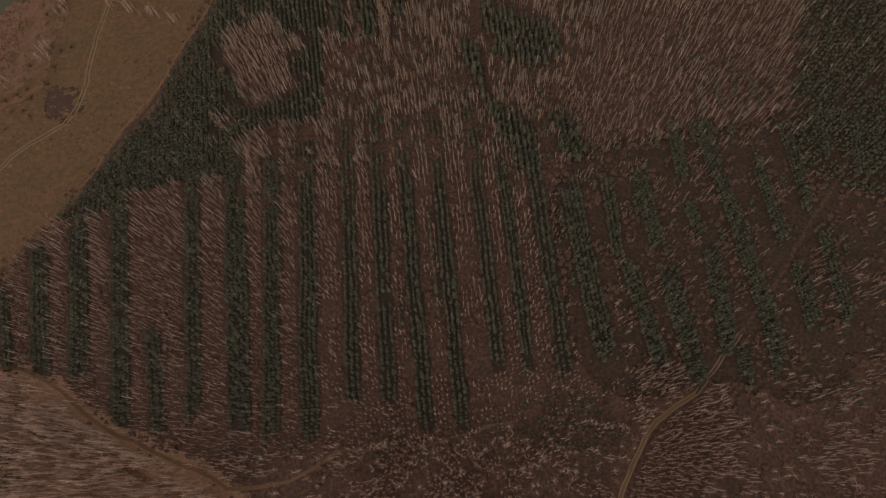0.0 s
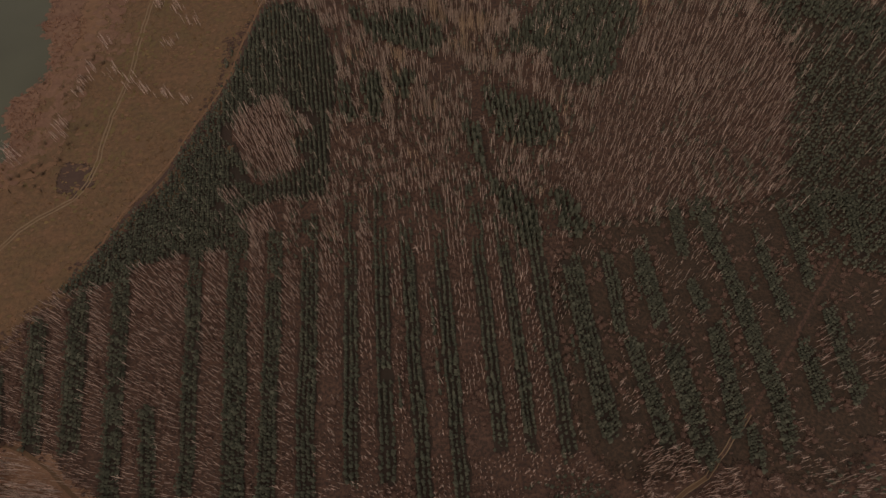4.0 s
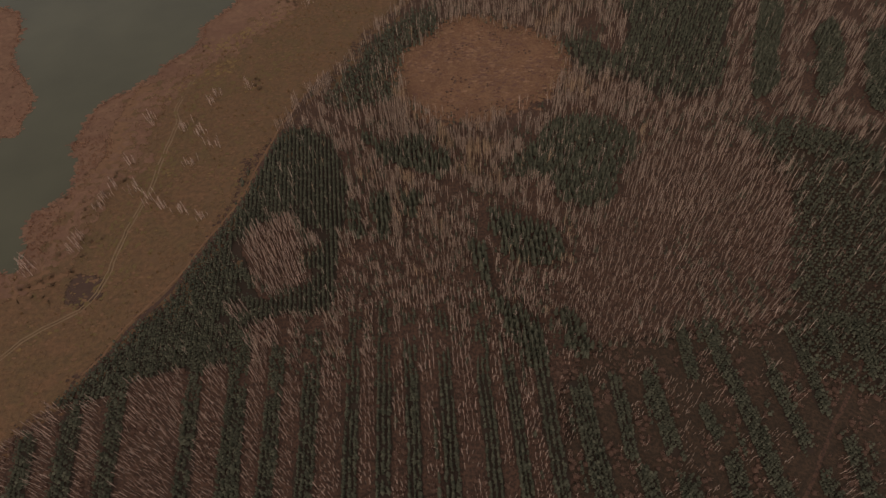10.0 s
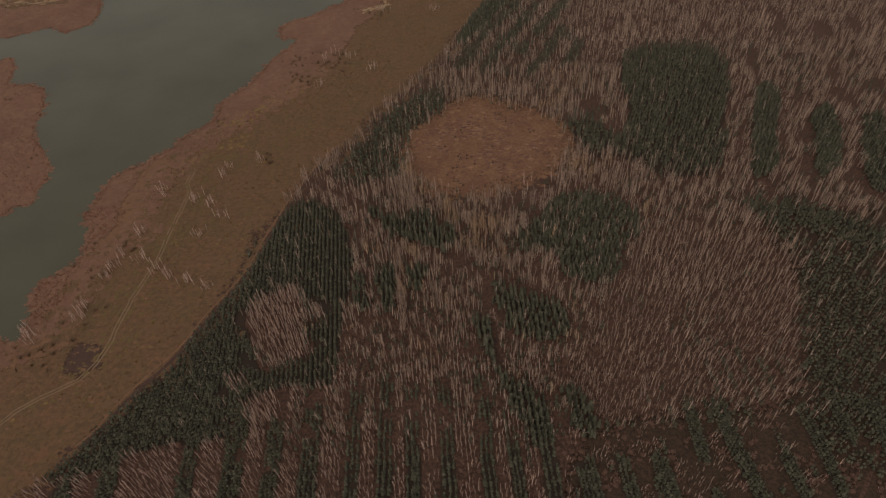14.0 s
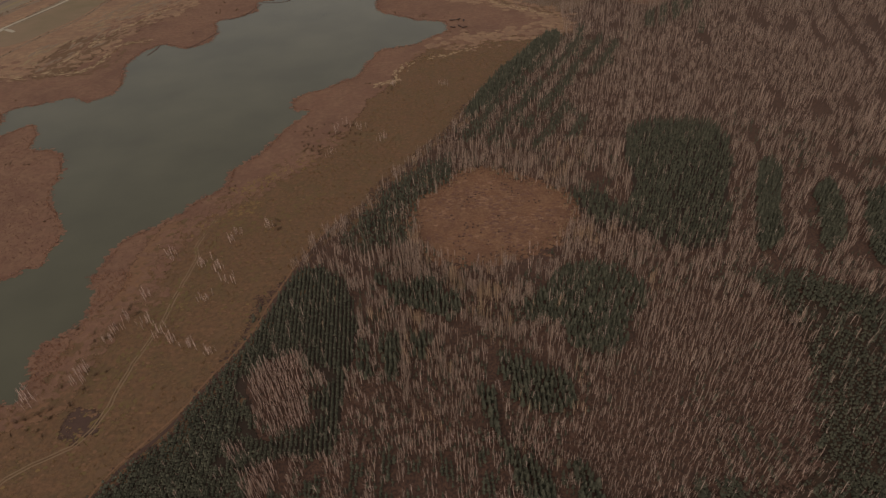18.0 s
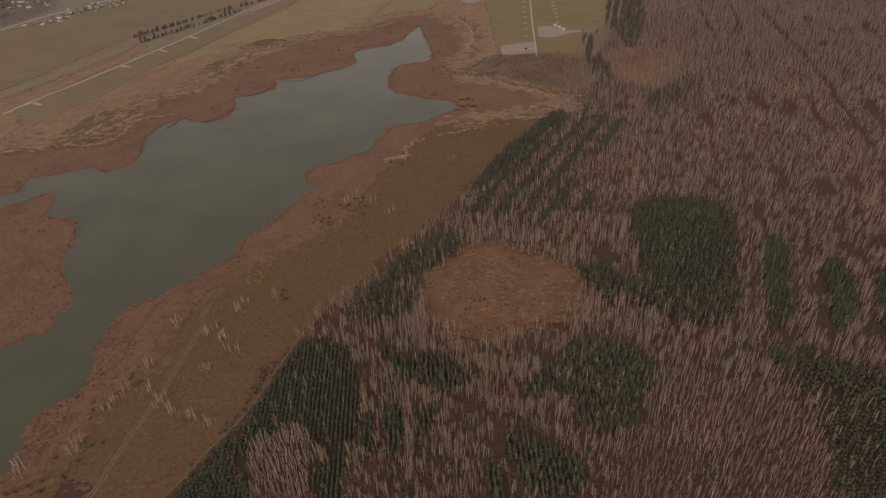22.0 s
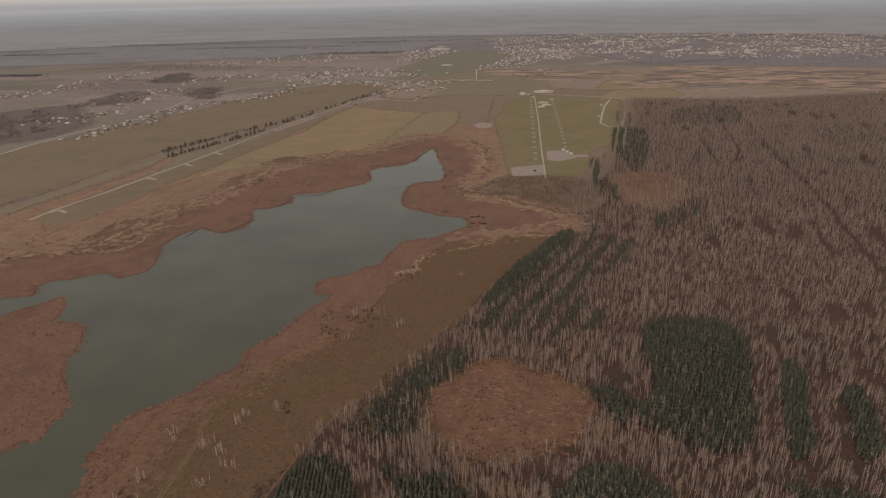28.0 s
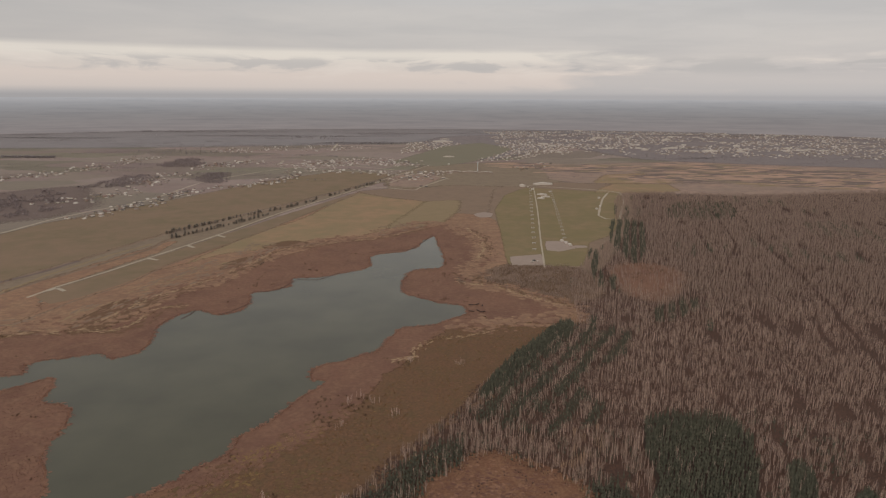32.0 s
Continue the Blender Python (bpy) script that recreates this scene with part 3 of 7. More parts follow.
TUFTS = [tuft_shape(i) for i in range(6)]
REEDS = [tuft_shape(20 + i, 5, 0.75, 0.55) for i in range(5)]


def bush_shape(seed, shoots=20):
    r, s = random.Random(seed), Shape()
    for i in range(shoots):
        a, lean = i * 2.4, r.uniform(0.1, 0.75)
        p = (0.08 * math.cos(a), 0.08 * math.sin(a), 0)
        q = (lean * math.cos(a), lean * math.sin(a), r.uniform(0.55, 1) * (1.1 - 0.5 * lean))
        s.blade(p, q, 0.075, 0, r)
        s.blade(Vector(p).lerp(Vector(q), 0.5), (q[0] + r.uniform(-.3, .3), q[1] + r.uniform(-.3, .3), q[2] * r.uniform(0.8, 1.1)), 0.05, 0, r)
    return s.done()


BUSHES = [bush_shape(i) for i in range(5)]

def poplar_shape(seed, clumps=44, swell=1.0):
    r, s = random.Random(seed), Shape()
    s.rod([(0, 0, 0), (0, 0, 0.5)], (0.035, 0.0), 1, 3)
    for i in range(clumps):
        z = r.uniform(0.12, 0.95)
        w = 0.24 * math.sin(math.pi * min(1, 0.15 + z * 0.85)) + 0.03
        a = r.uniform(0, 6.3)
        c = Vector((w * r.uniform(0.4, 1) * math.cos(a), w * r.uniform(0.4, 1) * math.sin(a), z))
        k = len(s.v)
        for _ in range(4):
            s.v.append(tuple(c + swell * Vector((r.uniform(-.08, .08), r.uniform(-.08, .08), r.uniform(-.07, .09)))))
        s.add(k, k + 1, k + 2, 0), s.add(k, k + 2, k + 3, 0), s.add(k, k + 3, k + 1, 0), s.add(k + 1, k + 3, k + 2, 0)
    return s.done()


def part(name, shape_or_mesh, parent, label=""):
    ob = new(name, shape_or_mesh)
    ob.parent = parent
    if label:
        ob["label"] = label
    return ob


# ---- the plan: outlines in metres, east and north of the camera's foot ----
LAKE_NORTH = [(-425, 451), (-415, 515), (-385, 525), (-396, 546), (-394, 541), (-377, 559), (-338, 571), (-324, 560),
    (-304, 572), (-299, 599), (-316, 638), (-309, 676), (-295, 702), (-260, 686), (-243, 701), (-238, 732),
    (-246, 769), (-222, 778), (-205, 799), (-206, 837), (-167, 846), (-139, 869), (-116, 886), (-106, 906),
    (-115, 958), (-95, 978), (-64, 992), (-43, 1025), (-34, 1075), (-15, 1106)]
LAKE_EAST = [(-5, 1012), (5, 941), (0, 895), (-35, 885), (-49, 863), (-58, 812), (-50, 775), (-10, 737), (28, 722),
    (29, 697), (16, 680), (-10, 660), (-48, 645), (-53, 626), (-62, 588), (-88, 562), (-104, 554), (-124, 539),
    (-117, 518), (-104, 515), (-120, 486), (-133, 457), (-142, 434), (-152, 418), (-151, 397), (-163, 386),
    (-179, 366), (-189, 350), (-207, 338), (-212, 315), (-215, 297), (-206, 279), (-202, 268)]
LAKE_SOUTH = [(-197, 267), (-210, 254), (-223, 245), (-219, 217), (-217, 204), (-230, 203), (-252, 185)]
LAKE_WEST = [(-316, 289), (-293, 297), (-275, 304), (-264, 310), (-254, 315), (-254, 327), (-257, 352), (-285, 403),
    (-293, 428), (-299, 462), (-318, 468), (-337, 473), (-340, 493), (-355, 519)]
REED_N = [(-495, 530), (-480, 625), (-432, 647), (-388, 660), (-367, 697), (-358, 772), (-316, 821), (-291, 924),
    (-222, 1064), (-146, 1092), (-91, 1172), (-44, 1240), (18, 1198), (67, 1083), (60, 963), (38, 881),
    (51, 810), (87, 791), (150, 724), (141, 674), (68, 667), (9, 654)]
REED_S = [(-77, 467), (-93, 441), (-122, 402), (-136, 384), (-153, 368), (-176, 325), (-171, 277), (-190, 264),
    (-194, 243), (-198, 223), (-208, 213), (-216, 200), (-233, 191), (-259, 172)]
EDGE = [(-210, 86), (-197, 103), (-175, 127), (-168, 134), (-151, 158), (-131, 180), (-127, 195), (-112, 223),
    (-105, 260), (-86, 305), (-66, 341), (-58, 345), (-28, 400), (13, 457), (36, 506), (82, 588), (126, 651),
    (154, 664), (163, 735), (176, 819), (218, 923), (307, 1096), (346, 1222), (475, 1624), (798, 1604),
    (1197, 1680), (1421, 1709)]
CLEARING = [(-12, 354), (7, 372), (20, 391), (36, 396), (54, 388), (76, 372), (91, 354), (95, 335), (80, 314), (56, 303),
    (34, 293), (13, 296), (-1, 304), (-11, 322)]
TRACK = [(-215, 144), (-204, 158), (-196, 166), (-177, 177), (-171, 186), (-168, 200), (-166, 222), (-159, 254),
    (-156, 290), (-153, 315), (-157, 324), (-151, 354), (-139, 381)]
TRACK_S = [(48, -23), (54, -10), (62, 1), (68, 9), (77, 15), (88, 20), (97, 28), (111, 41), (129, 58), (143, 73),
    (154, 86), (169, 101), (180, 114)]
TRACK_W = [(-212, 68), (-192, 62), (-176, 58), (-164, 49), (-153, 38), (-139, 29), (-127, 23), (-114, 16), (-101, 9), (-95, 5), (-82, 4), (-71, 5), (-61, 9), (-52, 14)]
PIT = [(-184, 192), (-183, 196), (-178, 197), (-173, 194), (-171, 189), (-174, 186), (-179, 186), (-183, 188)]
WEDGE = [(-84, 294), (-63, 289), (-48, 265), (-47, 230), (-51, 185), (-56, 163), (-80, 162), (-97, 156), (-98, 140),
    (-124, 139), (-142, 133), (-159, 128), (-166, 129), (-146, 158), (-124, 190), (-109, 217), (-102, 253)]
WEDGE_GAP = [(-99, 218), (-88, 223), (-77, 225), (-61, 208), (-59, 201), (-68, 200), (-65, 184), (-69, 174), (-87, 174), (-98, 202)]
WEDGE_LOW = [(-106, 172), (-99, 172), (-88, 161), (-78, 159), (-76, 149), (-80, 144), (-94, 145), (-93, 152), (-100, 162)]
SQUARE = [(155, 435), (180, 452), (225, 446), (233, 421), (214, 366), (184, 302), (169, 292), (145, 292), (130, 314),
    (107, 322), (95, 356), (116, 361), (130, 339), (146, 381)]
PALE_WOOD = [(119, 252), (172, 245), (191, 222), (185, 200), (168, 166), (152, 139), (121, 139), (98, 130), (68, 133),
    (56, 146), (61, 171), (84, 201), (106, 226)]
# straight rides and dark gaps in the far woodland
RIDES = [[(685, 1475), (617, 1242), (568, 1075), (523, 898), (470, 711), (449, 645), (412, 529)],
    [(501, 1226), (451, 1033), (427, 922)], [(577, 1285), (539, 1146), (480, 967)], [(570, 1121), (526, 921), (502, 831)],
    [(162, 507), (183, 501), (209, 490)], [(243, 923), (231, 839), (215, 761)], [(255, 933), (255, 878), (243, 793)]]
# bands of thick birch between the stands: line, half width, trees a metre
BIRCH_BANDS = [([(-70, 298), (-54, 280), (-44, 268), (-30, 257)], 2.4, 2), ([(-52, 308), (-44, 294), (-41, 280)], 2.0, 2),
    ([(-22, 246), (-21, 215), (-20, 190)], 1.8, 2), ([(-19, 297), (-13, 279), (1, 278), (14, 269), (26, 265), (40, 254), (55, 262), (67, 274)], 3.2, 4),
    ([(22, 239), (30, 233), (41, 228), (53, 235)], 2.0, 2), ([(16, 243), (2, 238), (-8, 244), (-18, 246)], 2.0, 1), ([(-8, 219), (2, 211), (10, 194), (7, 183), (-6, 180)], 2.5, 3),
    ([(74, 290), (88, 297), (104, 292), (125, 288)], 4.5, 2), ([(88, 311), (109, 308)], 3.0, 2), ([(49, 214), (66, 207), (77, 200), (96, 207)], 2.2, 1),
    ([(-33, 339), (-24, 345), (-16, 329), (-14, 305)], 2.5, 2), ([(-62, 328), (-44, 314), (-33, 302)], 2.0, 1)]
DARK_HOLLOW = [(20, 23), (38, 27), (55, 19), (55, 4), (34, 3), (22, 10)]
STANDS = dict(
    C=[(28, 214), (51, 206), (66, 196), (64, 185), (54, 176), (40, 178), (31, 193)],
    C2=[(17, 192), (25, 193), (27, 162), (36, 156), (47, 128), (36, 122), (27, 147)],
    C3=[(54, 152), (60, 150), (66, 128), (59, 124)],
    D=[(84, 283), (103, 277), (121, 260), (105, 235), (97, 215), (82, 213), (68, 219), (62, 237), (48, 243),
    (56, 258)],
    E=[(-36, 287), (-20, 273), (-4, 275), (11, 257), (7, 246), (-11, 251), (-30, 270)],
    G1=[(244, 386), (250, 369), (217, 299), (199, 284), (213, 324)],
    G2=[(270, 352), (279, 344), (251, 290), (239, 291)],
    G3=[(292, 336), (308, 334), (276, 271), (260, 273)],
    J1=[(33, 489), (46, 488), (84, 551), (127, 621), (146, 654), (135, 664), (91, 601), (56, 541)],
    M1=[(-45, 230), (-39, 230), (-37, 205), (-43, 206)],
    M2=[(-32, 236), (-25, 235), (-24, 202), (-31, 203)],
    M3=[(-18, 235), (-6, 233), (-2, 220), (-15, 220)])
MIXED = dict(
    H=[(183, 267), (206, 267), (243, 236), (265, 209), (250, 188), (223, 204), (196, 222), (189, 245)],
    R=[(181, 192), (198, 219), (222, 203), (262, 190), (240, 125), (189, 119), (166, 140)],
    I=[(-57, 332), (-27, 384), (16, 420), (14, 387), (-11, 360), (-15, 316), (-48, 307), (-63, 317)],
    J=[(23, 466), (124, 638), (156, 650), (201, 634), (194, 589), (122, 507), (138, 452), (87, 421), (35, 436)],
    S=[(168, 140), (192, 125), (240, 125), (221, 94), (178, 94), (154, 112)],
    K1=[(350, 1257), (405, 1228), (343, 1014), (301, 923), (289, 940), (296, 1015), (287, 1035)],
    K2=[(240, 990), (256, 1003), (237, 901), (220, 803), (207, 799), (219, 880)],
    K5=[(234, 834), (247, 848), (232, 776), (221, 764)],
    K3=[(245, 693), (286, 734), (322, 745), (320, 723), (271, 674), (242, 664)],
    K4=[(471, 1286), (564, 1477), (685, 1475), (613, 1284)])
# spruce strips between the birch rows: south end, north end (east, north), width
STRIPS = [(-188, 60, -194, 95, 4.5), (-173, 57, -181, 113, 8.2), (-157, 55, -164, 123, 9.0), (-138, 33, -147, 143, 7.9),
    (-123, 29, -127, 70, 6.8), (-109, 34, -113, 153, 6.9), (-90, 26, -94, 166, 9.3), (-78, 23, -76, 160, 7.2),
    (-63, 20, -60, 160, 7.9), (-45, 33, -41, 158, 6.7), (-31, 30, -27, 164, 7.1), (-17, 18, -16, 156, 6.6),
    (-3, 16, -1, 160, 6.5), (14, 37, 16, 158, 6.6), (26, 36, 27, 126, 5.5), (40, 34, 41, 148, 7.1),
    (57, 38, 55, 114, 8.8), (70, 80, 71, 117, 5.7), (77, 32, 73, 75, 7.2), (87, 79, 86, 114, 7.1),
    (90, 24, 89, 71, 8.4), (105, 111, 106, 137, 5.9), (106, 83, 104, 97, 5.2), (105, 34, 108, 77, 7.1),
    (123, 47, 119, 138, 7.0), (122, 25, 123, 47, 6.5), (108, 22, 110, 34, 5.4), (153, 91, 154, 129, 5.2),
    (139, 75, 137, 111, 5.6), (154, 41, 156, 79, 6.2), (140, 40, 141, 65, 7.0), (168, 113, 169, 133, 4.8),
    (180, 101, 185, 130, 5.3)]

# ---- ground, water and fields ----
rings = [0, 60, 150, 300, 600, 1000, 1600, 2400, 3400, 4880]
gv, gt, seg = [(0, 0, 0)], [], 96
for r_ in rings[1:]:
    gv += [(r_ * math.cos(2 * math.pi * k / seg), r_ * math.sin(2 * math.pi * k / seg), 0) for k in range(seg)]
gt += [(0, 1 + k, 1 + (k + 1) % seg) for k in range(seg)]
for i in range(len(rings) - 2):
    a, b = 1 + i * seg, 1 + (i + 1) * seg
    for k in range(seg):
        gt += [(a + k, b + k, b + (k + 1) % seg), (a + k, b + (k + 1) % seg, a + (k + 1) % seg)]
tagged(new("ground", mesh_of("ground", gv, gt, [FARMLAND])), "brown and olive winter farmland reaching the horizon", "ground", kind="structure")

SOUTH_CLOSE = [(1700, 1720), (1700, -500), (-600, -500), (-420, -120)]
forest_line = EDGE + SOUTH_CLOSE
meadow_line = [(-420, -130), (-300, -20)] + EDGE[:18] + [(200, 760), (120, 840), (20, 700), (-60, 560), (-160, 420), (-200, 300), (-300, 150), (-520, 60)]
sheet("meadow", dense(meadow_line, 2, 4.0, 1), 0.03, MEADOW, "olive-brown rough meadow between reeds and forest", "meadow", soft=4)
LAKE = LAKE_NORTH + LAKE_EAST + LAKE_SOUTH + [(-330, 215)] + LAKE_WEST
reed_line = REED_N + [(-20, 610), (-40, 560), (-58, 515)] + REED_S + [(-330, 120), (-470, 170), (-560, 350)]
sheet("reed_bed", dense(reed_line, 2, 6.0, 2), 0.06, REEDBED, "red-brown dead reed bed round the lake", "reed bed", soft=9)
lake_edge = dense(LAKE, 1.5, 4.5, 3)
sheet("water", lake_edge, 0.10, WATER, "still grey-green lake water", "lake")
sheet("forest_floor", dense(forest_line, 2, 4.0, 4), 0.05, FLOOR, "red-brown leaf litter under bare trees", "forest floor", soft=3)
sheet("forest_floor", dense([(60, 34), (52, 60), (60, 120), (150, 128), (196, 180), (200, 240), (330, 240), (420, 120), (330, 40), (170, 36), (130, 22), (100, 30)], 6, 5, 62), 0.065, DAMP, "dark damp litter under mixed young trees", "forest floor", soft=14)
clearing_edge = dense(CLEARING, 1.5, 5.0, 5, bow=0.9)
sheet("bog_clearing", clearing_edge, 0.09, CLEAR, "rust-red bog grass in a forest clearing", "clearing", soft=7)
sheet("pit", dense(PIT, 2, 4.0, 6), 0.09, PEAT, "dark wet peat hollow beside the track", "hollow", soft=8)
track_line = np.array(dense(TRACK, 5, 0.8, 31, closed=False))
track_way = np.gradient(track_line, axis=0)
track_way /= np.linalg.norm(track_way, axis=1)[:, None]
for side in (-0.9, 0.9):
    rut = track_line + side * np.stack([-track_way[:, 1], track_way[:, 0]], 1)
    ribbon("track", [tuple(q) for q in rut], 0.8, 0.12, DIRT, "worn wheel rut of the meadow track", "track", wobble=0.2, step=5)
verge = [(-166, 141), (-159, 150), (-152, 164), (-141, 179), (-131, 192), (-125, 205), (-119, 217), (-112, 229), (-104, 247), (-98, 270), (-90, 294), (-75, 330), (-62, 352)]
ribbon("ride", verge, 1.1, 0.21, FEN, "worn pale ride along the forest edge", "track", wobble=0.8, step=6)
ribbon("ditch", [(x + 2.2, y - 1.6) for x, y in verge], 2.2, 0.2, PEAT, "dark wet strip along the forest edge", "ditch", wobble=1.0, step=6)
south_line = np.array(dense(TRACK_S[:8], 3, 0.5, 32, closed=False))
south_way = np.gradient(south_line, axis=0)
south_way /= np.linalg.norm(south_way, axis=1)[:, None]
ribbon("track", TRACK_S[:6], 1.5, 0.115, BROWN_LITTER, "grassy middle of the pale earth track", "track", wobble=0.5, seed=2)
for side in (-0.7, 0.7):
    rut = south_line + side * np.stack([-south_way[:, 1], south_way[:, 0]], 1)
    ribbon("track", [tuple(q) for q in rut], 0.4, 0.13, DIRT, "pale worn rut of the earth track", "track", wobble=0.25, step=3, seed=int(side * 4) + 9)
ribbon("track", TRACK_S[5:], 1.5, 0.11, FLOOR, "overgrown brown ride between plantation blocks", "track", wobble=0.8, seed=5)
ribbon("track", [(-70, 308), (-54, 295), (-37, 279), (-21, 258), (-6, 246), (12, 234), (26, 220), (25, 187), (27, 159)][:7], 3.0, 0.11, FLOOR, "brown ride winding between spruce stands", "track", wobble=1.5, seed=6)
ribbon("track", TRACK_W, 1.5, 0.12, BROWN_LITTER, "leaf-covered ride along the plantation", "track", wobble=1.2, seed=3)
ribbon("track", [(-190, 48), (-175, 41), (-155, 29), (-141, 21), (-130, 13), (-119, 7), (-108, 2)], 2.4, 0.12, BROWN_LITTER, "trodden brown path through pale grass", "track", wobble=1.0, seed=12)
ribbon("track", [(-52, 14), (-40, 13), (-29, 13), (-19, 12), (-9, 14), (2, 15), (7, 17), (17, 17)], 0.9, 0.12, BROWN_LITTER, "narrow footpath along the end of the plantation", "track", wobble=0.6, seed=13)

GREEN_GAP = [(-192, 2413), (-95, 2765), (5, 3164), (205, 3424), (333, 3052), (240, 2756), (102, 2427), (-27, 2272)]
ROAD = [(-524, 746), (-515, 788), (-486, 866), (-462, 946), (-435, 1034), (-412, 1111), (-350, 1347), (-265, 1592), (-163, 1953),
    (-47, 2311)]
VROAD = [(-854, 1035), (-814, 1119), (-802, 1235), (-777, 1335), (-718, 1474), (-710, 1618), (-706, 1803),
    (-649, 1987), (-552, 2175), (-373, 2282), (-159, 2145)]
AFIELD = [(122, 1378), (165, 1595), (239, 1731), (471, 1634), (366, 1262), (303, 1120), (255, 1067), (212, 913),
    (105, 910), (112, 1104)]
ribbon("road", ROAD, 3.7, 0.2, ASPHALT, "pale concrete country road", wobble=0.5, step=25)
ribbon("road", VROAD, 6.0, 0.2, ASPHALT, "pale village street", wobble=1.5, step=25, seed=4)
sheet("lakeside", dense([(-533, 543), (-506, 663), (-450, 839), (-353, 1105), (-214, 1646), (28, 1790), (240, 1742), (135, 1378),
    (112, 1104), (104, 907), (214, 903), (160, 703), (-54, 652), (-302, 514)], 20, 5, 44, bow=0.1), 0.045, MARSH, "rust and straw rough land round the lake", "rough land", soft=20)
sheet("verge", dense([(-638, 666), (-587, 854), (-559, 937), (-507, 1130), (-386, 1390), (-274, 1649), (-163, 1953), (-160, 1912),
    (-265, 1592), (-350, 1347), (-404, 1135), (-457, 947), (-504, 822), (-523, 752), (-563, 614)], 20, 2, 45, bow=0.1), 0.075, VERGE_F, "brown rough strip along the road", "verge", soft=12)
sheet("hazed_plain", dense([(-3900, 2900), (-1500, 3150), (-300, 3500), (600, 4350), (2400, 4240), (4400, 2050), (2200, 4340), (600, 4840), (-1200, 4720), (-2800, 3990)], 80, 25, 64, bow=0.3), 0.02, HAZED_PLAIN, "far plain below the horizon, greyed by painted haze", "ground", soft=260)
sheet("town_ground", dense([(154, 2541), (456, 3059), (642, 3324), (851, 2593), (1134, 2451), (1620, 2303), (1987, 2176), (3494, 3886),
    (1947, 4261), (829, 4309), (63, 3950), (-67, 3411)], 60, 20, 46, bow=0.3), 0.13, TOWN, "grey-brown gardens and yards of the town, some haze in the colour", "town", soft=90)
sheet("field", dense([(-960, 855), (-833, 1007), (-799, 1096), (-781, 1202), (-740, 1290), (-680, 1419), (-613, 1594),
    (-509, 1861), (-344, 2096), (-169, 2023), (-280, 1690), (-394, 1419), (-517, 1154), (-566, 950), (-594, 866),
    (-654, 685)], 40, 3, 7, bow=0.1), 0.06, GREEN, "flat grey-green winter field", "field", soft=22)
sheet("field", dense([(-349, 1091), (-284, 1269), (-219, 1627), (-116, 1539), (-34, 1493), (-71, 1321), (-103, 1188), (-168, 1102),
    (-223, 1073), (-287, 1010), (-348, 967), (-384, 895)], 30, 3, 8, bow=0.1), 0.07, OLIVE_F, "olive pasture beyond the lake", "field", soft=18)
sheet("field", dense([(-214, 1646), (-128, 1701), (28, 1790), (235, 1742), (165, 1549), (120, 1358), (102, 1251), (81, 1326),
    (20, 1329), (40, 1505), (-32, 1509), (-118, 1557)], 30, 4, 9, bow=0.1), 0.08, BROWN_F, "dark brown fallow field", "field", soft=35)
sheet("rough_land", dense([(149, 1694), (256, 1858), (530, 1791), (399, 1310), (290, 1031), (220, 875), (96, 873), (99, 1206)], 20, 5, 47, bow=0.2), 0.085, BROWN_F, "brown rough land round the antenna field", "rough land", soft=20)
sheet("rough_land", dense([(-162, 1939), (-46, 2274), (255, 2423), (403, 2219), (343, 1878), (243, 1764), (28, 1801), (-129, 1711)], 40, 10, 48, bow=0.2), 0.088, VERGE_F, "brown rough land before the village", "rough land", soft=40)
sheet("rough_land", dense([(-1400, 1300), (-1114, 1553), (-1068, 1617), (-1023, 1665), (-860, 1406), (-867, 1298), (-914, 1262), (-1180, 1080)], 30, 8, 63, bow=0.2), 0.07, DARK_HEATH, "dark rusty scrub land beside the village", "rough land", soft=110)
sheet("yard", dense([(-148, 1767), (-148, 1993), (-42, 2043), (-13, 1942), (-68, 1740)], 30, 4, 49, bow=0.1), 0.12, HEATH_F, "pale trodden yard beside the road", "yard", soft=15)
sheet("field", dense(AFIELD, 40, 1.5, 10, bow=0.15), 0.10, GREENER, "mown green antenna field", "field", soft=9)
sheet("field", dense([(486, 1663), (479, 1783), (726, 2030), (1502, 2129), (1739, 2110), (1429, 1720), (1197, 1680), (807, 1623)], 60, 5, 11, bow=0.1), 0.06, HEATH_F, "rusty brown rough field behind the forest", "field", soft=25)
sheet("field", dense([(419, 1661), (506, 1814), (653, 1811), (640, 1690), (560, 1650)], 40, 4, 65, bow=0.1), 0.105, OLIVE_F, "olive pasture behind the forest", "field", soft=20)
sheet("field", dense([(462, 1839), (545, 2027), (797, 2115), (704, 1859)], 40, 6, 66, bow=0.1), 0.11, OLIVE_F, "olive pasture on the heath", "field", soft=30)
sheet("field", dense([(393, 2220), (678, 2386), (1134, 2451), (1682, 2297), (1560, 2124), (877, 1879), (495, 1842), (350, 1916)], 60, 8, 12), 0.09, HEATH_F, "rust and straw heath before the town", "field", soft=50)
sheet("field", dense(GREEN_GAP, 60, 4, 13, bow=0.1), 0.15, FRESH, "green field between the houses", "field", soft=20)
sheet("field", dense([(-100, 1182), (-67, 1320), (-31, 1484), (32, 1506), (21, 1356), (-13, 1233), (-46, 1207)], 20, 2, 18, bow=0.1), 0.115, STRAW_F, "golden dry pasture at the lake head", "field", soft=25)
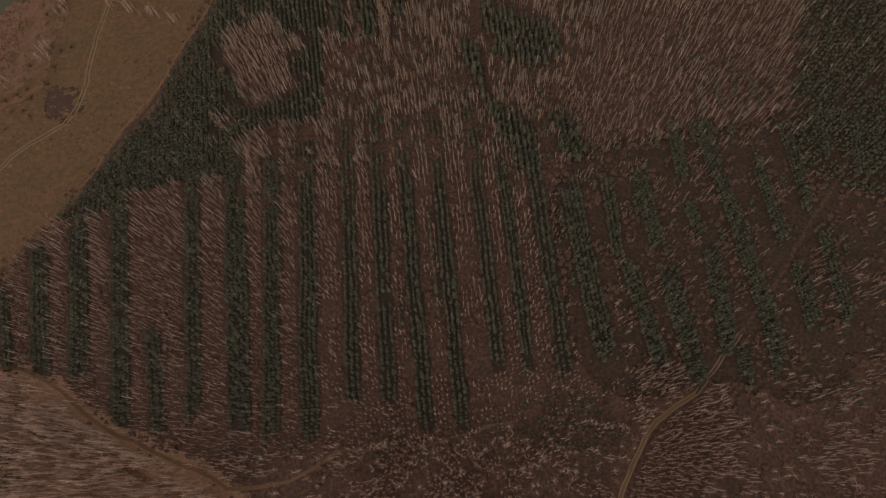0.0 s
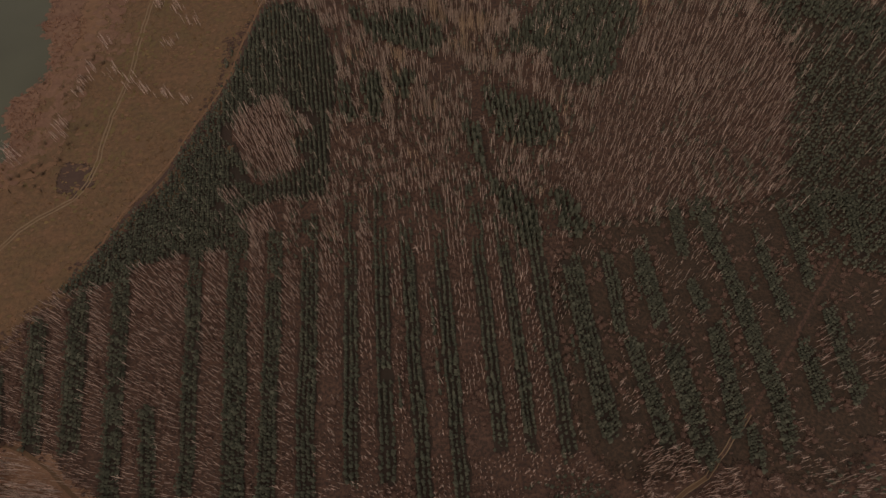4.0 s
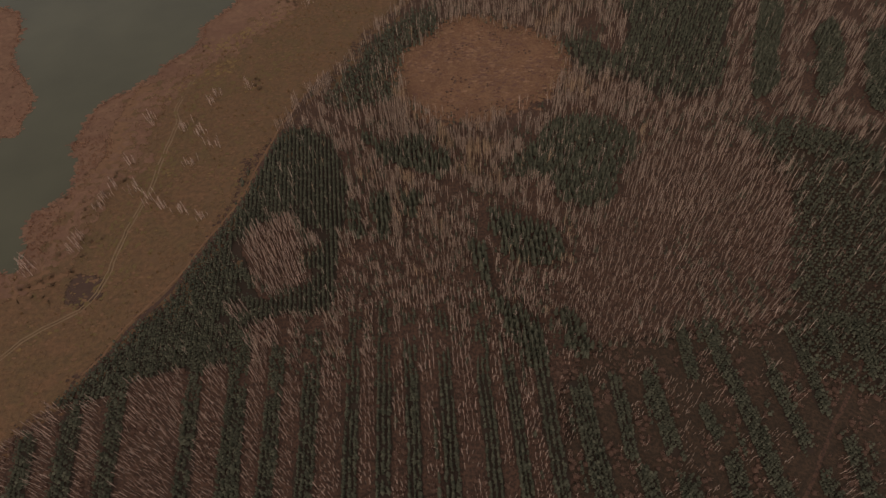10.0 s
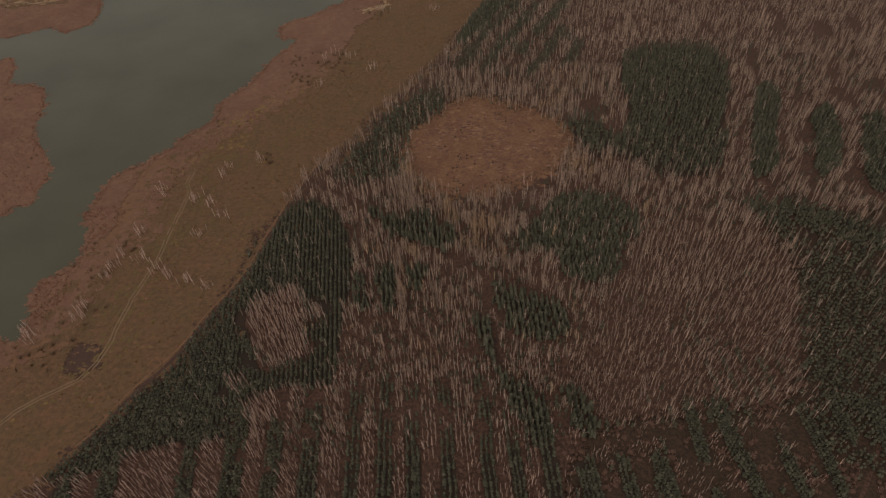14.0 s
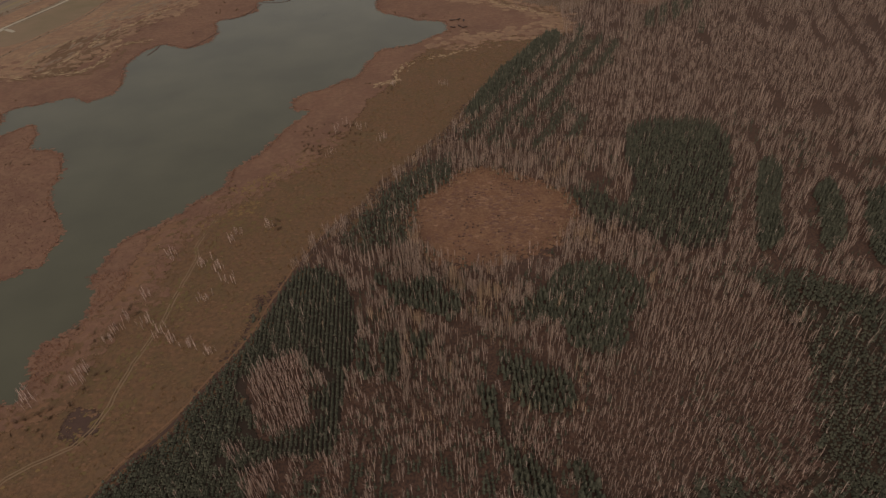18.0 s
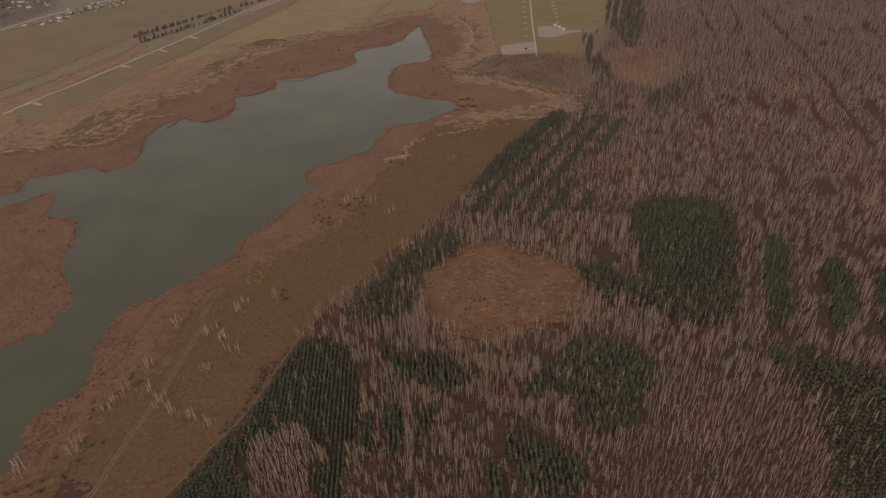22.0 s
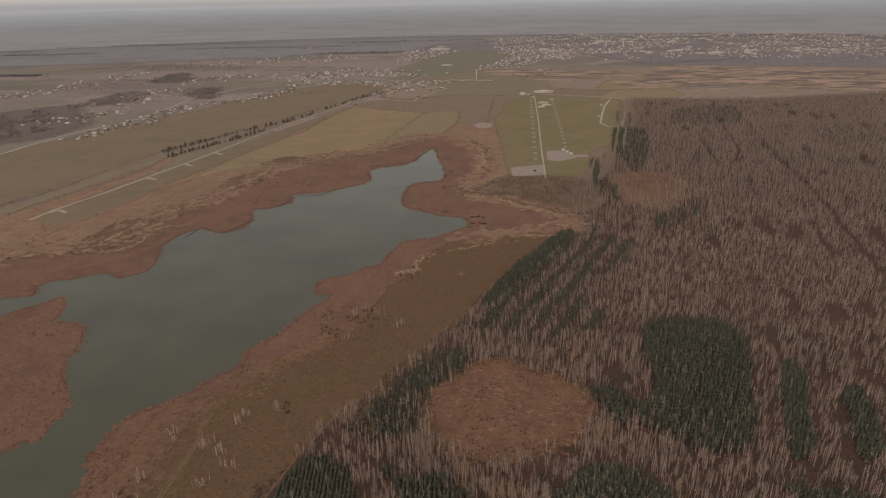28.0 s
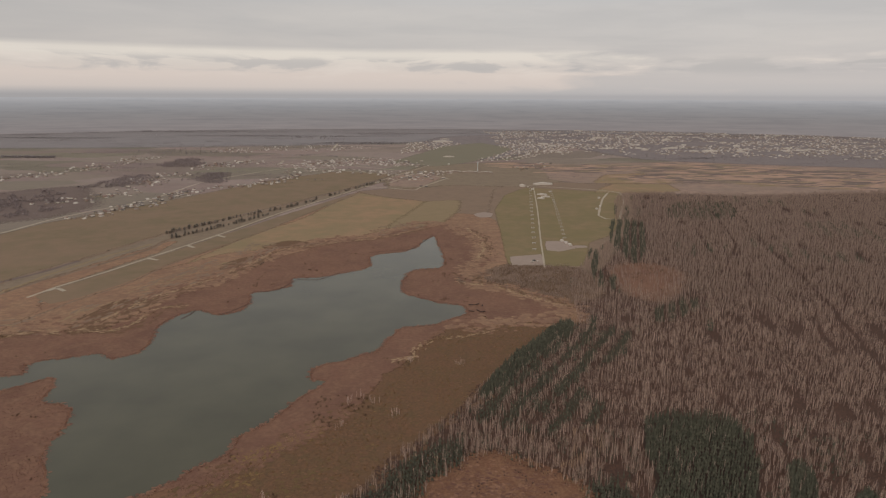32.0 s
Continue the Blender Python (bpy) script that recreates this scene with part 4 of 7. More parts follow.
sheet("marsh", dense([(-527, 570), (-502, 658), (-444, 828), (-386, 901), (-348, 967), (-287, 1010), (-223, 1069), (-166, 1088),
    (-215, 1031), (-286, 908), (-311, 808), (-353, 761), (-362, 687), (-428, 640), (-473, 615), (-486, 518)], 12, 5, 19), 0.10, MARSH, "rust-brown wet meadow north of the reeds", "marsh", soft=16)
sheet("marsh", dense([(-43, 1223), (20, 1329), (80, 1313), (102, 1251), (112, 1104), (104, 910), (51, 813), (38, 881), (60, 963),
    (65, 1083), (18, 1188)], 10, 5, 20), 0.09, MARSH, "rust-brown wet meadow east of the reeds", "marsh", soft=16)
alder_land = dense([(29, 834), (50, 861), (102, 906), (154, 904), (196, 890), (214, 850), (205, 778), (167, 740), (152, 764), (104, 801), (65, 813)], 8, 4, 14)
sheet("marsh", alder_land, 0.105, ALDER, "dark alder scrub at the lake head", "marsh", soft=20)
sheet("pond", dense([(69, 1327), (89, 1352), (109, 1338), (101, 1299), (79, 1294)], 6, 1.5, 15), 0.12, GRAVEL, "pale sand beside a small pond", "pond", soft=3)
ribbon("service_road", [(256, 1741), (215, 1388), (178, 1101), (153, 893)], 2.7, 0.2, ASPHALT, "pale service road through the antenna field", wobble=0.3, step=25)
ribbon("service_road", [(222, 1788), (341, 1735), (473, 1643), (371, 1280), (344, 1282), (337, 1320), (399, 1536), (441, 1645)], 4.6, 0.22, ASPHALT, "pale loop road round the antenna field", wobble=0.3, step=25)
for line in ([(-220, 1746), (-146, 1712), (-79, 1680), (-59, 1743), (12, 1925)], [(-101, 2026), (-51, 1995), (-9, 1966), (20, 1911)], [(-525, 2049), (-413, 2141), (-269, 2074), (-153, 2027), (-89, 2040)], [(-155, 1826), (-125, 1927), (-101, 2026)]):
    ribbon("lane", line, 5.0, 0.21, ASPHALT, "pale lane round the village yards", wobble=1.0, step=20)
sheet("apron", dense([(222, 1034), (230, 1040), (246, 1040), (247, 1031), (230, 1025)], 8, 1.5, 18, bow=0.2), 0.17, GRAVEL, "pale gravel spill beside the apron", "apron", soft=5)
sheet("apron", dense([(109, 961), (160, 978), (155, 915), (107, 913)], 12, 0.8, 16, bow=0.1), 0.16, GRAVEL, "pale gravel apron", "apron", soft=3)
sheet("apron", dense([(184, 1070), (217, 1074), (226, 1023), (193, 1000), (176, 1008)], 8, 1.5, 17, bow=0.15), 0.16, GRAVEL, "pale gravel apron beside a mast", "apron", soft=4)

SEDGE = [[(-490, 608), (-465, 616), (-442, 629), (-401, 633), (-388, 669), (-379, 701), (-370, 735), (-347, 788), (-311, 862), (-288, 928)],
    [(-443, 642), (-397, 637), (-360, 637), (-346, 662), (-343, 706), (-315, 717)], [(-288, 928), (-271, 1001), (-197, 1048), (-116, 1095), (-29, 1189)],
    [(49, 1181), (71, 1061), (59, 953)], [(22, 817), (59, 810), (94, 779), (125, 745), (156, 724)], [(-48, 557), (-26, 562), (-32, 583), (-9, 611), (15, 625), (59, 637)]]
dry = lambda c: ~inside(lake_edge, c) & (patchy(c, 40.0, 0.9) * 0.5 + patchy(c, 12.0, 0.9) * 0.5 > 0.36)
for k, line in enumerate(SEDGE):
    near_ = dense(line, 8, 5.0, 60 + k, closed=False)
    patches("straw_patches", near_, STRAW, 1.1, 2.4, (0.35, 1.3), 0.20, "straw-coloured sedge beds along the reeds", only=dry, long=2.6, follow=True)
    if k == 5:
        continue
    patches("scrub_patches", [(x + 9, y + 2) for x, y in near_], BROWN_LITTER, 0.35, 5.0, (0.8, 3.0), 0.195, "dark wet hollows beside the sedge", only=dry, long=2.4, follow=True)
bank = lambda c: ~inside(lake_edge, c) & (patchy(c, 60.0, 2.1) > 0.35)
for k, (dx, dy, m) in enumerate(((-26, 16, MARSH), (-14, 8, BROWN_F), (-40, 22, OLIVE_F), (-6, 3, REEDBED), (-48, 28, BROWN_F))):
    for line in (SEDGE[0][2:], SEDGE[2]):
        patches("marsh_streaks", dense([(x + dx, y + dy) for x, y in line], 8, 6.0, 90 + k, closed=False), m, 0.30, 9.0, (0.7, 2.4), 0.19 + 0.006 * k, "long streaks of rust and brown in the wet meadow", only=bank, long=4.0, follow=True)
for line, m, label in (([(-147, 400), (-131, 388), (-122, 403), (-107, 418), (-91, 430)], GOLD, "yellow sedge at the reed edge"), ([(-160, 338), (-156, 344), (-145, 360), (-133, 363), (-124, 376)], GOLD, "yellow sedge at the reed edge"),
        ([(-167, 257), (-158, 265), (-154, 283)], MOSS, "olive moss beside the track"), ([(-170, 240), (-168, 222), (-171, 211)], MOSS, "olive moss beside the track"), ([(-150, 350), (-120, 345), (-80, 380)], MOSS, "olive moss in the meadow")):
    patches("meadow_patches", dense(line, 3, 2.0, 7, closed=False), m, 1.5, 4.2, (0.25, 1.1), 0.16, label, long=1.8, follow=True, only=lambda c: ~near_line(c, TRACK, 1.6))
patches("meadow_patches", dense(TRACK[3:], 4, 3.0, 8, closed=False), MOSS, 0.8, 8.0, (0.3, 1.3), 0.115, "olive moss beside the track", long=1.8, follow=True)
patches("meadow_patches", dense(EDGE[2:19], 4, 5.0, 9, closed=False), BROWN_LITTER, 0.6, 9.0, (0.5, 2.4), 0.118, "brown trodden grass along the forest", long=2.0, follow=True)
mid_meadow = dense([(-215, 118), (-188, 165), (-158, 215), (-135, 270), (-112, 325), (-75, 395), (-28, 460), (22, 545), (90, 640)], 4, 2.0, 11, closed=False)
open_ground = lambda c: ~inside(lake_edge, c) & ~near_line(c, TRACK, 1.5) & (patchy(c, 26.0, 1.7) * 0.5 + patchy(c, 7.0, 0.3) * 0.5 > 0.42)
for k, (m, n_, label) in enumerate(((BROWN_LITTER, 5.0, "brown dead grass in the meadow"), (MOSS, 2.2, "olive moss in the meadow"), (FEN, 3.0, "ochre dry grass in the meadow"), (GOLD, 0.2, "yellow sedge in the meadow"))):
    patches("meadow_patches", mid_meadow, m, n_, 17.0, (0.2, 0.95), 0.145 + 0.006 * k, label, long=1.5, only=open_ground)
on_bog = lambda c: inside(clearing_edge, c) & (patchy(c, 13.0, 0.5) > 0.4)
for k, (m, n_, label) in enumerate(((PALE, 5.0, "pale grass on the bog"), (DARK_REED, 5.0, "dark red heather on the bog"), (REEDBED, 5.0, "brown grass on the bog"))):
    patches("bog_patches", [(-5, 345), (40, 345), (85, 345)], m, n_, 24.0, (0.3, 1.3), 0.145 + 0.006 * k, label, long=1.7, only=on_bog)
HEATH_LINES = ([(390, 2202), (641, 2253), (1015, 2186), (1456, 2083)], [(590, 1940), (833, 1978), (1034, 1855), (1271, 1789)],
    [(707, 2143), (958, 2058), (1139, 1984), (1336, 1886)], [(249, 2363), (436, 2234), (537, 2156)], [(874, 2327), (1065, 2284), (1193, 2139), (1500, 2083)])
for k, (m, n_) in enumerate(((RUST_F, 0.24), (OLIVE_F, 0.05), (DARK_HEATH, 0.08), (STRAW_F, 0.06), (VERGE_F, 0.12), (RUST_F, 0.10), (DARK_HEATH, 0.05))):
    for line in HEATH_LINES:
        patches("heath_streaks", dense(line, 40, 8.0, 3, closed=False), m, n_, 42.0, (4, 17), 0.14 + 0.008 * k, "small streaks of rust, straw and brown heath", long=3.6)
bog_two = dense([(264, 898), (304, 918), (331, 906), (336, 872), (312, 800), (275, 757), (255, 775), (250, 820)], 4, 8.0, 55, bow=0.4)
sheet("bog_clearing", bog_two, 0.10, REEDBED, "small rust-red bog clearing in the far forest", "clearing", soft=34)
ring_line = clearing_edge + clearing_edge[:1]
patches("bog_patches", ring_line, CLEAR, 3.0, 3.5, (0.5, 2.2), 0.12, "rusty bog grass running out under the trees")
patches("litter_patches", ring_line, FLOOR, 1.2, 2.2, (0.25, 0.8), 0.14, "brown leaf litter blown onto the bog")
edge_line = dense(EDGE[:19], 2, 4.0, 4, closed=False)
patches("meadow_patches", edge_line, MEADOW, 1.6, 2.5, (0.4, 1.6), 0.12, "rough grass running into the forest edge")
patches("litter_patches", edge_line, FLOOR, 1.2, 2.0, (0.3, 1.2), 0.14, "brown leaf litter along the forest edge")
fen = dense([(-226, 196), (-217, 205), (-209, 207), (-204, 217), (-202, 234), (-204, 246), (-197, 264), (-195, 274), (-191, 285), (-191, 307), (-188, 325), (-184, 350), (-168, 352), (-170, 323), (-174, 303), (-173, 284), (-178, 268), (-186, 263), (-187, 247), (-190, 234), (-191, 216), (-192, 205), (-195, 199), (-213, 190), (-240, 182), (-262, 168), (-262, 180)], 3, 3.0, 23)
sheet("fen_grass", fen, 0.075, FEN, "smooth ochre grass between reeds and meadow", "fen", soft=7)
seam_line = dense(REED_S, 2, 6.0, 2, closed=False)
patches("scrub_patches", dense([(-196, 199), (-192, 206), (-191, 216), (-190, 234), (-188, 250), (-178, 268), (-170, 280), (-165, 300), (-160, 330), (-150, 352), (-135, 375), (-112, 400)], 3, 3.0, 24, closed=False), BROWN_LITTER, 2.0, 2.4, (0.3, 1.2), 0.172, "dark damp scrub seam between fen and meadow", only=lambda c: patchy(c, 14.0, 6.4) > 0.4, long=1.6, follow=True)
patches("meadow_patches", seam_line, MEADOW, 2.0, 5.0, (0.8, 3.2), 0.13, "rough grass running into the reeds", only=lambda c: ~inside(lake_edge, c))
patches("reed_patches", seam_line, REEDBED, 2.0, 5.0, (0.8, 3.2), 0.15, "reed litter running into the meadow", only=lambda c: ~inside(lake_edge, c))
patches("reed_patches", lake_edge + lake_edge[:1], DARK_REED, 0.6, 1.6, (0.3, 1.1), 0.165, "dark red reed stubble along the water", only=lambda c: patchy(c, 30.0, 4.4) > 0.4, long=1.8, follow=True)
patches("reed_patches", lake_edge + lake_edge[:1], REEDBED, 0.9, 1.2, (0.4, 1.7), 0.17, "reed tufts standing in the shallow water")
seam_line = dense(REED_N, 4, 6.0, 2, closed=False)
patches("reed_patches", seam_line, REEDBED, 1.0, 10.0, (1.5, 6.0), 0.16, "reed litter running into the rough land", only=lambda c: ~inside(lake_edge, c))
patches("rough_patches", seam_line, MARSH, 1.0, 10.0, (1.5, 6.0), 0.18, "rough grass running into the reeds", only=lambda c: ~inside(lake_edge, c))

# ---- backdrop past the ground's rim: glowing ring, haze, woods and fields painted in its colours ----
bk = bpy.data.materials.new("far_haze")
bk.use_nodes = True
bt = bk.node_tree
bt.nodes.clear()
at = bt.nodes.new("ShaderNodeTexCoord").outputs["Object"]
sp = bt.nodes.new("ShaderNodeSeparateXYZ")
bt.links.new(at, sp.inputs[0])
mp = bt.nodes.new("ShaderNodeMapping")
mp.inputs["Scale"].default_value = (0.0045, 0.0045, 0.055)
bt.links.new(at, mp.inputs["Vector"])
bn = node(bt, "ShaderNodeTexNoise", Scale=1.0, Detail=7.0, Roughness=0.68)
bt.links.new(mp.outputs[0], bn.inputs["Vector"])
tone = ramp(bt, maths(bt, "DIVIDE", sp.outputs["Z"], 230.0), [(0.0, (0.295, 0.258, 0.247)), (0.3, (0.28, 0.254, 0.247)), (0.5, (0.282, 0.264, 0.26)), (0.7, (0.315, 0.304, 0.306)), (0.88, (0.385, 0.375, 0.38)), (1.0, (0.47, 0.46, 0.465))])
belt = bt.nodes.new("ShaderNodeMapping")
belt.inputs["Scale"].default_value = (0.0022, 0.0022, 0.07)
bt.links.new(at, belt.inputs["Vector"])
woods = node(bt, "ShaderNodeTexNoise", Scale=1.0, Detail=5.0, Roughness=0.6)
bt.links.new(belt.outputs[0], woods.inputs["Vector"])
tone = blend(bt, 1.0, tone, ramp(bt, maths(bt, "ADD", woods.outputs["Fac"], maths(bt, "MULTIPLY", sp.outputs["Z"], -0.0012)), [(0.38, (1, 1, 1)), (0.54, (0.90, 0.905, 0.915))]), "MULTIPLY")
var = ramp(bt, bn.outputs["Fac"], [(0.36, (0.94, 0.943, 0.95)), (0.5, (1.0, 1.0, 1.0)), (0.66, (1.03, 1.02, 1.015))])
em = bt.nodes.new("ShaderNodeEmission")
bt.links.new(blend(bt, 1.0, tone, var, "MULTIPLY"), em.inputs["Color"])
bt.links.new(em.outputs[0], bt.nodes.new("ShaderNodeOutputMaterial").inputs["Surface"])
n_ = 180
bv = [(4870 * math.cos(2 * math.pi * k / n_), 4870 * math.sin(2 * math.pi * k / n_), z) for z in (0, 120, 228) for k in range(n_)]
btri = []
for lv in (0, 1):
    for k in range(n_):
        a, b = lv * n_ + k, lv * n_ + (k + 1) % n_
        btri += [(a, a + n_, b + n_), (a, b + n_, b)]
tagged(new("backdrop", mesh_of("backdrop", bv, btri, [bk])), "glowing ring painted with blue-grey hazy woods and fields at the horizon", "distance", kind="structure")

# ---- woods ----
forest = dense(forest_line, 20)
gap_line, gap_low = dense(WEDGE_GAP, 3, 2.5), dense(WEDGE_LOW, 3, 2.5)


def rows_of(x0, x1, y0, y1, row=2.8, along=1.6, slant=0.0, loose=0.18):
    gx, gy = np.meshgrid(np.arange(x0, x1, row), np.arange(y0, y1, along))
    p = np.stack([gx.ravel(), gy.ravel()], 1)
    p[:, 1] += rng.uniform(-0.5, 0.5, len(p)) * along * 0.5
    p[:, 0] += rng.normal(0, loose, len(p)) + (p[:, 1] - y0) * slant
    return p


def filled(line, row=2.8, along=1.6, thin=0.03, slant=0.0, loose=0.18):
    a = np.array(line)
    p = rows_of(a[:, 0].min() - 20, a[:, 0].max() + 20, a[:, 1].min(), a[:, 1].max(), row, along, slant, loose)
    p = p[inside(line, p)]
    return p[rng.random(len(p)) > thin]


def in_strips(p, margin=0.0):
    hit = np.zeros(len(p), bool)
    for x0, y0, x1, y1, w in STRIPS:
        mid = x0 + (x1 - x0) * (p[:, 1] - y0) / (y1 - y0)
        hit |= (np.abs(p[:, 0] - mid) < w / 2 + margin) & (p[:, 1] > y0) & (p[:, 1] < y1)
    return hit


def in_lanes(p):
    return (p @ np.array([0.864, -0.503]) + 4 * patchy(p, 25.0, 1.1) + 218.6) % 19.0 < 8.0


dark_stands, shaded = [], []
spruce_spots = {}
for key, line in [("wedge", WEDGE), ("square", SQUARE), *STANDS.items()]:
    edge = dense(line, 4, 3.6, len(key), bow=1.0)
    if key == "square":
        p = filled(edge, 4.1, 3.7, 0.04)
    elif key == "wedge":
        p = filled(edge, 2.3, 1.12, 0.02, -0.05, 0.08)
    elif key[0] in "CG":
        p = filled(edge, 2.5, 2.1, 0.07)
        p[:, 0] += rng.normal(0, 0.3, len(p))
    else:
        a = np.array(edge)
        p = spread(a[:, 0].min() - 9, a[:, 0].max() + 9, a[:, 1].min() - 9, a[:, 1].max() + 9, 2.45, 0.35)
    p = p[patchy(p, 6.0, 4.9) * 0.5 + patchy(p, 2.7, 1.9) * 0.5 > (0.09 if key == "wedge" else 0.16)]
    p = p[inside(edge, p + (patchy(p, 8.0, 3.1)[:, None] - 0.5) * (4 if key == "wedge" else 8 if key == "square" else 7 if len(key) == 1 else 2.5))]
    if key == "wedge":
        brim = filled([(x, y) for x, y in EDGE[2:10]] + [(x + 12, y - 6) for x, y in EDGE[9:1:-1]], 2.35, 1.45, 0.08)
        p = np.concatenate([p, brim[~inside(edge, brim) & (brim[:, 1] < 292) & inside(forest, brim)]])
        shift = (patchy(p, 6.0, 2.4)[:, None] - 0.5) * 18
        p = p[~inside(gap_line, p + shift) & ~inside(gap_low, p + shift * 0.6) & ~near_line(p, verge, 2.6)]
    spruce_spots[key] = p
    dark_stands.append((edge, 2.4 if key in ("C", "D", "E") else 1.0))
    if key in ("wedge", "square"):
        shaded.append(edge)
strip_list = []
for x0, y0, x1, y1, w in STRIPS:
    n_rows = max(2, round(w / (1.85 if x0 > 45 else 2.05)))
    p = rows_of(-w / 2 + w / n_rows / 2, w / 2, y0 - 3, y1 + 3, w / n_rows, 1.18 if x0 > 45 else 1.35)
    ends = patchy(np.round(p * [1, 0] + [x0, 0], 0), 1.7, 2.6) * 9
    p = p[(p[:, 1] > y0 - 4 + ends) & (p[:, 1] < y1 - 3 + ends)]
    p[:, 0] += x0 + (x1 - x0) * (p[:, 1] - y0) / (y1 - y0)
    p[:, 0] += (patchy(p, 22.0, 6.6) - 0.5) * 1.4
    p = p[(patchy(p, 8.0, 3.3) * 0.6 + patchy(p, 3.0, 8.3) * 0.4 > (0.12 if x0 > 45 else 0.2) + (0.15 if x0 > 45 else 0.3) * np.clip((p[:, 1] - 110) / 50, 0, 1)) & (rng.random(len(p)) > 0.05)]
    strip_list.append(p)
for x in np.arange(-40, 200, 8.1):
    p = rows_of(x, x + 1.0, 40 + 0.25 * abs(x - 48), 165, 1.5, 1.6)
    p = p[(patchy(p, 16.0, 5.8) * 0.6 + patchy(p, 5.0, 0.7) * 0.4 > 0.66) & ~near_line(p, TRACK_S, 2.4)]
    strip_list.append(p)
strips_all = np.concatenate(strip_list)
mixed_spruce, mixed_edges = [], []
for key, line in MIXED.items():
    edge = dense(line, 8, 3.0, 3)
    a = np.array(edge)
    p = spread(a[:, 0].min(), a[:, 0].max(), a[:, 1].min(), a[:, 1].max(), 2.15 if key in "HRS" else 2.5)
    p = p[inside(edge, p)]
    if key == "J":
        p = spread(a[:, 0].min(), a[:, 0].max(), a[:, 1].min(), a[:, 1].max(), 2.7, 0.3)
        p = p[inside(edge, p)]
        mixed_spruce.append(p[(in_lanes(p) & (patchy(p, 14.0, 2.7) > 0.32)) | (patchy(p, 9.0, 4.7) > 0.8)])
        mixed_edges.append(edge)
        continue
    if key[0] == "K":
        p = p[(p[:, 0] - 0.3 * p[:, 1] + 3 * patchy(p, 30.0, 1.3)) % 15.0 < 9.5]
    mixed_spruce.append(p[patchy(p, 13.0, 1.7) * 0.5 + patchy(p, 5.0, 3.7) * 0.5 > (0.5 if key == "K4" else 0.24 if key[0] == "K" else 0.36 if key in "IJ" else 0.3 if key in "HRS" else 0.42)])
    mixed_edges.append(edge)
mixed_spruce.append(filled(dense([(-201, 30), (-183, 31), (-178, 21), (-178, 10), (-197, 8)], 4, 1.5, 9), 2.4, 1.9, 0.2))
mixed_spruce = np.concatenate(mixed_spruce)

# separate spruces and birches where the flight hangs nearest, the rest joined stand by stand
STRETCH = (-70, 62, 20, 62)


def in_stretch(p):
    return (p[:, 0] > STRETCH[0]) & (p[:, 0] < STRETCH[1]) & (p[:, 1] > STRETCH[2]) & (p[:, 1] < STRETCH[3])


def spruce_heights(n, mean=4.6):
    return np.clip(rng.normal(mean, 0.8, n), mean * 0.5, mean * 1.5)


near = np.nonzero(in_stretch(strips_all))[0][:300]
single_spruce = strips_all[near]
strips_rest = np.delete(strips_all, near, 0)
plant("spruce_strips", strips_rest, YOUNG_SPRUCES, spruce_heights(len(strips_rest), 3.6), [NEEDLE, STEM], "dark green young spruces planted in narrow strips", "spruce plantation", 0.02)
for key, p in spruce_spots.items():
    text = {"wedge": "dark green spruce rows along the meadow", "square": "dense square block of dark spruce rows"}.get(key, "dark green spruce stand among bare birches")
    plant("spruce_stand", p, {"square": SPRUCES, "wedge": CLOSE_SPRUCES}.get(key, ROW_SPRUCES), spruce_heights(len(p), 8.8 if key == "square" else 4.0 if key == "wedge" else 6.2), [NEEDLE, STEM], text, "spruce plantation", 0.02)
tall = np.where(inside(dense(MIXED["J"], 8, 3.0, 3), mixed_spruce), 1.05, np.where(mixed_spruce[:, 0] > 160, np.where(mixed_spruce[:, 1] < 215, 0.78, 1.0), 1.0))
plant("mixed_spruces", mixed_spruce, SLENDER_SPRUCES, spruce_heights(len(mixed_spruce), 6.0) * tall, [NEEDLE, STEM], "scattered dark spruces among bare birches", "spruces", 0.02)

# needle litter under the spruces, colour darkened to paint in the shade between trees
sheet("leaf_patch", gap_line, 0.10, FLOOR, "brown leaf litter in a gap of the spruces", "forest floor", soft=3)
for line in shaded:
    sheet("shaded_needle_floor", line, 0.08, SHADE_FLOOR, "needle litter under spruces, darkened for the shade there", "forest floor")
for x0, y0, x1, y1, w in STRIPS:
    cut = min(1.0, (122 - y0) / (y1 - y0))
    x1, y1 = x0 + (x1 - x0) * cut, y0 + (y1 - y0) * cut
    sheet("shaded_needle_floor", dense([(x0 - w * 0.45, y0), (x0 + w * 0.45, y0), (x1 + w * 0.45, y1), (x1 - w * 0.45, y1)], 2.0, 1.6, int(x0) + 500, bow=0.1), 0.085, SHADE_FLOOR, "needle litter under a spruce strip, darkened for the shade there", "forest floor")
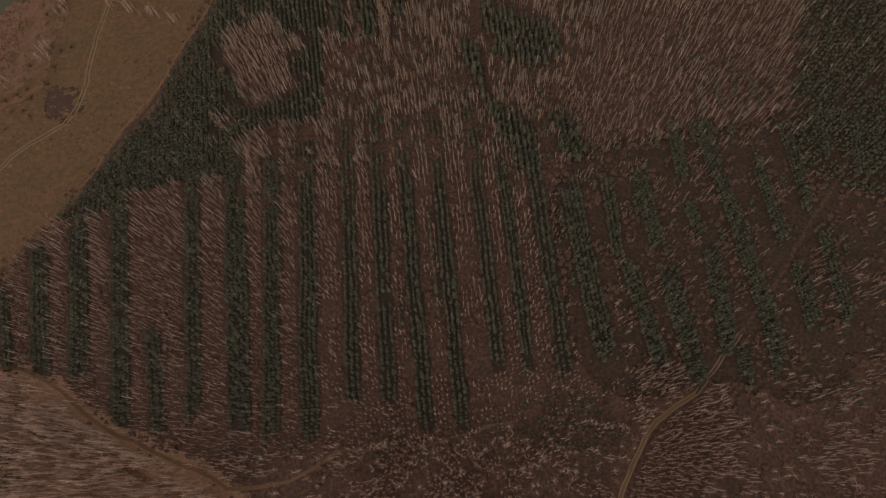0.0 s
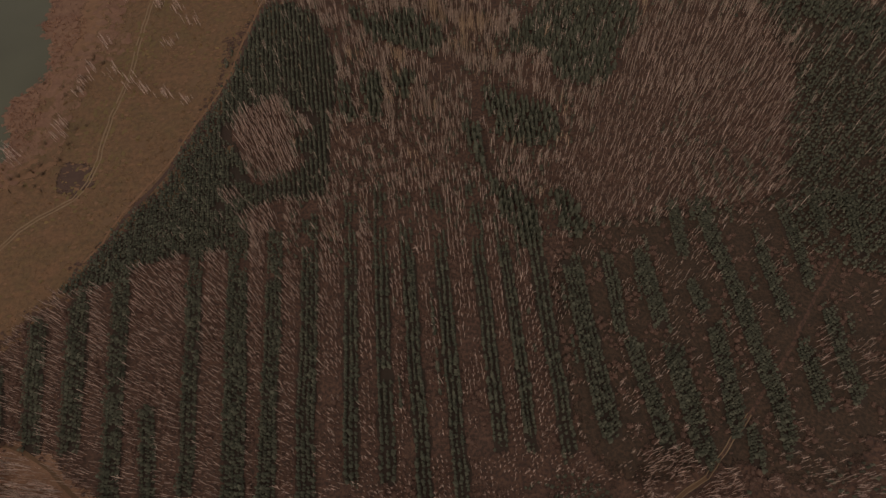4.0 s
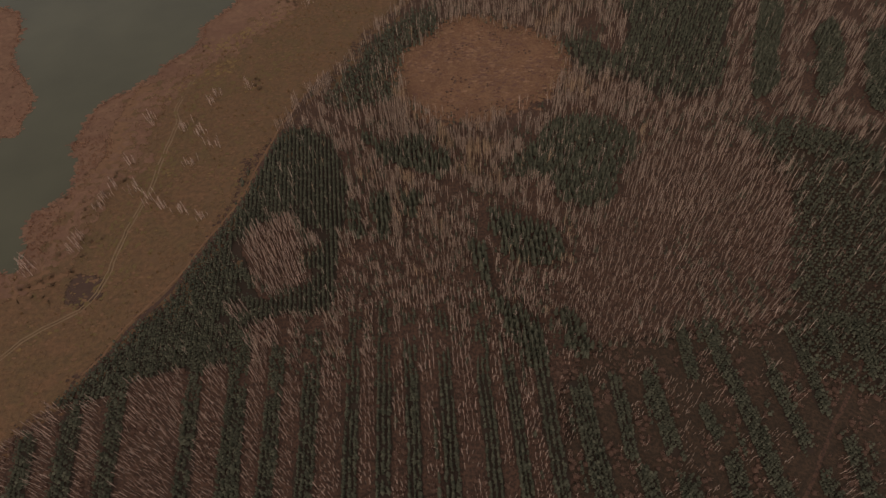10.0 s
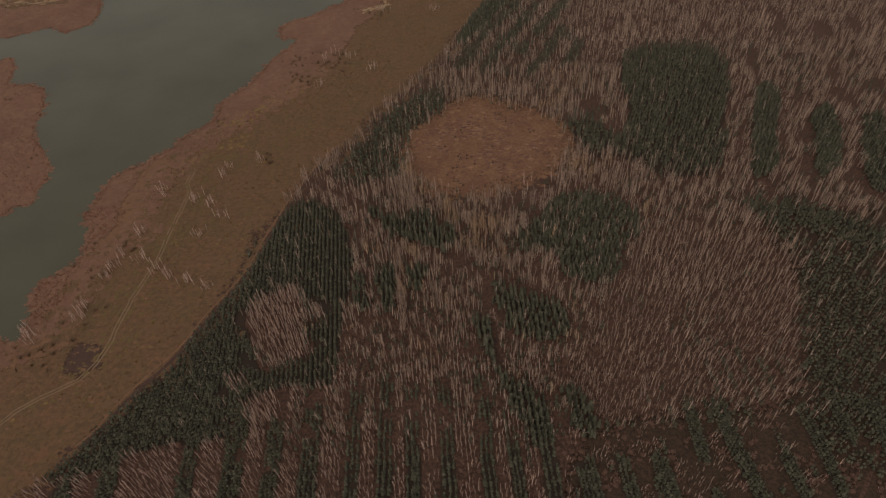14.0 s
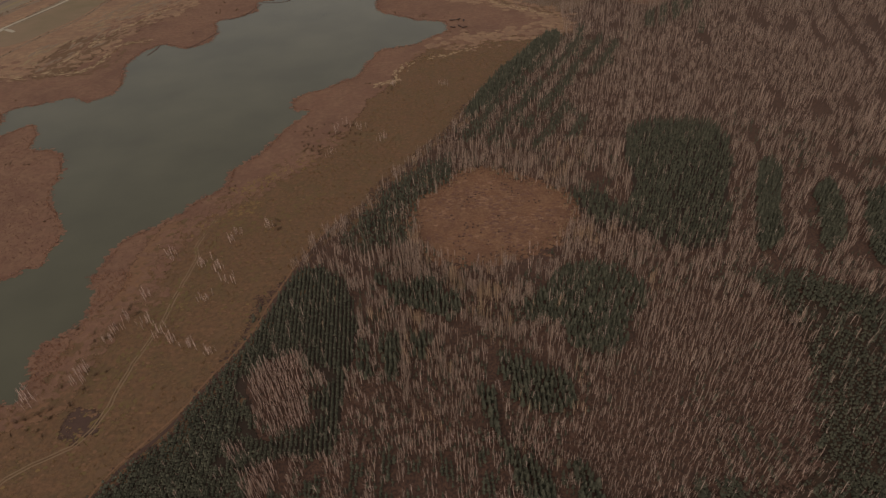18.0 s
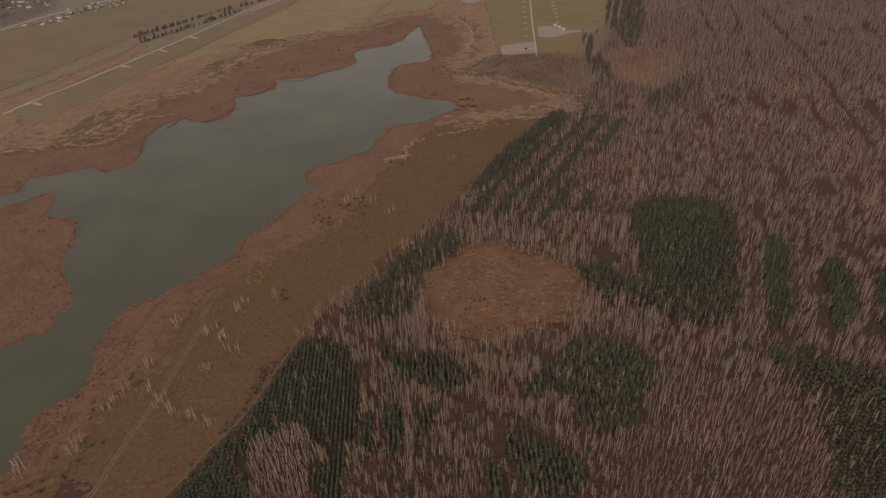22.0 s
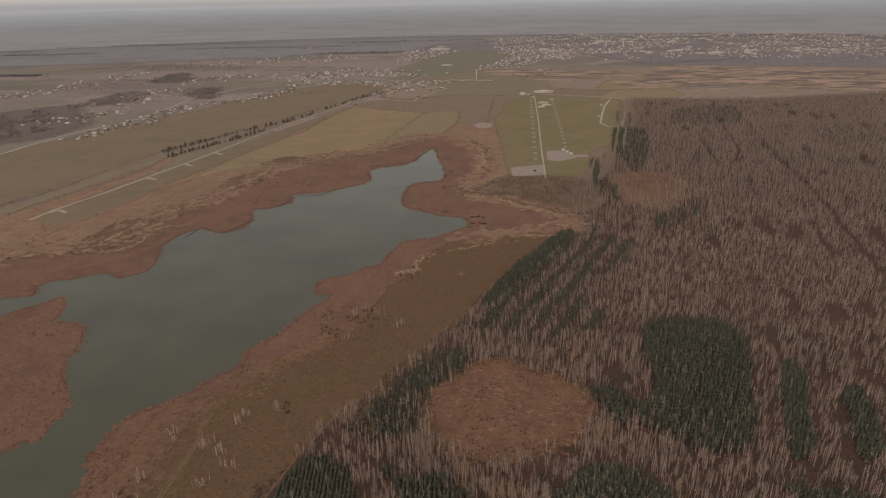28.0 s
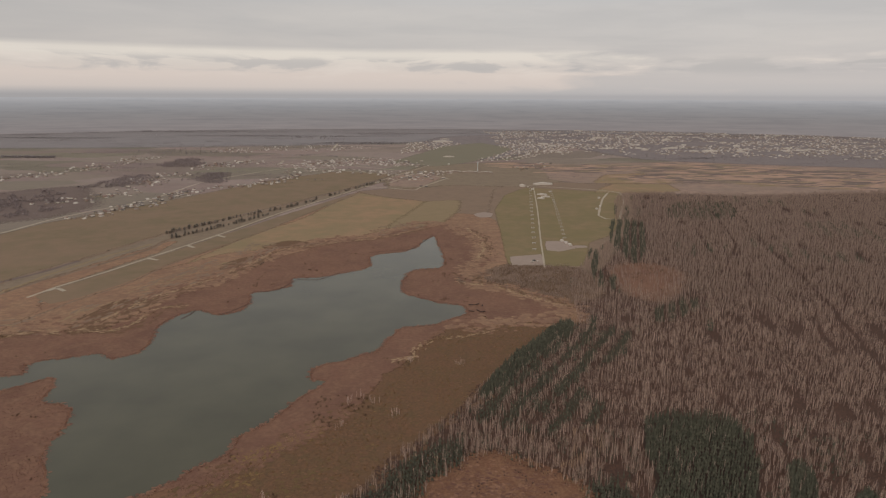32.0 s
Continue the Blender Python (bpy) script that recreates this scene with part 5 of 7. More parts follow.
# bare birches: young ones in rows between the spruce strips, taller ones beyond
def free_of_stands(p, stray=0.05):
    keep = ~inside(clearing_edge, p + (patchy(p, 7.0, 5.5)[:, None] - 0.5) * 11) & ~in_strips(p, 0.4)
    keep &= ~near_line(p, TRACK_S, 2.0) & ~near_line(p, TRACK_W, 1.2) & ~near_line(p, [(-70, 308), (-54, 295), (-37, 279), (-21, 258), (-6, 246), (12, 234), (26, 220), (25, 187), (27, 159)], 2.5)
    keep &= ~(near_line(p, EDGE[2:10], 10.0) & (p[:, 1] > 126) & (p[:, 1] < 292))
    for line, share in dark_stands:
        keep &= ~inside(line, p) | inside(gap_line, p) | inside(gap_low, p) | (rng.random(len(p)) < stray * share)
    for key, line in zip(MIXED, mixed_edges):
        keep &= ~inside(line, p) | (~in_lanes(p) | (rng.random(len(p)) < 0.12) if key == "J" else rng.random(len(p)) < (0.28 if key == "I" else 0.15 if key in "HRS" else 0.5))
    return keep & (p[:, 0] > -60 - 0.85 * (p[:, 1] + 130)) & (p[:, 0] < 100 + 0.85 * (p[:, 1] + 120))


pale_sw, pale_se = dense([(-221, 66), (-192, 60), (-176, 56), (-164, 47), (-153, 36), (-139, 27), (-127, 21), (-114, 14), (-101, 7), (-90, -14), (-227, -1)], 1.5, 3.0, 21), dense([(61, 31), (73, 34), (87, 22), (94, 19), (97, 6), (90, -14), (72, -20), (55, -12), (61, 9)], 1.5, 7.0, 22)
sheet("pale_grass", pale_sw, 0.08, PALE, "pale straw-coloured grass under young birches", "grass", soft=11)

p = rows_of(-330, 330, 14, 172, 1.8, 1.8)
p[:, 1] += rng.uniform(-0.6, 0.6, len(p))
p = p[inside(forest, p) & free_of_stands(p) & (patchy(p, 11.0, 5.1) * 0.45 + patchy(p, 4.0, 2.1) * 0.55 > np.where(p[:, 0] > 45, 0.60, np.where(p[:, 0] < -60, 0.30, 0.40)))]
young, young_h = p, np.clip(rng.normal(5.2, 1.6, len(p)), 2.6, 10.5) * np.where(p[:, 0] > 45, 0.75, 1.0)
q = spread(-330, 330, -60, 62, 1.5)
q = q[inside(forest, q) & free_of_stands(q) & ((q[:, 1] < 16) | inside(pale_sw, q) | inside(pale_se, q))]
thick_sw = (inside(pale_sw, q) | inside(pale_se, q)) & (patchy(q, 9.0, 8.8) * 0.5 + patchy(q, 3.0, 1.8) * 0.5 > 0.36)
q, thick_sw = q[thick_sw | ~inside(pale_sw, q)], thick_sw[thick_sw | ~inside(pale_sw, q)]
q = q[thick_sw | (patchy(q, 10.0, 7.7) * 0.6 + patchy(q, 3.5, 2.7) * 0.4 > 0.54)]
q_h = np.clip(rng.normal(8.4, 1.8, len(q)) * np.where(inside(pale_sw, q), 1.3, np.where(q[:, 0] > 98, 0.55, 0.85)), 3, 15)
in_sw = inside(pale_sw, q)
plant("tall_birches", q[in_sw], [slim_birch_shape(440 + i, 9, 5, 0.10, 0.3, 1.5, 1.9) for i in range(8)], q_h[in_sw], [BARK, BARK], "tall pale bare birches over straw-coloured grass", "birch wood", 0.05)
young, young_h = np.concatenate([young, q[~in_sw]]), np.concatenate([young_h, q_h[~in_sw]])
near = np.nonzero(in_stretch(young))[0]
near = near[:: max(1, len(near) // 118)][:118]
single_birch, single_birch_h = young[near], young_h[near]
young, young_h = np.delete(young, near, 0), np.delete(young_h, near)
plant("young_birches", young, SLIM_BIRCHES, young_h, [BARK, TWIG], "young bare birches in rows between spruce strips", "birch wood", 0.05)

p = spread(-120, 330, -60, 60, 6.5, 0.5)
p = p[inside(forest, p) & free_of_stands(p) & ((p[:, 1] < 16) | (p[:, 0] > 60)) & (patchy(p, 14.0, 3.6) > 0.35)]
stars = np.array([(-29, 18), (-33, 13), (-15, 9), (-4, 12), (12, 9), (5, 8), (-6, 0), (2, -3), (-12, -2), (-2, -7), (-51, -2), (-39, 5), (-50, 8), (-22, 6), (36, -3), (45, -3), (26, 3), (-29, -1), (-39, -2), (18, 0), (22, -6)], float)
p = np.concatenate([p, stars, stars + rng.normal(0, 1.4, stars.shape), stars + rng.normal(0, 4.0, stars.shape)])
plant("open_birches", p, [birch_shape(210 + i, 16, 22, 0.26, 0.3, 3, 1.05) for i in range(5)], rng.uniform(4.5, 7.5, len(p)), [BARK, TWIG], "open-grown bare birches with spreading pale crowns", "birches", 0.04)

hearts = spread(-330, 700, 138, 800, 7.0, 0.5)
hearts = hearts[(hearts[:, 1] > 195) | (hearts[:, 0] < -50) | (hearts[:, 0] > 60) | (rng.random(len(hearts)) < 0.8)]
per = rng.integers(2, 9, len(hearts))
p = np.repeat(hearts, per, 0)
p = p + rng.normal(0, 1.35, p.shape)
heart_h = np.repeat(rng.normal(1.0, 0.13, len(hearts)), per)
lone = np.concatenate([spread(-330, 700, 138, 800, 5.8, 0.5), spread(-100, 700, 430, 800, 5.6, 0.5)])
gap_fill = spread(-112, -55, 135, 225, 1.9, 0.5)
in_gap = inside(gap_line, gap_fill) | inside(gap_low, gap_fill)
gap_fill = gap_fill[in_gap & (patchy(gap_fill, 5.0, 1.5) > 0.28)]
plant("tall_birches", gap_fill, [slim_birch_shape(460 + i, 9, 6, 0.11, 0.3, 1.6, 1.8) for i in range(8)], np.clip(rng.normal(7.0, 1.2, len(gap_fill)), 4, 10), [BARK, TWIG], "pale bare birches in a gap of the spruces", "birch wood", 0.05)
lone = lone[~inside(gap_line, lone) & ~inside(gap_low, lone)]
p, heart_h = np.concatenate([p, lone]), np.concatenate([heart_h, np.ones(len(lone))])
bands_at = []
for line, wide, per_m in BIRCH_BANDS:
    base = np.array(dense(line, 1.0, 2.5, 71, closed=False))
    c = np.repeat(base, per_m, 0)
    bands_at.append(c + rng.normal(0, wide, c.shape))
bands_at = np.concatenate(bands_at)
bands_at = bands_at[patchy(bands_at, 7.0, 6.2) * 0.6 + patchy(bands_at, 3.0, 2.6) * 0.4 > 0.40]
p, heart_h = np.concatenate([p, bands_at]), np.concatenate([heart_h, rng.normal(1.12, 0.14, len(bands_at))])
pale_wood = dense(PALE_WOOD, 6, 4.0, 61)
rim = np.repeat(np.array(clearing_edge), 3, 0)
rim = rim + (rim - np.array([42, 340])) * rng.uniform(0.10, 0.40, (len(rim), 1)) + rng.normal(0, 1.5, rim.shape)
rim = rim[patchy(rim, 12.0, 3.3) > 0.35]
p, heart_h = np.concatenate([p, rim]), np.concatenate([heart_h, rng.normal(0.95, 0.12, len(rim))])
p, heart_h = p[~inside(pale_wood, p)], heart_h[~inside(pale_wood, p)]
even = spread(30, 215, 120, 300, 2.35, 0.5)
even = even[inside(pale_wood, even) & (patchy(even, 15.0, 7.2) * 0.5 + patchy(even, 5.0, 2.2) * 0.5 > 0.26)]
p, heart_h = np.concatenate([p, even]), np.concatenate([heart_h, np.clip(rng.normal(0.92, 0.2, len(even)), 0.5, 1.4)])
bands = 0.5 + 0.5 * np.sin((p[:, 0] - 0.34 * p[:, 1] + 8 * patchy(p, 50.0, 3.0)) * 2 * np.pi / 30.0)
east = (p[:, 0] > 190) & (p[:, 1] > 230)
want = patchy(p, 24.0) + np.where(east, 0.5 * (bands - 0.5), 0.0)
keep = inside(forest, p) & free_of_stands(p, 0.10) & (want > np.where(inside(gap_line, p) | inside(pale_wood, p), 0.0, 0.17)) & (p[:, 1] < 640 + 150 * rng.random(len(p)))
for line in RIDES:
    keep &= ~near_line(p, line, 3.0)
p, heart_h = p[keep], heart_h[keep]
h = np.where(p[:, 1] < 200, rng.normal(6.8, 1.1, len(p)), rng.normal(8.2, 1.2, len(p))) * heart_h * (0.8 + 0.4 * patchy(p, 30.0, 9.0))
h = np.clip(h * np.where(p[:, 1] > 430, 0.82, 1.0), 4, 23)
tan = (patchy(p, 11.0, 3.9) > 0.78) & (p[:, 1] < 430) & ~inside(pale_wood, p) & (p[:, 0] < 130)
plant("birch_wood", p[tan], BIRCHES, h[tan], [TAN_BARK, TAN_TWIG], "tall straw-tinted bare birches in clumps", "birch wood", 0.035, 1.15)
for name_, kinds_, sel in (("birch_wood", BIRCHES, (p[:, 1] < 430) & ~tan), ("birch_wood", MID_BIRCHES, p[:, 1] >= 430)):
    plant(name_, p[sel], kinds_, h[sel], [TALL_BARK, TALL_TWIG], "tall bare birches with pale trunks and reddish twigs", "birch wood", 0.035, 1.15)
q = spread(-60, 250, 128, 330, 7.0, 0.5)
q = q[inside(forest, q) & ~inside(clearing_edge, q) & (patchy(q, 18.0, 4.1) * 0.5 + patchy(q, 6.0, 7.3) * 0.5 > np.where(inside(pale_wood, q), 0.56, 0.44)) & ~inside(dense(WEDGE, 8), q) & ((q[:, 0] < 190) | (rng.random(len(q)) < 0.3))]
plant("open_birches", q, [birch_shape(500 + i, 13, 16, 0.2, 0.26, 3, 1.3) for i in range(6)], rng.uniform(5.5, 9.0, len(q)), [BARK, TWIG], "white-stemmed birches with wide bare crowns", "birches", 0.05)
q = spread(-70, 330, 24, 460, 3.6, 0.5)
q = q[inside(forest, q) & free_of_stands(q, 0.0) & (patchy(q, 22.0, 6.3) * 0.5 + patchy(q, 6.0, 3.3) * 0.5 > np.where(inside(pale_wood, q), 0.66, np.where(q[:, 1] < 280, 0.47, 0.58))) & (q[:, 1] > 128)]
plant("understorey_spruces", q, YOUNG_SPRUCES, rng.uniform(2.2, 4.6, len(q)), [NEEDLE, STEM], "small dark spruces growing under the birches", "spruces", 0.02)
q = spread(-330, 330, -40, 200, 2.3, 0.5)
q = q[inside(forest, q) & ~inside(pale_sw, q) & free_of_stands(q, 0.0) & (patchy(q, 9.0, 1.2) * 0.5 + patchy(q, 3.5, 0.4) * 0.5 > np.where(q[:, 1] < 16, 0.6, np.where(q[:, 0] > 30, 0.53, 0.56)))]
plant("undergrowth", q, DOMES, rng.uniform(0.7, 1.7, len(q)), [UNDER, TALL_TWIG], "low reddish-brown leafless shrubs under the birches", "shrubs", 0.05, 1.5)
p = spread(60, 1560, 640, 1720, 3.95)
bands = 0.5 + 0.5 * np.sin((p[:, 0] - 0.34 * p[:, 1] + 14 * patchy(p, 90.0, 3.0)) * 2 * np.pi / 40.0)
p = p[inside(forest, p) & ~(inside(bog_two, p + rng.normal(0, 14, p.shape) * 0.5) & (rng.random(len(p)) < 0.86)) & (patchy(p, 50.0) * 0.5 + patchy(p, 16.0, 5.1) * 0.5 + 0.4 * (bands - 0.5) > 0.18) & (p[:, 1] > 640 + 150 * rng.random(len(p))) & (p[:, 0] < 140 + 0.86 * p[:, 1])]
for line in RIDES:
    p = p[~near_line(p, line, 2.2) | (rng.random(len(p)) < 0.15)]
for key, line in zip(MIXED, mixed_edges):
    if key[0] == "K":
        p = p[~inside(line, p) | (rng.random(len(p)) < (0.6 if key == "K4" else 0.3))]
q = spread(60, 900, 640, 1560, 4.6)
lane = (q[:, 0] - 0.34 * q[:, 1] + 8 * patchy(q, 60.0, 3.4)) % 26.0
q = q[inside(forest, q) & (lane < 7) & (patchy(q, 130.0, 7.9) * 0.7 + patchy(q, 40.0, 2.2) * 0.3 > 0.66)]
plant("far_spruces", q, FAR_SPRUCES, spruce_heights(len(q), 7.5), [NEEDLE, STEM], "thin dark spruce strips in the far woodland", "spruces", 0.02)
bog_spots = spread(250, 340, 750, 925, 7.0, 0.5)
bog_spots = bog_spots[inside(bog_two, bog_spots) & (patchy(bog_spots, 24.0, 3.8) > 0.6)]
plant("bog_shrubs", bog_spots, BUSHES, rng.uniform(1.5, 3.0, len(bog_spots)), [SCRUB], "dark shrubs dotted over the far bog", "shrubs", 0.05, 1.3)
alders = spread(25, 215, 735, 910, 3.6, 0.5)
alders = alders[inside(alder_land, alders) & (patchy(alders, 20.0, 5.2) * 0.6 + patchy(alders, 7.0, 1.4) * 0.4 > 0.42)]
plant("alder_scrub", alders, BUSHES, rng.uniform(1.2, 3.4, len(alders)), [BROWN_TWIG], "grey-brown leafless alder scrub at the lake head", "scrub", 0.05, 1.2)
plant("far_wood", p, FAR_BIRCHES, np.clip(rng.normal(8.4, 2.2, len(p)), 4, 14), [FAR_BARK, FAR_TWIG], "far bare brown woodland", "woodland", 0.03, 1.9)


def single_tree(name, shape, height, label, category, group, crown_name):
    root = tagged(new(name), label, category, group)
    v, t, m = shape
    v = v * height
    stem = 0 if name == "birch_tree" else 1
    rod_faces = 15 if name == "birch_tree" else 3
    for nm, sel in (("trunk", np.arange(len(t)) < rod_faces), (crown_name, np.arange(len(t)) >= rod_faces)):
        used = np.unique(t[sel])
        back = np.zeros(len(v), int)
        back[used] = np.arange(len(used))
        part(nm, mesh_of(nm, v[used], back[t[sel]], [BARK, TWIG] if name == "birch_tree" else [NEEDLE, STEM], m[sel]), root)
    return root


def grove(name, kinds, spots, heights_, label, category, group, crown_name):
    models = [single_tree(name, k, 1.0, label, category, group, crown_name) for k in kinds]
    for i, (q, h) in enumerate(zip(spots, heights_)):
        m = pose(q[0], q[1], 0.05, 0, 0, (i * 137.5) % 360)
        ob = models[i] if i < len(models) else copy_thing(models[i % len(models)], m)
        ob.matrix_basis = m @ Matrix.Diagonal((h, h, h, 1))


grove("birch_tree", YOUNG_BIRCHES, single_birch, single_birch_h, "bare pale-trunked young birch on brown leaf litter", "birch", "birches between the spruce strips", "crown")
grove("spruce_tree", YOUNG_SPRUCES, single_spruce, spruce_heights(len(single_spruce), 3.6), "dark green young spruce in a planted row", "spruce", "spruces in the planted strips", "crown")

# reeds and tussocks
reed_zone = dense(reed_line, 15)
shore = lake_edge + lake_edge[:1]
p = spread(-540, 170, 150, 1260, 1.3)
p = p[inside(reed_zone, p) & ~inside(lake_edge, p)]
lobe = ((np.hypot(p[:, 0] + 213, p[:, 1] - 229) < 17) | (np.hypot(p[:, 0] + 203, p[:, 1] - 293) < 15)) & ~inside(fen, p)
p = p[(near_line(p, shore, 2.2) | lobe) & (rng.random(len(p)) < 0.5)]
plant("reeds", p, REEDS, rng.uniform(0.6, 1.2, len(p)), [REED], "dead red-brown reeds along the water's edge", "reeds", 0.05)
p = spread(-540, 170, 150, 1260, 3.4)
p = p[inside(reed_zone, p) & ~inside(lake_edge, p)]
p = p[patchy(p, 16.0, 6.1) * 0.6 + patchy(p, 5.0, 2.9) * 0.4 > 0.80]
q = spread(-540, -150, 170, 560, 2.3)
q = q[inside(reed_zone, q) & ~inside(lake_edge, q) & ~inside(fen, q) & (patchy(q, 12.0, 3.7) * 0.5 + patchy(q, 4.0, 8.1) * 0.5 > 0.46)]
plant("reeds", q, REEDS, rng.uniform(0.3, 0.75, len(q)), [DARK_REED], "dark red reed clumps standing in the reed bed", "reeds", 0.05)
plant("reed_clumps", p, BUSHES, rng.uniform(1.2, 2.4, len(p)), [SCRUB], "brown sedge and willow clumps in the reed bed", "reeds", 0.05)
p = spread(-330, 200, 60, 760, 2.4)
p = p[inside(dense(meadow_line, 20), p) & ~inside(dense(reed_line, 15), p) & ~inside(forest, p) & ~near_line(p, TRACK, 2.0)]
p = p[patchy(p, 12.0, 2.2) * 0.5 + patchy(p, 4.0, 1.2) * 0.5 > 0.5]
plant("tussocks", p, TUFTS, rng.uniform(0.4, 1.1, len(p)), [TUFT], "dry brown grass tussocks in the meadow", "tussocks", 0.05)
seam = np.repeat(np.array(dense(EDGE[:19], 1.2, 4.0, 4, closed=False)), 1, 0)
seam = seam + rng.normal(0, 3.5, seam.shape)
plant("edge_grass", seam, TUFTS, rng.uniform(0.4, 1.1, len(seam)), [TUFT], "brown tall grass along the forest edge", "grass", 0.05, 1.2)
seam = np.repeat(np.array(dense(REED_S, 1.2, 6.0, 2, closed=False)), 3, 0)
seam = seam + rng.normal(0, 4.0, seam.shape)
seam = seam[~inside(lake_edge, seam)]
plant("edge_sedge", seam, TUFTS, rng.uniform(0.6, 1.7, len(seam)), [STRAW], "straw-coloured sedge between reeds and meadow", "sedge", 0.05, 1.2)
ring = np.repeat(np.array(clearing_edge), 2, 0)
ring = ring + rng.normal(0, 3.0, ring.shape)
ring = ring[patchy(ring, 12.0, 7.0) > 0.42]
plant("sedge_tufts", ring, TUFTS, rng.uniform(0.8, 2.2, len(ring)), [STRAW], "straw-coloured sedge fringing the bog", "sedge", 0.05)
p = spread(-20, 100, 270, 410, 2.2)
p = p[inside(clearing_edge, p)]
p = p[patchy(p, 8.0, 4.2) > 0.4]
q = spread(-20, 100, 285, 400, 3.0)
q = q[inside(clearing_edge, q) & (patchy(q, 16.0, 0.6) * 0.5 + patchy(q, 5.0, 2.5) * 0.5 > 0.69)]
plant("bog_shrubs", q, DOMES, rng.uniform(0.4, 1.2, len(q)), [UNDER, TALL_TWIG], "low dark heather and shrubs on the bog", "shrubs", 0.05, 1.6)
plant("bog_tussocks", p, TUFTS, rng.uniform(0.5, 1.2, len(p)), [REED], "rusty bog grass tussocks", "tussocks", 0.05)


# ---- birches standing free in the meadow, and bushes ----
meadow_spots = []
for x, y in [(-147, 306), (-137, 300), (-127, 289), (-135, 329), (-131, 336), (-112, 343), (-185, 245), (-183, 252),
    (-179, 261), (-168, 256), (-158, 248), (-148, 241), (-137, 237), (-126, 232), (-190, 223), (-190, 216), (-169, 315), (-175, 279), (-138, 273), (-209, 205),
    (-217, 209), (-77, 472), (-69, 481), (-58, 475), (-78, 433), (-38, 454), (18, 551), (-31, 556)]:
    k = rng.integers(8, 14)
    meadow_spots.append(np.array([x, y]) + rng.normal(0, 2.2, (k, 2)))
meadow_spots = np.concatenate(meadow_spots)
meadow_spots = meadow_spots[~inside(lake_edge, meadow_spots)]
meadow_spots = meadow_spots[rng.permutation(len(meadow_spots))]
meadow_spots, meadow_rest = meadow_spots[:180], meadow_spots[180:]
MEADOW_BIRCHES = [birch_shape(260 + i, 14, 26, 0.16, 0.18, 3, 1.6) for i in range(6)]
grove("birch_tree", MEADOW_BIRCHES, meadow_spots, np.clip(rng.normal(5.9, 1.2, len(meadow_spots)), 3.5, 8.5), "bare birch standing free in the meadow", "birch", "birches in the meadow", "crown")
plant("meadow_birches", meadow_rest, MEADOW_BIRCHES, np.clip(rng.normal(5.6, 1.2, len(meadow_rest)), 3.5, 8), [BARK, TWIG], "thin bare birches filling the meadow clumps", "birches", 0.05)


spots = []
for x, y in [(-77, 467), (-58, 477), (-67, 461), (-89, 445), (-187, 219), (-193, 198), (-199, 189), (-188, 251),
    (-180, 266), (-104, 343), (-31, 550)]:
    spots.append(np.array([x, y]) + rng.normal(0, 6.0, (5, 2)))
spots = np.concatenate(spots)
spots = spots[~inside(lake_edge, spots) & ~near_line(spots, TRACK, 2.5)]
plant("willow_scrub", spots, BUSHES, rng.uniform(2.0, 4.0, len(spots)), [SCRUB], "brown leafless willow scrub at the meadow edge", "scrub", 0.05)
p = spread(-330, 330, -60, 30, 5.0)
p = p[inside(forest, p) & ~inside(pale_sw, p) & ~near_line(p, TRACK_S, 3.0) & (p[:, 1] < 14) & (patchy(p, 9.0, 4.4) > np.where(np.abs(p[:, 0]) < 75, 0.36, 0.5))]
plant("pale_scrub", p, BUSHES, rng.uniform(1.5, 3.2, len(p)), [TWIG], "pale leafless scrub round the plantation's end", "scrub", 0.05)
p = spread(-330, 330, -60, 30, 3.2)
p = p[inside(forest, p) & ~near_line(p, TRACK_S, 3.0) & (p[:, 1] < 20) & (patchy(p, 13.0, 8.4) > 0.56) & ~inside(pale_sw, p) & ~inside(pale_se, p)]
hollow = spread(20, 70, -10, 40, 1.9)
hollow = hollow[inside(dense(DARK_HOLLOW, 4, 2.0, 67), hollow) & (patchy(hollow, 6.0, 2.8) > 0.3)]
p = np.concatenate([p, hollow])
plant("dark_scrub", p, YOUNG_SPRUCES, rng.uniform(1.5, 3.0, len(p)), [NEEDLE, STEM], "low dark green self-sown spruces among birches", "scrub", 0.05, 1.3)

p = spread(-330, 200, 60, 760, 5.5, 0.5)
p = p[inside(dense(meadow_line, 20), p) & ~inside(reed_zone, p) & ~inside(forest, p) & ~near_line(p, TRACK, 2.5)]
p = p[patchy(p, 20.0, 5.5) * 0.5 + patchy(p, 7.0, 0.5) * 0.5 > np.where(p[:, 1] > 300, 0.5, 0.6)]
plant("meadow_shrubs", p, BUSHES, rng.uniform(0.7, 1.9, len(p)), [TUFT], "pale brown low shrubs and tall herbs in the meadow", "shrubs", 0.05, 1.1)
# straw-coloured sedge fringes along the reed beds
for k, line in enumerate(SEDGE):
    base = np.array(dense(line, 2.0, 6.0, k, closed=False))
    spots = np.repeat(base, 4, 0) + rng.normal(0, 2.6, (len(base) * 4, 2))
    spots = spots[~inside(lake_edge, spots)]
    spots = spots[patchy(spots, 40.0, k * 0.37) * 0.6 + patchy(spots, 13.0, k * 0.37) * 0.4 > 0.6]
    plant("sedge_tufts", spots, TUFTS, rng.uniform(0.8, 1.8, len(spots)), [STRAW], "tall straw-coloured sedge tufts", "sedge", 0.05, 1.5)

# ---- road side: green verge, hedge, stubs, tree line ----
rust_strip = dense([(-556, 690), (-573, 764), (-543, 831), (-516, 924), (-488, 1011), (-471, 1056), (-470, 985), (-506, 842), (-524, 766), (-508, 730), (-487, 700), (-487, 634), (-520, 620)], 8, 4, 91)
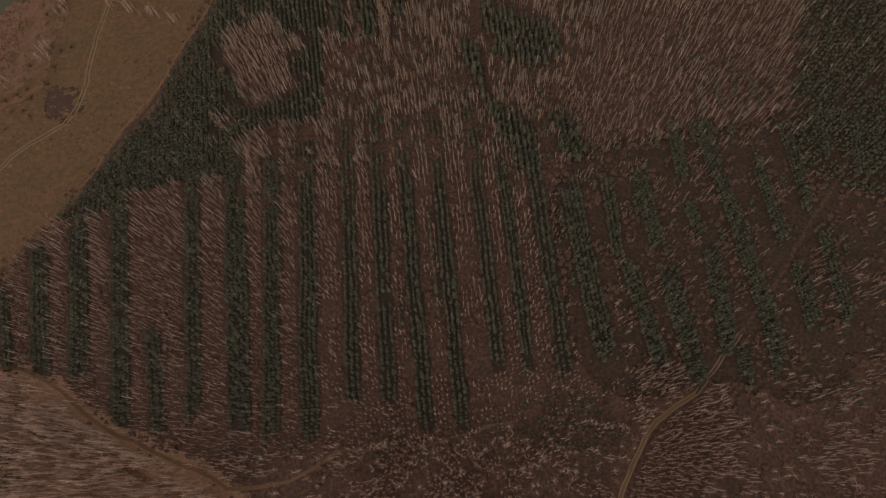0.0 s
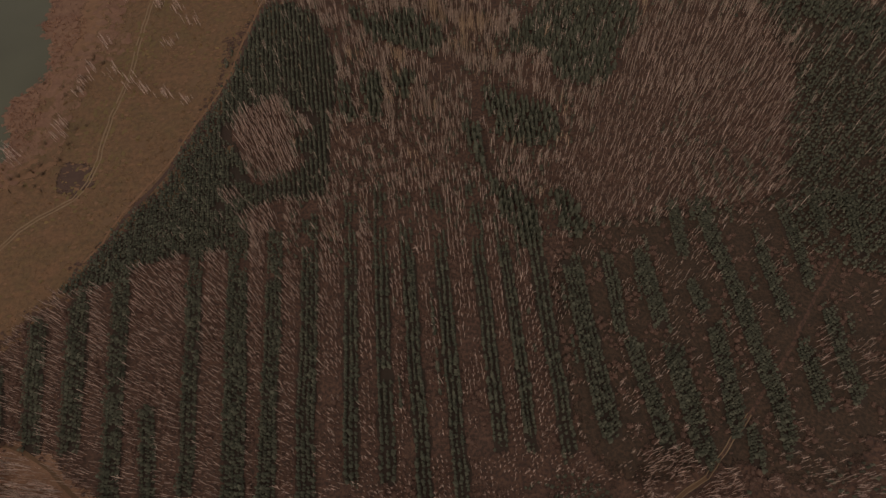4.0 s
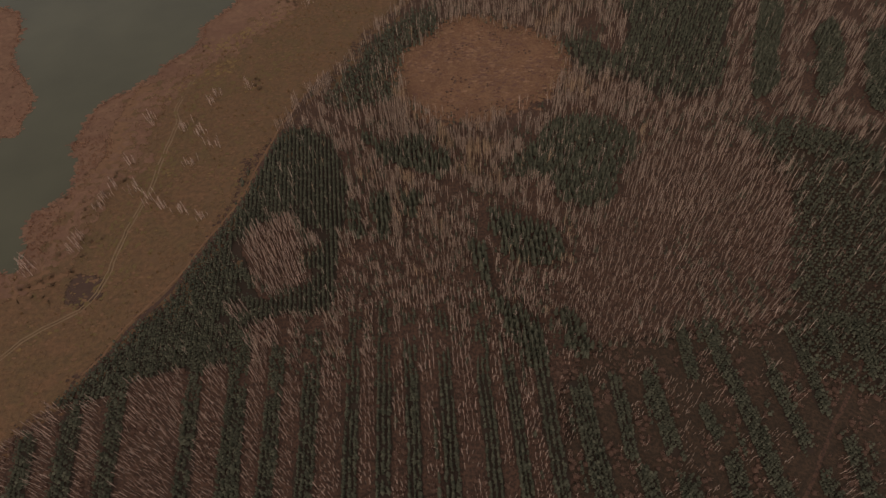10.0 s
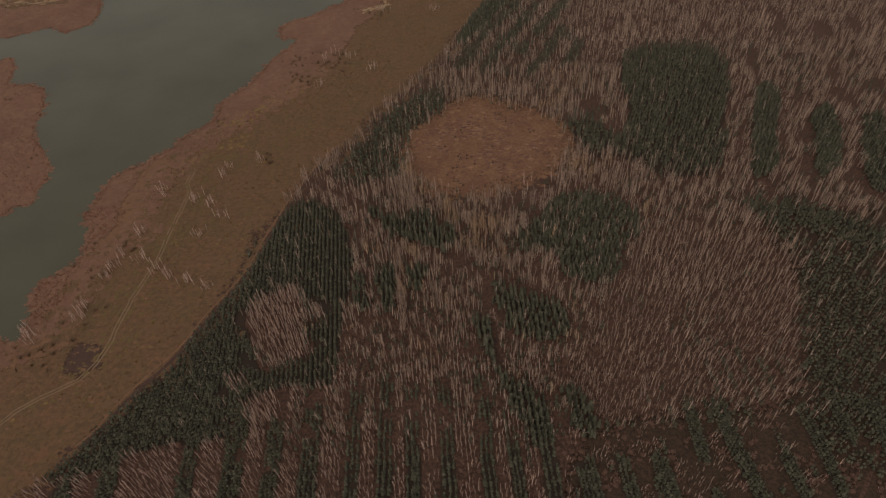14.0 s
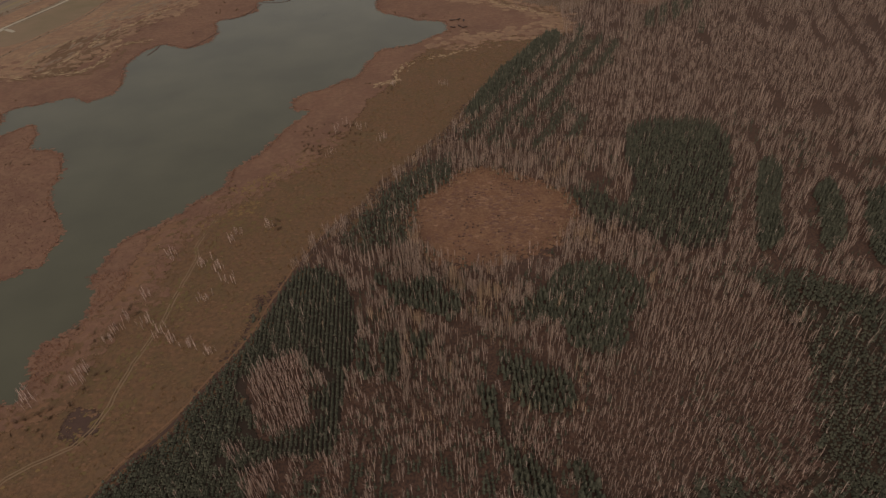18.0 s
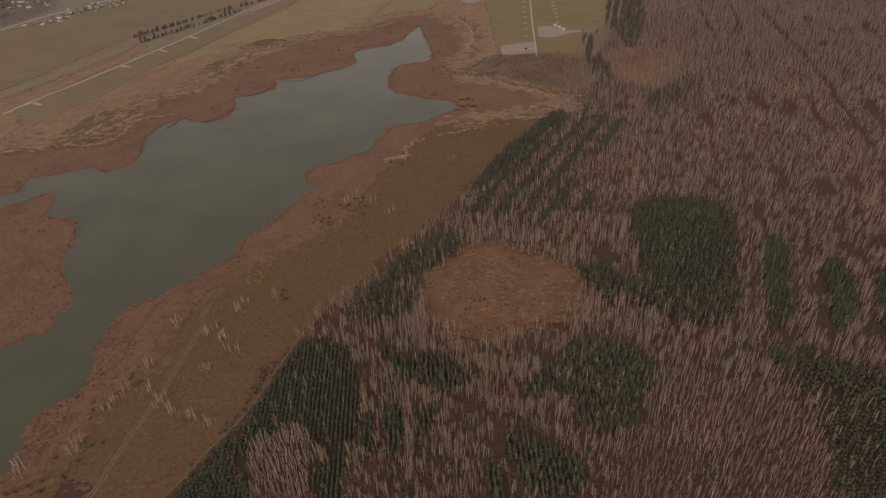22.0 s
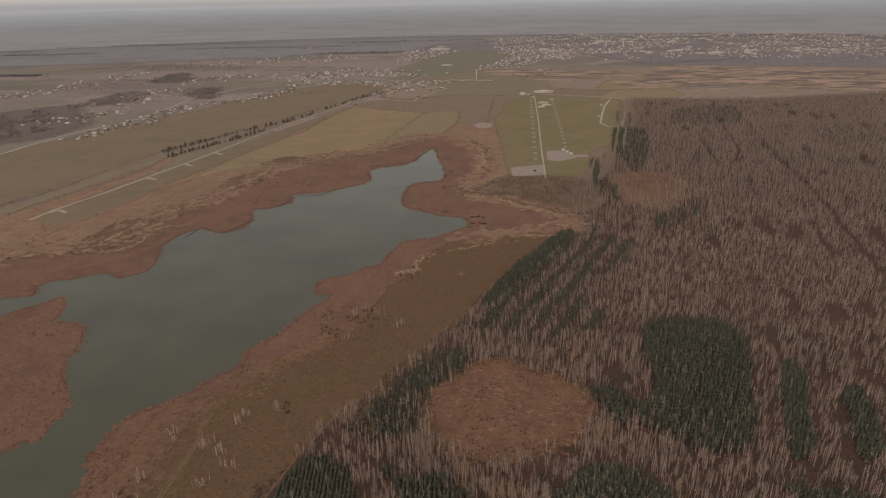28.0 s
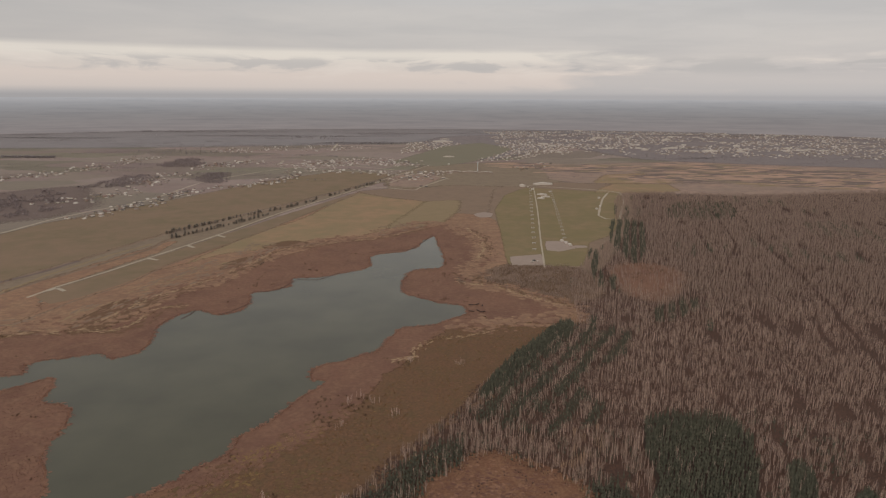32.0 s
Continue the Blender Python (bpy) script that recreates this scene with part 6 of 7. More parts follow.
sheet("rough_land", rust_strip, 0.13, MARSH, "rust-brown rough grass beside the road", "rough land", soft=12)
ribbon("scrub_strip", [(-574, 740), (-558, 857), (-531, 956), (-500, 1039)], 6.0, 0.2, STRAW_F, "pale dry-grass strip beside the field", "verge", step=12, wobble=3.0, seed=92)
ribbon("scrub_strip", [(-620, 770), (-604, 811), (-578, 859), (-560, 925)], 8.0, 0.19, DARK_HEATH, "dark dead-grass strip beside the field", "verge", step=12, wobble=3.0, seed=93)
for k, line in enumerate(([(-409, 645), (-407, 687), (-399, 724), (-376, 738), (-360, 717), (-367, 676), (-376, 644), (-391, 633)], [(-328, 897), (-307, 948), (-281, 962), (-283, 908), (-299, 881)], [(-297, 1023), (-270, 1059), (-230, 1046), (-261, 1021)])):
    sheet("marsh", dense(line, 5, 4, 94 + k), 0.186, BROWN_LITTER, "dark brown wet hollow in the marsh", "marsh", soft=14)
# Dark ribbons paint in the shadow at the bank's foot along the water.
for k, line in enumerate(([(-300, 671), (-296, 683), (-294, 701)], [(-258, 688), (-247, 706), (-236, 732)], [(-233, 773), (-215, 787), (-203, 826)], [(-203, 832), (-173, 830), (-149, 866)], [(-120, 985), (-85, 999), (-53, 1010), (-35, 1060), (-20, 1116)])):
    ribbon("bank", line, 1.8, 0.2, PEAT, "dark strip painted for the bank's shadow along the water", "bank", step=4, wobble=1.5, seed=97 + k)
sheet("reed_islet", dense([(-292, 646), (-281, 640), (-278, 628), (-284, 622), (-286, 634)], 3, 1.5, 98), 0.07, DARK_REED, "small dark reed islet in the shallow water", "reed islet", soft=2)
sheet("verge", dense([(-518, 752), (-495, 830), (-448, 960), (-404, 1107), (-341, 1308), (-258, 1547), (-215, 1640),
    (-250, 1500), (-337, 1150), (-384, 1003), (-416, 910), (-432, 812), (-459, 745), (-480, 722)], 20, 1.0, 41, bow=0.1), 0.14, GREEN, "green strip between road and ditch", "verge")
HEDGE = [(-500, 560), (-482, 626), (-475, 661), (-456, 737), (-428, 806), (-412, 910), (-380, 1003), (-333, 1159), (-246, 1517), (-205, 1640)]
ribbon("ditch", HEDGE, 3.0, 0.16, BROWN_F, "dark brown ditch along the green strip", "ditch", step=20, wobble=0.8)
hedge = np.array(dense(HEDGE, 1.6, 1.0, 42, closed=False))
hedge = hedge[patchy(hedge, 14.0, 0.3) > 0.3]
plant("hedge", hedge + rng.normal(0, 1.2, hedge.shape), BUSHES, rng.uniform(0.8, 2.0, len(hedge)), [SCRUB], "dark leafless hedge along a ditch", "hedge", 0.05, 1.2)
for line, k in (([(-638, 666), (-587, 854), (-559, 937), (-507, 1130), (-386, 1390), (-274, 1649), (-163, 1953), (-160, 1912),
    (-265, 1592), (-350, 1347), (-404, 1135), (-457, 947), (-504, 822), (-523, 752), (-563, 614)][:7], 1), ([(-585, 665), (-562, 790), (-535, 864), (-488, 994), (-484, 1075), (-421, 1257), (-331, 1493)], 2)):
    ribbon("scrub_strip", line, 9.0, 0.14, BROWN_F, "brown dead-grass strip beside the field", "verge", step=15, wobble=3.0, seed=80 + k)
    spots = np.repeat(np.array(dense(line, 2.0, 3.0, 70 + k, closed=False)), 2, 0)
    spots = spots + rng.normal(0, 3.0, spots.shape)
    spots = spots[patchy(spots, 45.0, 0.4 * k) > 0.35]
    plant("roadside_scrub", spots, BUSHES, rng.uniform(0.7, 1.7, len(spots)), [BROWN_TWIG], "brown leafless scrub strip beside the field", "scrub", 0.05, 2.2)
for line in ([(-513, 2889), (-540, 3150), (-567, 3408)], [(-608, 2322), (-625, 2444)]):
    ribbon("lane", line, 11.0, 0.2, ASPHALT, "pale straight lane over a brown rise", wobble=0.5, step=20)
for line in ([(-510, 786), (-493, 774)], [(-463, 943), (-442, 932)], [(-437, 1031), (-417, 1014)], [(-415, 1112), (-392, 1093)], [(-515, 775), (-511, 787)]):
    ribbon("road_stub", line, 5.0, 0.24, ASPHALT, "short pale side lane off the road", wobble=0.2, step=10)
ribbon("road_stub", [(726, 1517), (791, 1531), (899, 1608)], 7.0, 0.2, GRAVEL, "pale sandy lane behind the forest", wobble=1.0, step=15)


POPLARS = [poplar_shape(i, 60, 1.9) for i in range(6)]
DARK_LEAF = plain("dark_foliage", (0.24, 0.203, 0.168))


def dark_tree(shape):
    root = tagged(new("roadside_tree"), "dark dense tree in the roadside row", "tree", "trees along the road")
    v, t, m = shape
    for nm, sel, mt in (("trunk", m == 1, STEM), ("crown", m == 0, DARK_LEAF)):
        used = np.unique(t[sel])
        back_ = np.zeros(len(v), int)
        back_[used] = np.arange(len(used))
        part(nm, mesh_of(nm, v[used], back_[t[sel]], [mt]), root)
    return root


tree_rows = ([(-507, 1119), (-484, 1168), (-460, 1210), (-415, 1306), (-365, 1375), (-320, 1471), (-250, 1670), (-160, 1912)], [(-481, 1080), (-448, 1146), (-408, 1225), (-370, 1310)])
tree_models = [dark_tree(k) for k in POPLARS]
n_made = 0
for row, line in enumerate(tree_rows):
    for x, y in dense(line, 4.4 if row == 0 else 5.5, 0.5, 43, closed=False):
        if patchy(np.array([[x + row * 90, y]]), 26.0, 2.7)[0] < (0.2 if y < 1330 else 0.3) or random.random() < 0.1:
            continue
        h = 4.0 + 5.0 * random.random()
        m = pose(x + random.uniform(-3, 3), y + random.uniform(-3, 3), 0, 0, 0, random.uniform(0, 360))
        ob = tree_models[n_made] if n_made < len(tree_models) else copy_thing(tree_models[n_made % len(tree_models)], m)
        ob.matrix_basis = m @ Matrix.Diagonal((h * 1.05, h * 1.05, h * random.uniform(0.8, 1.15), 1))
        n_made += 1

CLUMPS = [poplar_shape(70 + i, 5, 2.7) for i in range(3)]

# ---- far woods ----
for line, k in (([(-978, 1695), (-997, 1817), (-977, 1985), (-890, 1902), (-850, 1768), (-901, 1693)], 1), ([(-1017, 2239), (-1041, 2497), (-893, 2368), (-861, 2201), (-974, 2186)], 2),
        ([(-750, 1861), (-799, 2085), (-682, 1952), (-624, 1799), (-710, 1800)], 3), ([(-1114, 1553), (-1068, 1617), (-1023, 1665), (-860, 1406), (-867, 1298), (-914, 1262)], 4)):
    edge = dense(line, 20, 6, 50 + k)
    a = np.array(edge)
    p = spread(a[:, 0].min(), a[:, 0].max(), a[:, 1].min(), a[:, 1].max(), 8.0)
    p = p[inside(edge, p + (patchy(p, 60.0, 0.2 * k)[:, None] - 0.5) * 60 + rng.normal(0, 8, p.shape)) & (patchy(p, 25.0, k) * 0.6 + patchy(p, 90.0, k) * 0.4 > (0.55 if k == 4 else 0.2))]
    plant("far_grove", p, CLUMPS, rng.uniform(3.5, 6.0, len(p)), [GROVE, GROVE], "dark leafless grove among the fields", "grove", 0.03, 2.6)


# ---- houses ----
def house(i):
    """A small gabled house: walls, roof with eaves, chimney."""
    r = random.Random(100 + i)
    w, d, h, rise = r.uniform(7, 9), r.uniform(9, 13), r.uniform(3.0, 4.2), r.uniform(2.2, 3.2)
    root = tagged(new("house"), ("low house with pale walls and a grey roof", "low house with buff walls and a rusty roof", "grey timber house with a pale metal roof", "cream house with a dark roof")[i % 4], "house", "village houses")
    v = [(x * w / 2, y * d / 2, z) for z in (0, h) for x, y in ((-1, -1), (1, -1), (1, 1), (-1, 1))] + [(0, -d / 2, h + rise), (0, d / 2, h + rise)]
    t = [(0, 1, 5), (0, 5, 4), (1, 2, 6), (1, 6, 5), (2, 3, 7), (2, 7, 6), (3, 0, 4), (3, 4, 7), (4, 5, 8), (6, 7, 9)]
    wall = part("wall", mesh_of("wall", v, t, [WALLS[i % 4]]), root)
    for nm, y_, z0_, z1_, wide_ in (("window", -d * 0.25, 1.0, 2.2, 1.2), ("window", d * 0.25, 1.0, 2.2, 1.2), ("door", 0.0, 0.1, 2.1, 1.0)):
        xo = w / 2 + 0.03
        q = [(x_, y_ + s_ * wide_ / 2, z_) for x_ in (xo, xo - 0.1) for s_, z_ in ((-1, z0_), (1, z0_), (1, z1_), (-1, z1_))]
        part(nm, mesh_of(nm, q, [(0, 1, 2), (0, 2, 3), (0, 4, 5), (0, 5, 1), (1, 5, 6), (1, 6, 2), (2, 6, 7), (2, 7, 3), (3, 7, 4), (3, 4, 0)], [DARK]), wall)
    e, o = 0.5, 0.12
    lo = h - e * rise / (w / 2) + 0.05
    pts = [(-w / 2 - e, -d / 2 - e, lo), (0, -d / 2 - e, h + rise + 0.05), (w / 2 + e, -d / 2 - e, lo)]
    prof = pts + [(x, y, z + o) for x, y, z in pts]
    v = prof + [(x, -y, z) for x, y, z in prof]
    t = []
    for a, b_ in ((0, 1), (1, 2), (2, 5), (5, 4), (4, 3), (3, 0)):
        t += [(a, b_, b_ + 6), (a, b_ + 6, a + 6)]
    t += [(0, 3, 4), (0, 4, 1), (1, 4, 5), (1, 5, 2), (6, 10, 9), (6, 7, 10), (7, 11, 10), (7, 8, 11)]
    roof = part("roof", mesh_of("roof", v, t, [ROOFS[i % 4]]), root)
    c, z0, z1 = 0.35, h + rise * 0.5, h + rise + 0.9
    v = [(1.0 + x * c, 1.5 + y * c, z) for z in (z0, z1) for x, y in ((-1, -1), (1, -1), (1, 1), (-1, 1))]
    t = [(0, 1, 5), (0, 5, 4), (1, 2, 6), (1, 6, 5), (2, 3, 7), (2, 7, 6), (3, 0, 4), (3, 4, 7), (4, 5, 6), (4, 6, 7)]
    part("chimney", mesh_of("chimney", v, t, [WALLS[1]]), roof)
    return root


models = [house(i) for i in range(8)]
placed = 0
hr = random.Random(5)
for line, count, wide in (([(-745, 1278), (-724, 1352), (-687, 1464), (-673, 1634)], 46, 26), ([(-912, 1461), (-847, 1488), (-841, 1644), (-875, 1861), (-865, 1988)], 40, 30), ([(-601, 1709), (-513, 1813), (-461, 1987)], 34, 30), ([(-823, 2196), (-800, 2336), (-737, 2368)], 26, 55), ([(-1390, 1823), (-1301, 1889), (-1271, 1950), (-1229, 2162), (-1204, 2531)], 40, 34), ([(-460, 2308), (-307, 2411), (-112, 2394)], 64, 70), ([(-143, 1911), (-83, 1933), (-23, 2072)], 14, 40), ([(241, 2287), (288, 2176), (374, 2352)], 16, 40), ([(-148, 1767), (-148, 1993), (-42, 2043), (-13, 1942), (-68, 1740)], 18, 30)):
    pts = np.array(dense(line, 6, 0, closed=False))
    for _ in range(count):
        k = hr.randrange(len(pts) - 1)
        d_ = pts[k + 1] - pts[k]
        turn = math.degrees(math.atan2(d_[1], d_[0])) + hr.choice((0, 90)) + hr.uniform(-8, 8)
        x, y = pts[k] + np.array([hr.gauss(0, 0.55), hr.gauss(0, 0.55)]) * wide
        m = pose(x, y, 0.1, 0, 0, turn)
        ob = models[placed] if placed < len(models) else copy_thing(models[placed % len(models)], m)
        f = hr.uniform(0.5, 0.85)
        ob.matrix_basis = m @ Matrix.Diagonal((f, f * hr.uniform(0.9, 1.3), f, 1))
        placed += 1

# the far town: many small roofs joined by tone
BOX_V = np.array([(x, y, z) for z in (0, 1) for x, y in ((-.5, -.5), (.5, -.5), (.5, .5), (-.5, .5))] + [(0, -.5, 1.6), (0, .5, 1.6)], float)
BOX_T = np.array([(0, 1, 5), (0, 5, 4), (1, 2, 6), (1, 6, 5), (2, 3, 7), (2, 7, 6), (3, 0, 4), (3, 4, 7), (4, 5, 8), (6, 7, 9), (5, 6, 9), (5, 9, 8), (7, 4, 8), (7, 8, 9)])
BOX_M = np.array([0] * 10 + [1] * 4)


def town(name, p, size, label):
    for k in range(4):
        q = p[k::4]
        h = rng.uniform(0.8, 1.3, len(q)) * size
        shape = (BOX_V * np.array([1.0, 1.4, 0.42]), BOX_T, BOX_M)
        plant(name, q, [shape], h, [WALLS[k], ROOFS[(k + 2) % 4]], label, "houses", 0.0)


p = spread(300, 3400, 2350, 4650, 25, 0.5)
edge_n = 2650 + 260 * patchy(np.c_[p[:, 0], p[:, 0] * 0], 500.0) - 0.12 * (p[:, 0] - 300)
p = p[(p[:, 1] > edge_n) & (patchy(p, 160.0, 6.0) * 0.6 + patchy(p, 50.0, 2.0) * 0.4 > 0.45) & (p[:, 0] > 0.04 * p[:, 1])]
WALLS, ROOFS = WALLS[:2] * 2, [plain("roof_white", (0.66, 0.595, 0.53)), plain("roof_silver", (0.44, 0.395, 0.355)), ROOFS[1], ROOFS[0]]
town("town_houses", p, 5.4, "pale and grey roofs of the far town")
p = spread(-180, 700, 2400, 3700, 25, 0.5)
p = p[near_line(p, [(-322, 2839), (-169, 3063), (-51, 3331)], 160) | near_line(p, [(159, 2635), (303, 2889), (490, 3193)], 190)]
p = p[~inside(GREEN_GAP, p)]
town("suburb_houses", p, 5.0, "pale and grey roofs at the town's edge")
p = spread(-1700, 200, 1200, 3400, 27, 0.5)
near_village = near_line(p, [(-935, 2901), (-698, 2994), (-491, 3034)], 150) | near_line(p, [(-745, 1278), (-724, 1352), (-687, 1464), (-673, 1634)], 45) | near_line(p, [(-912, 1461), (-847, 1488), (-841, 1644), (-875, 1861), (-865, 1988)], 60) | near_line(p, [(-1390, 1823), (-1301, 1889), (-1271, 1950), (-1229, 2162), (-1204, 2531)], 70) | near_line(p, [(-601, 1709), (-513, 1813), (-461, 1987)], 50) | near_line(p, [(-460, 2308), (-307, 2411), (-112, 2394)], 150) | near_line(p, [(-823, 2196), (-800, 2336), (-737, 2368)], 70)
p = p[near_village & (patchy(p, 60.0, 3.0) > 0.42) & ~inside(GREEN_GAP, p)]
yards = np.repeat(p, 3, 0)
yards = yards + rng.normal(0, 11, yards.shape)
yards = yards[~inside(GREEN_GAP, yards)]
plant("garden_trees", yards, CLUMPS, rng.uniform(1.2, 2.6, len(yards)), [DARK_COPSE, STEM], "leafless garden trees round the village houses", "trees", 0.0, 2.2)
town("hamlet_houses", p, 5.0, "scattered roofs of a far hamlet")
p = spread(-520, 60, 1880, 2560, 15, 0.5)
p = p[(near_line(p, [(-460, 2308), (-307, 2411), (-112, 2394)], 95) | near_line(p, [(-143, 1911), (-83, 1933), (-23, 2072)], 60) | near_line(p, [(-525, 2049), (-413, 2141), (-269, 2074), (-153, 2027), (-89, 2040)], 60)) & (patchy(p, 45.0, 7.1) > 0.35) & ~inside(GREEN_GAP, p) & ~near_line(p, ROAD, 12) & ~near_line(p, [(-525, 2049), (-413, 2141), (-269, 2074), (-153, 2027), (-89, 2040)], 6)]
town("village_roofs", p[::2], 5.4, "close-set roofs of the village by the road")
plant("village_trees", p[1::3] + rng.normal(0, 5, p[1::3].shape), CLUMPS, rng.uniform(2.0, 4.0, len(p[1::3])), [DARK_COPSE, DARK_COPSE], "dark leafless trees between the village houses", "trees", 0.0, 2.6)
br = random.Random(21)


def belts(name, count, box, longest, material, size, label):
    """Tree belts and copses: long thin rows lying mostly across the view."""
    spots = []
    for _ in range(count):
        c = np.array([br.uniform(box[0], box[1]), br.uniform(box[2], box[3])])
        a, n = math.radians(br.gauss(6, 13)), int(br.uniform(0.25, 1) * longest / 7)
        u = (np.arange(n) - n / 2) * 7.0
        q = c + np.stack([u * math.cos(a), u * math.sin(a) + 12 * np.sin(u / 90 + c[0])], 1)
        spots.append(q[patchy(q, 60.0, 2.2) > 0.25])
    q = np.concatenate(spots)
    q = q + rng.normal(0, size * 0.8, q.shape)
    q = q[~inside(GREEN_GAP, q) & (np.abs(q[:, 0]) < 0.75 * q[:, 1] + 150)]
    plant(name, q, CLUMPS, rng.uniform(0.6, 1.1, len(q)) * size, [material, material], label, "trees", 0.0, 2.2)


belts("tree_belts", 40, (-1700, -420, 1850, 2700), 360, GROVE, 4.2, "dark leafless tree belts between the fields")
belts("tree_belts", 34, (-2600, 100, 2600, 4700), 620, HAZY_COPSE, 6.5, "leafless tree belts in the far country, haze mixed into their colour")
belts("tree_belts", 34, (300, 3300, 2500, 4700), 520, HAZY_COPSE, 6.5, "tree belts among the town's outskirts, haze mixed into their colour")
for k, (cx, cy, sx, sy, m) in enumerate([(-2250, 3660, 330, 28, HAZY_RIM), (-1690, 2525, 130, 26, HAZY_COPSE), (-1000, 3900, 560, 90, HAZY_COPSE), (-150, 4250, 520, 80, HAZY_COPSE),
        (1000, 4520, 800, 90, HAZY_COPSE), (2200, 4150, 700, 80, HAZY_COPSE), (-1700, 4350, 650, 90, HAZY_COPSE), (-420, 3350, 260, 70, HAZY_COPSE)]):
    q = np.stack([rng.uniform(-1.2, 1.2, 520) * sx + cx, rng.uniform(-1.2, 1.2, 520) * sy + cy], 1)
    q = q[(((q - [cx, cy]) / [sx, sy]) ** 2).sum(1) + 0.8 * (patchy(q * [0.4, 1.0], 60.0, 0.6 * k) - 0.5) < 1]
    plant("far_forest", q, CLUMPS, rng.uniform(4.5, 7.5, len(q)), [m, m], "leafless forest at the edge of the plain, paled by painted haze", "forest", 0.0, 3.0)
turn_ = rng.uniform(math.radians(28), math.radians(152), 700)
reach = rng.uniform(3900, 4855, 700)
p = np.stack([np.cos(turn_) * reach, np.sin(turn_) * reach], 1)
p = p[patchy(p, 500.0, 0.8) * 0.5 + patchy(p, 120.0, 0.2) * 0.5 > 0.42]
plant("rim_woods", p, CLUMPS, rng.uniform(2.5, 5, len(p)), [HAZY_RIM, HAZY_RIM], "woods at the edge of sight, greyed by painted haze", "woods", 0.0, 4.0)
p = spread(40, 240, 720, 920, 3.6)
p = p[(inside(dense([(51, 823), (103, 904), (209, 900), (159, 735), (88, 796)], 12, 3, 14), p + rng.normal(0, 4, p.shape))) & (patchy(p, 14.0, 3.9) > 0.3)]
plant("alder_scrub", p, FAR_BIRCHES, rng.uniform(3.0, 6.0, len(p)), [FAR_BARK, DARK_TWIG], "bare grey-brown alder scrub at the lake head", "scrub", 0.04, 2.2)
p = spread(350, 2600, 1830, 2700, 15)
p = p[patchy(p * np.array([0.22, 1.0]), 26.0, 2.4) * 0.7 + patchy(p * np.array([0.3, 1.0]), 8.0, 1.4) * 0.3 > 0.63]
plant("heath_scrub", p, CLUMPS, rng.uniform(1.5, 2.8, len(p)), [GROVE, STEM], "dark strips of scrub on the heath", "scrub", 0.0, 3.0)
p = spread(320, 3400, 2350, 4650, 36, 0.5)
p = p[inside(dense([(154, 2541), (456, 3059), (642, 3324), (851, 2593), (1134, 2451), (1620, 2303), (1987, 2176), (3494, 3886),
    (1947, 4261), (829, 4309), (63, 3950), (-67, 3411)], 60), p) & (patchy(p, 70.0, 5.2) > 0.4) & ~inside(GREEN_GAP, p)]
plant("town_trees", p, CLUMPS, rng.uniform(3.0, 5.5, len(p)), [HAZY_TREE, STEM], "leafless trees among the town's houses, paled by painted haze", "trees", 0.0, 2.4)

# larger pale halls
hall_v = BOX_V * np.array([1.0, 1.0, 0.75])
for k, (x, y) in enumerate([(291, 1797), (227, 1760), (0, 3472), (25, 2624), (10, 3706), (1008, 4708), (1841, 4563), (1536, 3595), (2394, 4188),
    (1484, 4022)]):
    root = tagged(new("hall"), "long pale industrial hall with a shallow roof", "hall", "halls")
    sx, sy, sz = (54 - 38 * k, 11, 5.5) if k < 2 else (110, 18, 9) if k == 2 else (46 + 10 * (k % 3), 14, 5)
    v = hall_v * np.array([sx, sy, sz])
    part("wall", mesh_of("wall", v, BOX_T[:10], [WALLS[0]]), root)
    part("roof", mesh_of("roof", v[4:], BOX_T[10:] - 4, [ROOFS[0] if k < 3 else ROOFS[2]]), root)
    root.matrix_basis = pose(x, y, 0.1, 0, 0, 0 if k < 3 else 4 * k - 12)
tr = random.Random(12)
for k in range(46):
    y = tr.uniform(2750, 4300)
    x = tr.uniform(0.12, 0.62) * y + tr.gauss(0, 60)
    root = tagged(new("hall"), "long white flat-roofed block in the far town", "hall", "long blocks in the far town")
    v = hall_v * np.array([tr.uniform(22, 55), tr.uniform(9, 13), tr.uniform(5, 9)])
    part("wall", mesh_of("wall", v, BOX_T[:10], [WALLS[0]]), root)
    part("roof", mesh_of("roof", v[4:], BOX_T[10:] - 4, [ROOFS[k % 2]]), root)
    root.matrix_basis = pose(x, y, 0.15, 0, 0, tr.uniform(-12, 12) - 12)
for k, (x, y) in enumerate([(36, 2090), (90, 2072), (142, 2068)]):
    root = tagged(new("shed"), "long low farm shed with a grey roof", "shed", "farm sheds")
    v = hall_v * np.array([50, 9, 4.5])
    part("wall", mesh_of("wall", v, BOX_T[:10], [WALLS[1]]), root)
    part("roof", mesh_of("roof", v[4:], BOX_T[10:] - 4, [ROOFS[0]]), root)
    root.matrix_basis = pose(x, y + 12 * (k % 2), 0.1, 0, 0, -2)


# ---- antenna field: rows of approach-light frames, masts, huts, vehicles ----
def box(bm, x, y, z, sx, sy, sz):
    m = Matrix.Translation((x, y, z)) @ Matrix.Diagonal((sx, sy, sz, 1))
    bmesh.ops.create_cube(bm, size=1, matrix=m)


def boxes(name, parent, material, *list_of):
    bm = bmesh.new()
    for q in list_of:
        box(bm, *q)
    me = bpy.data.meshes.new(name)
    bm.to_mesh(me)
    bm.free()
    me.materials.append(material)
    return part(name, me, parent)


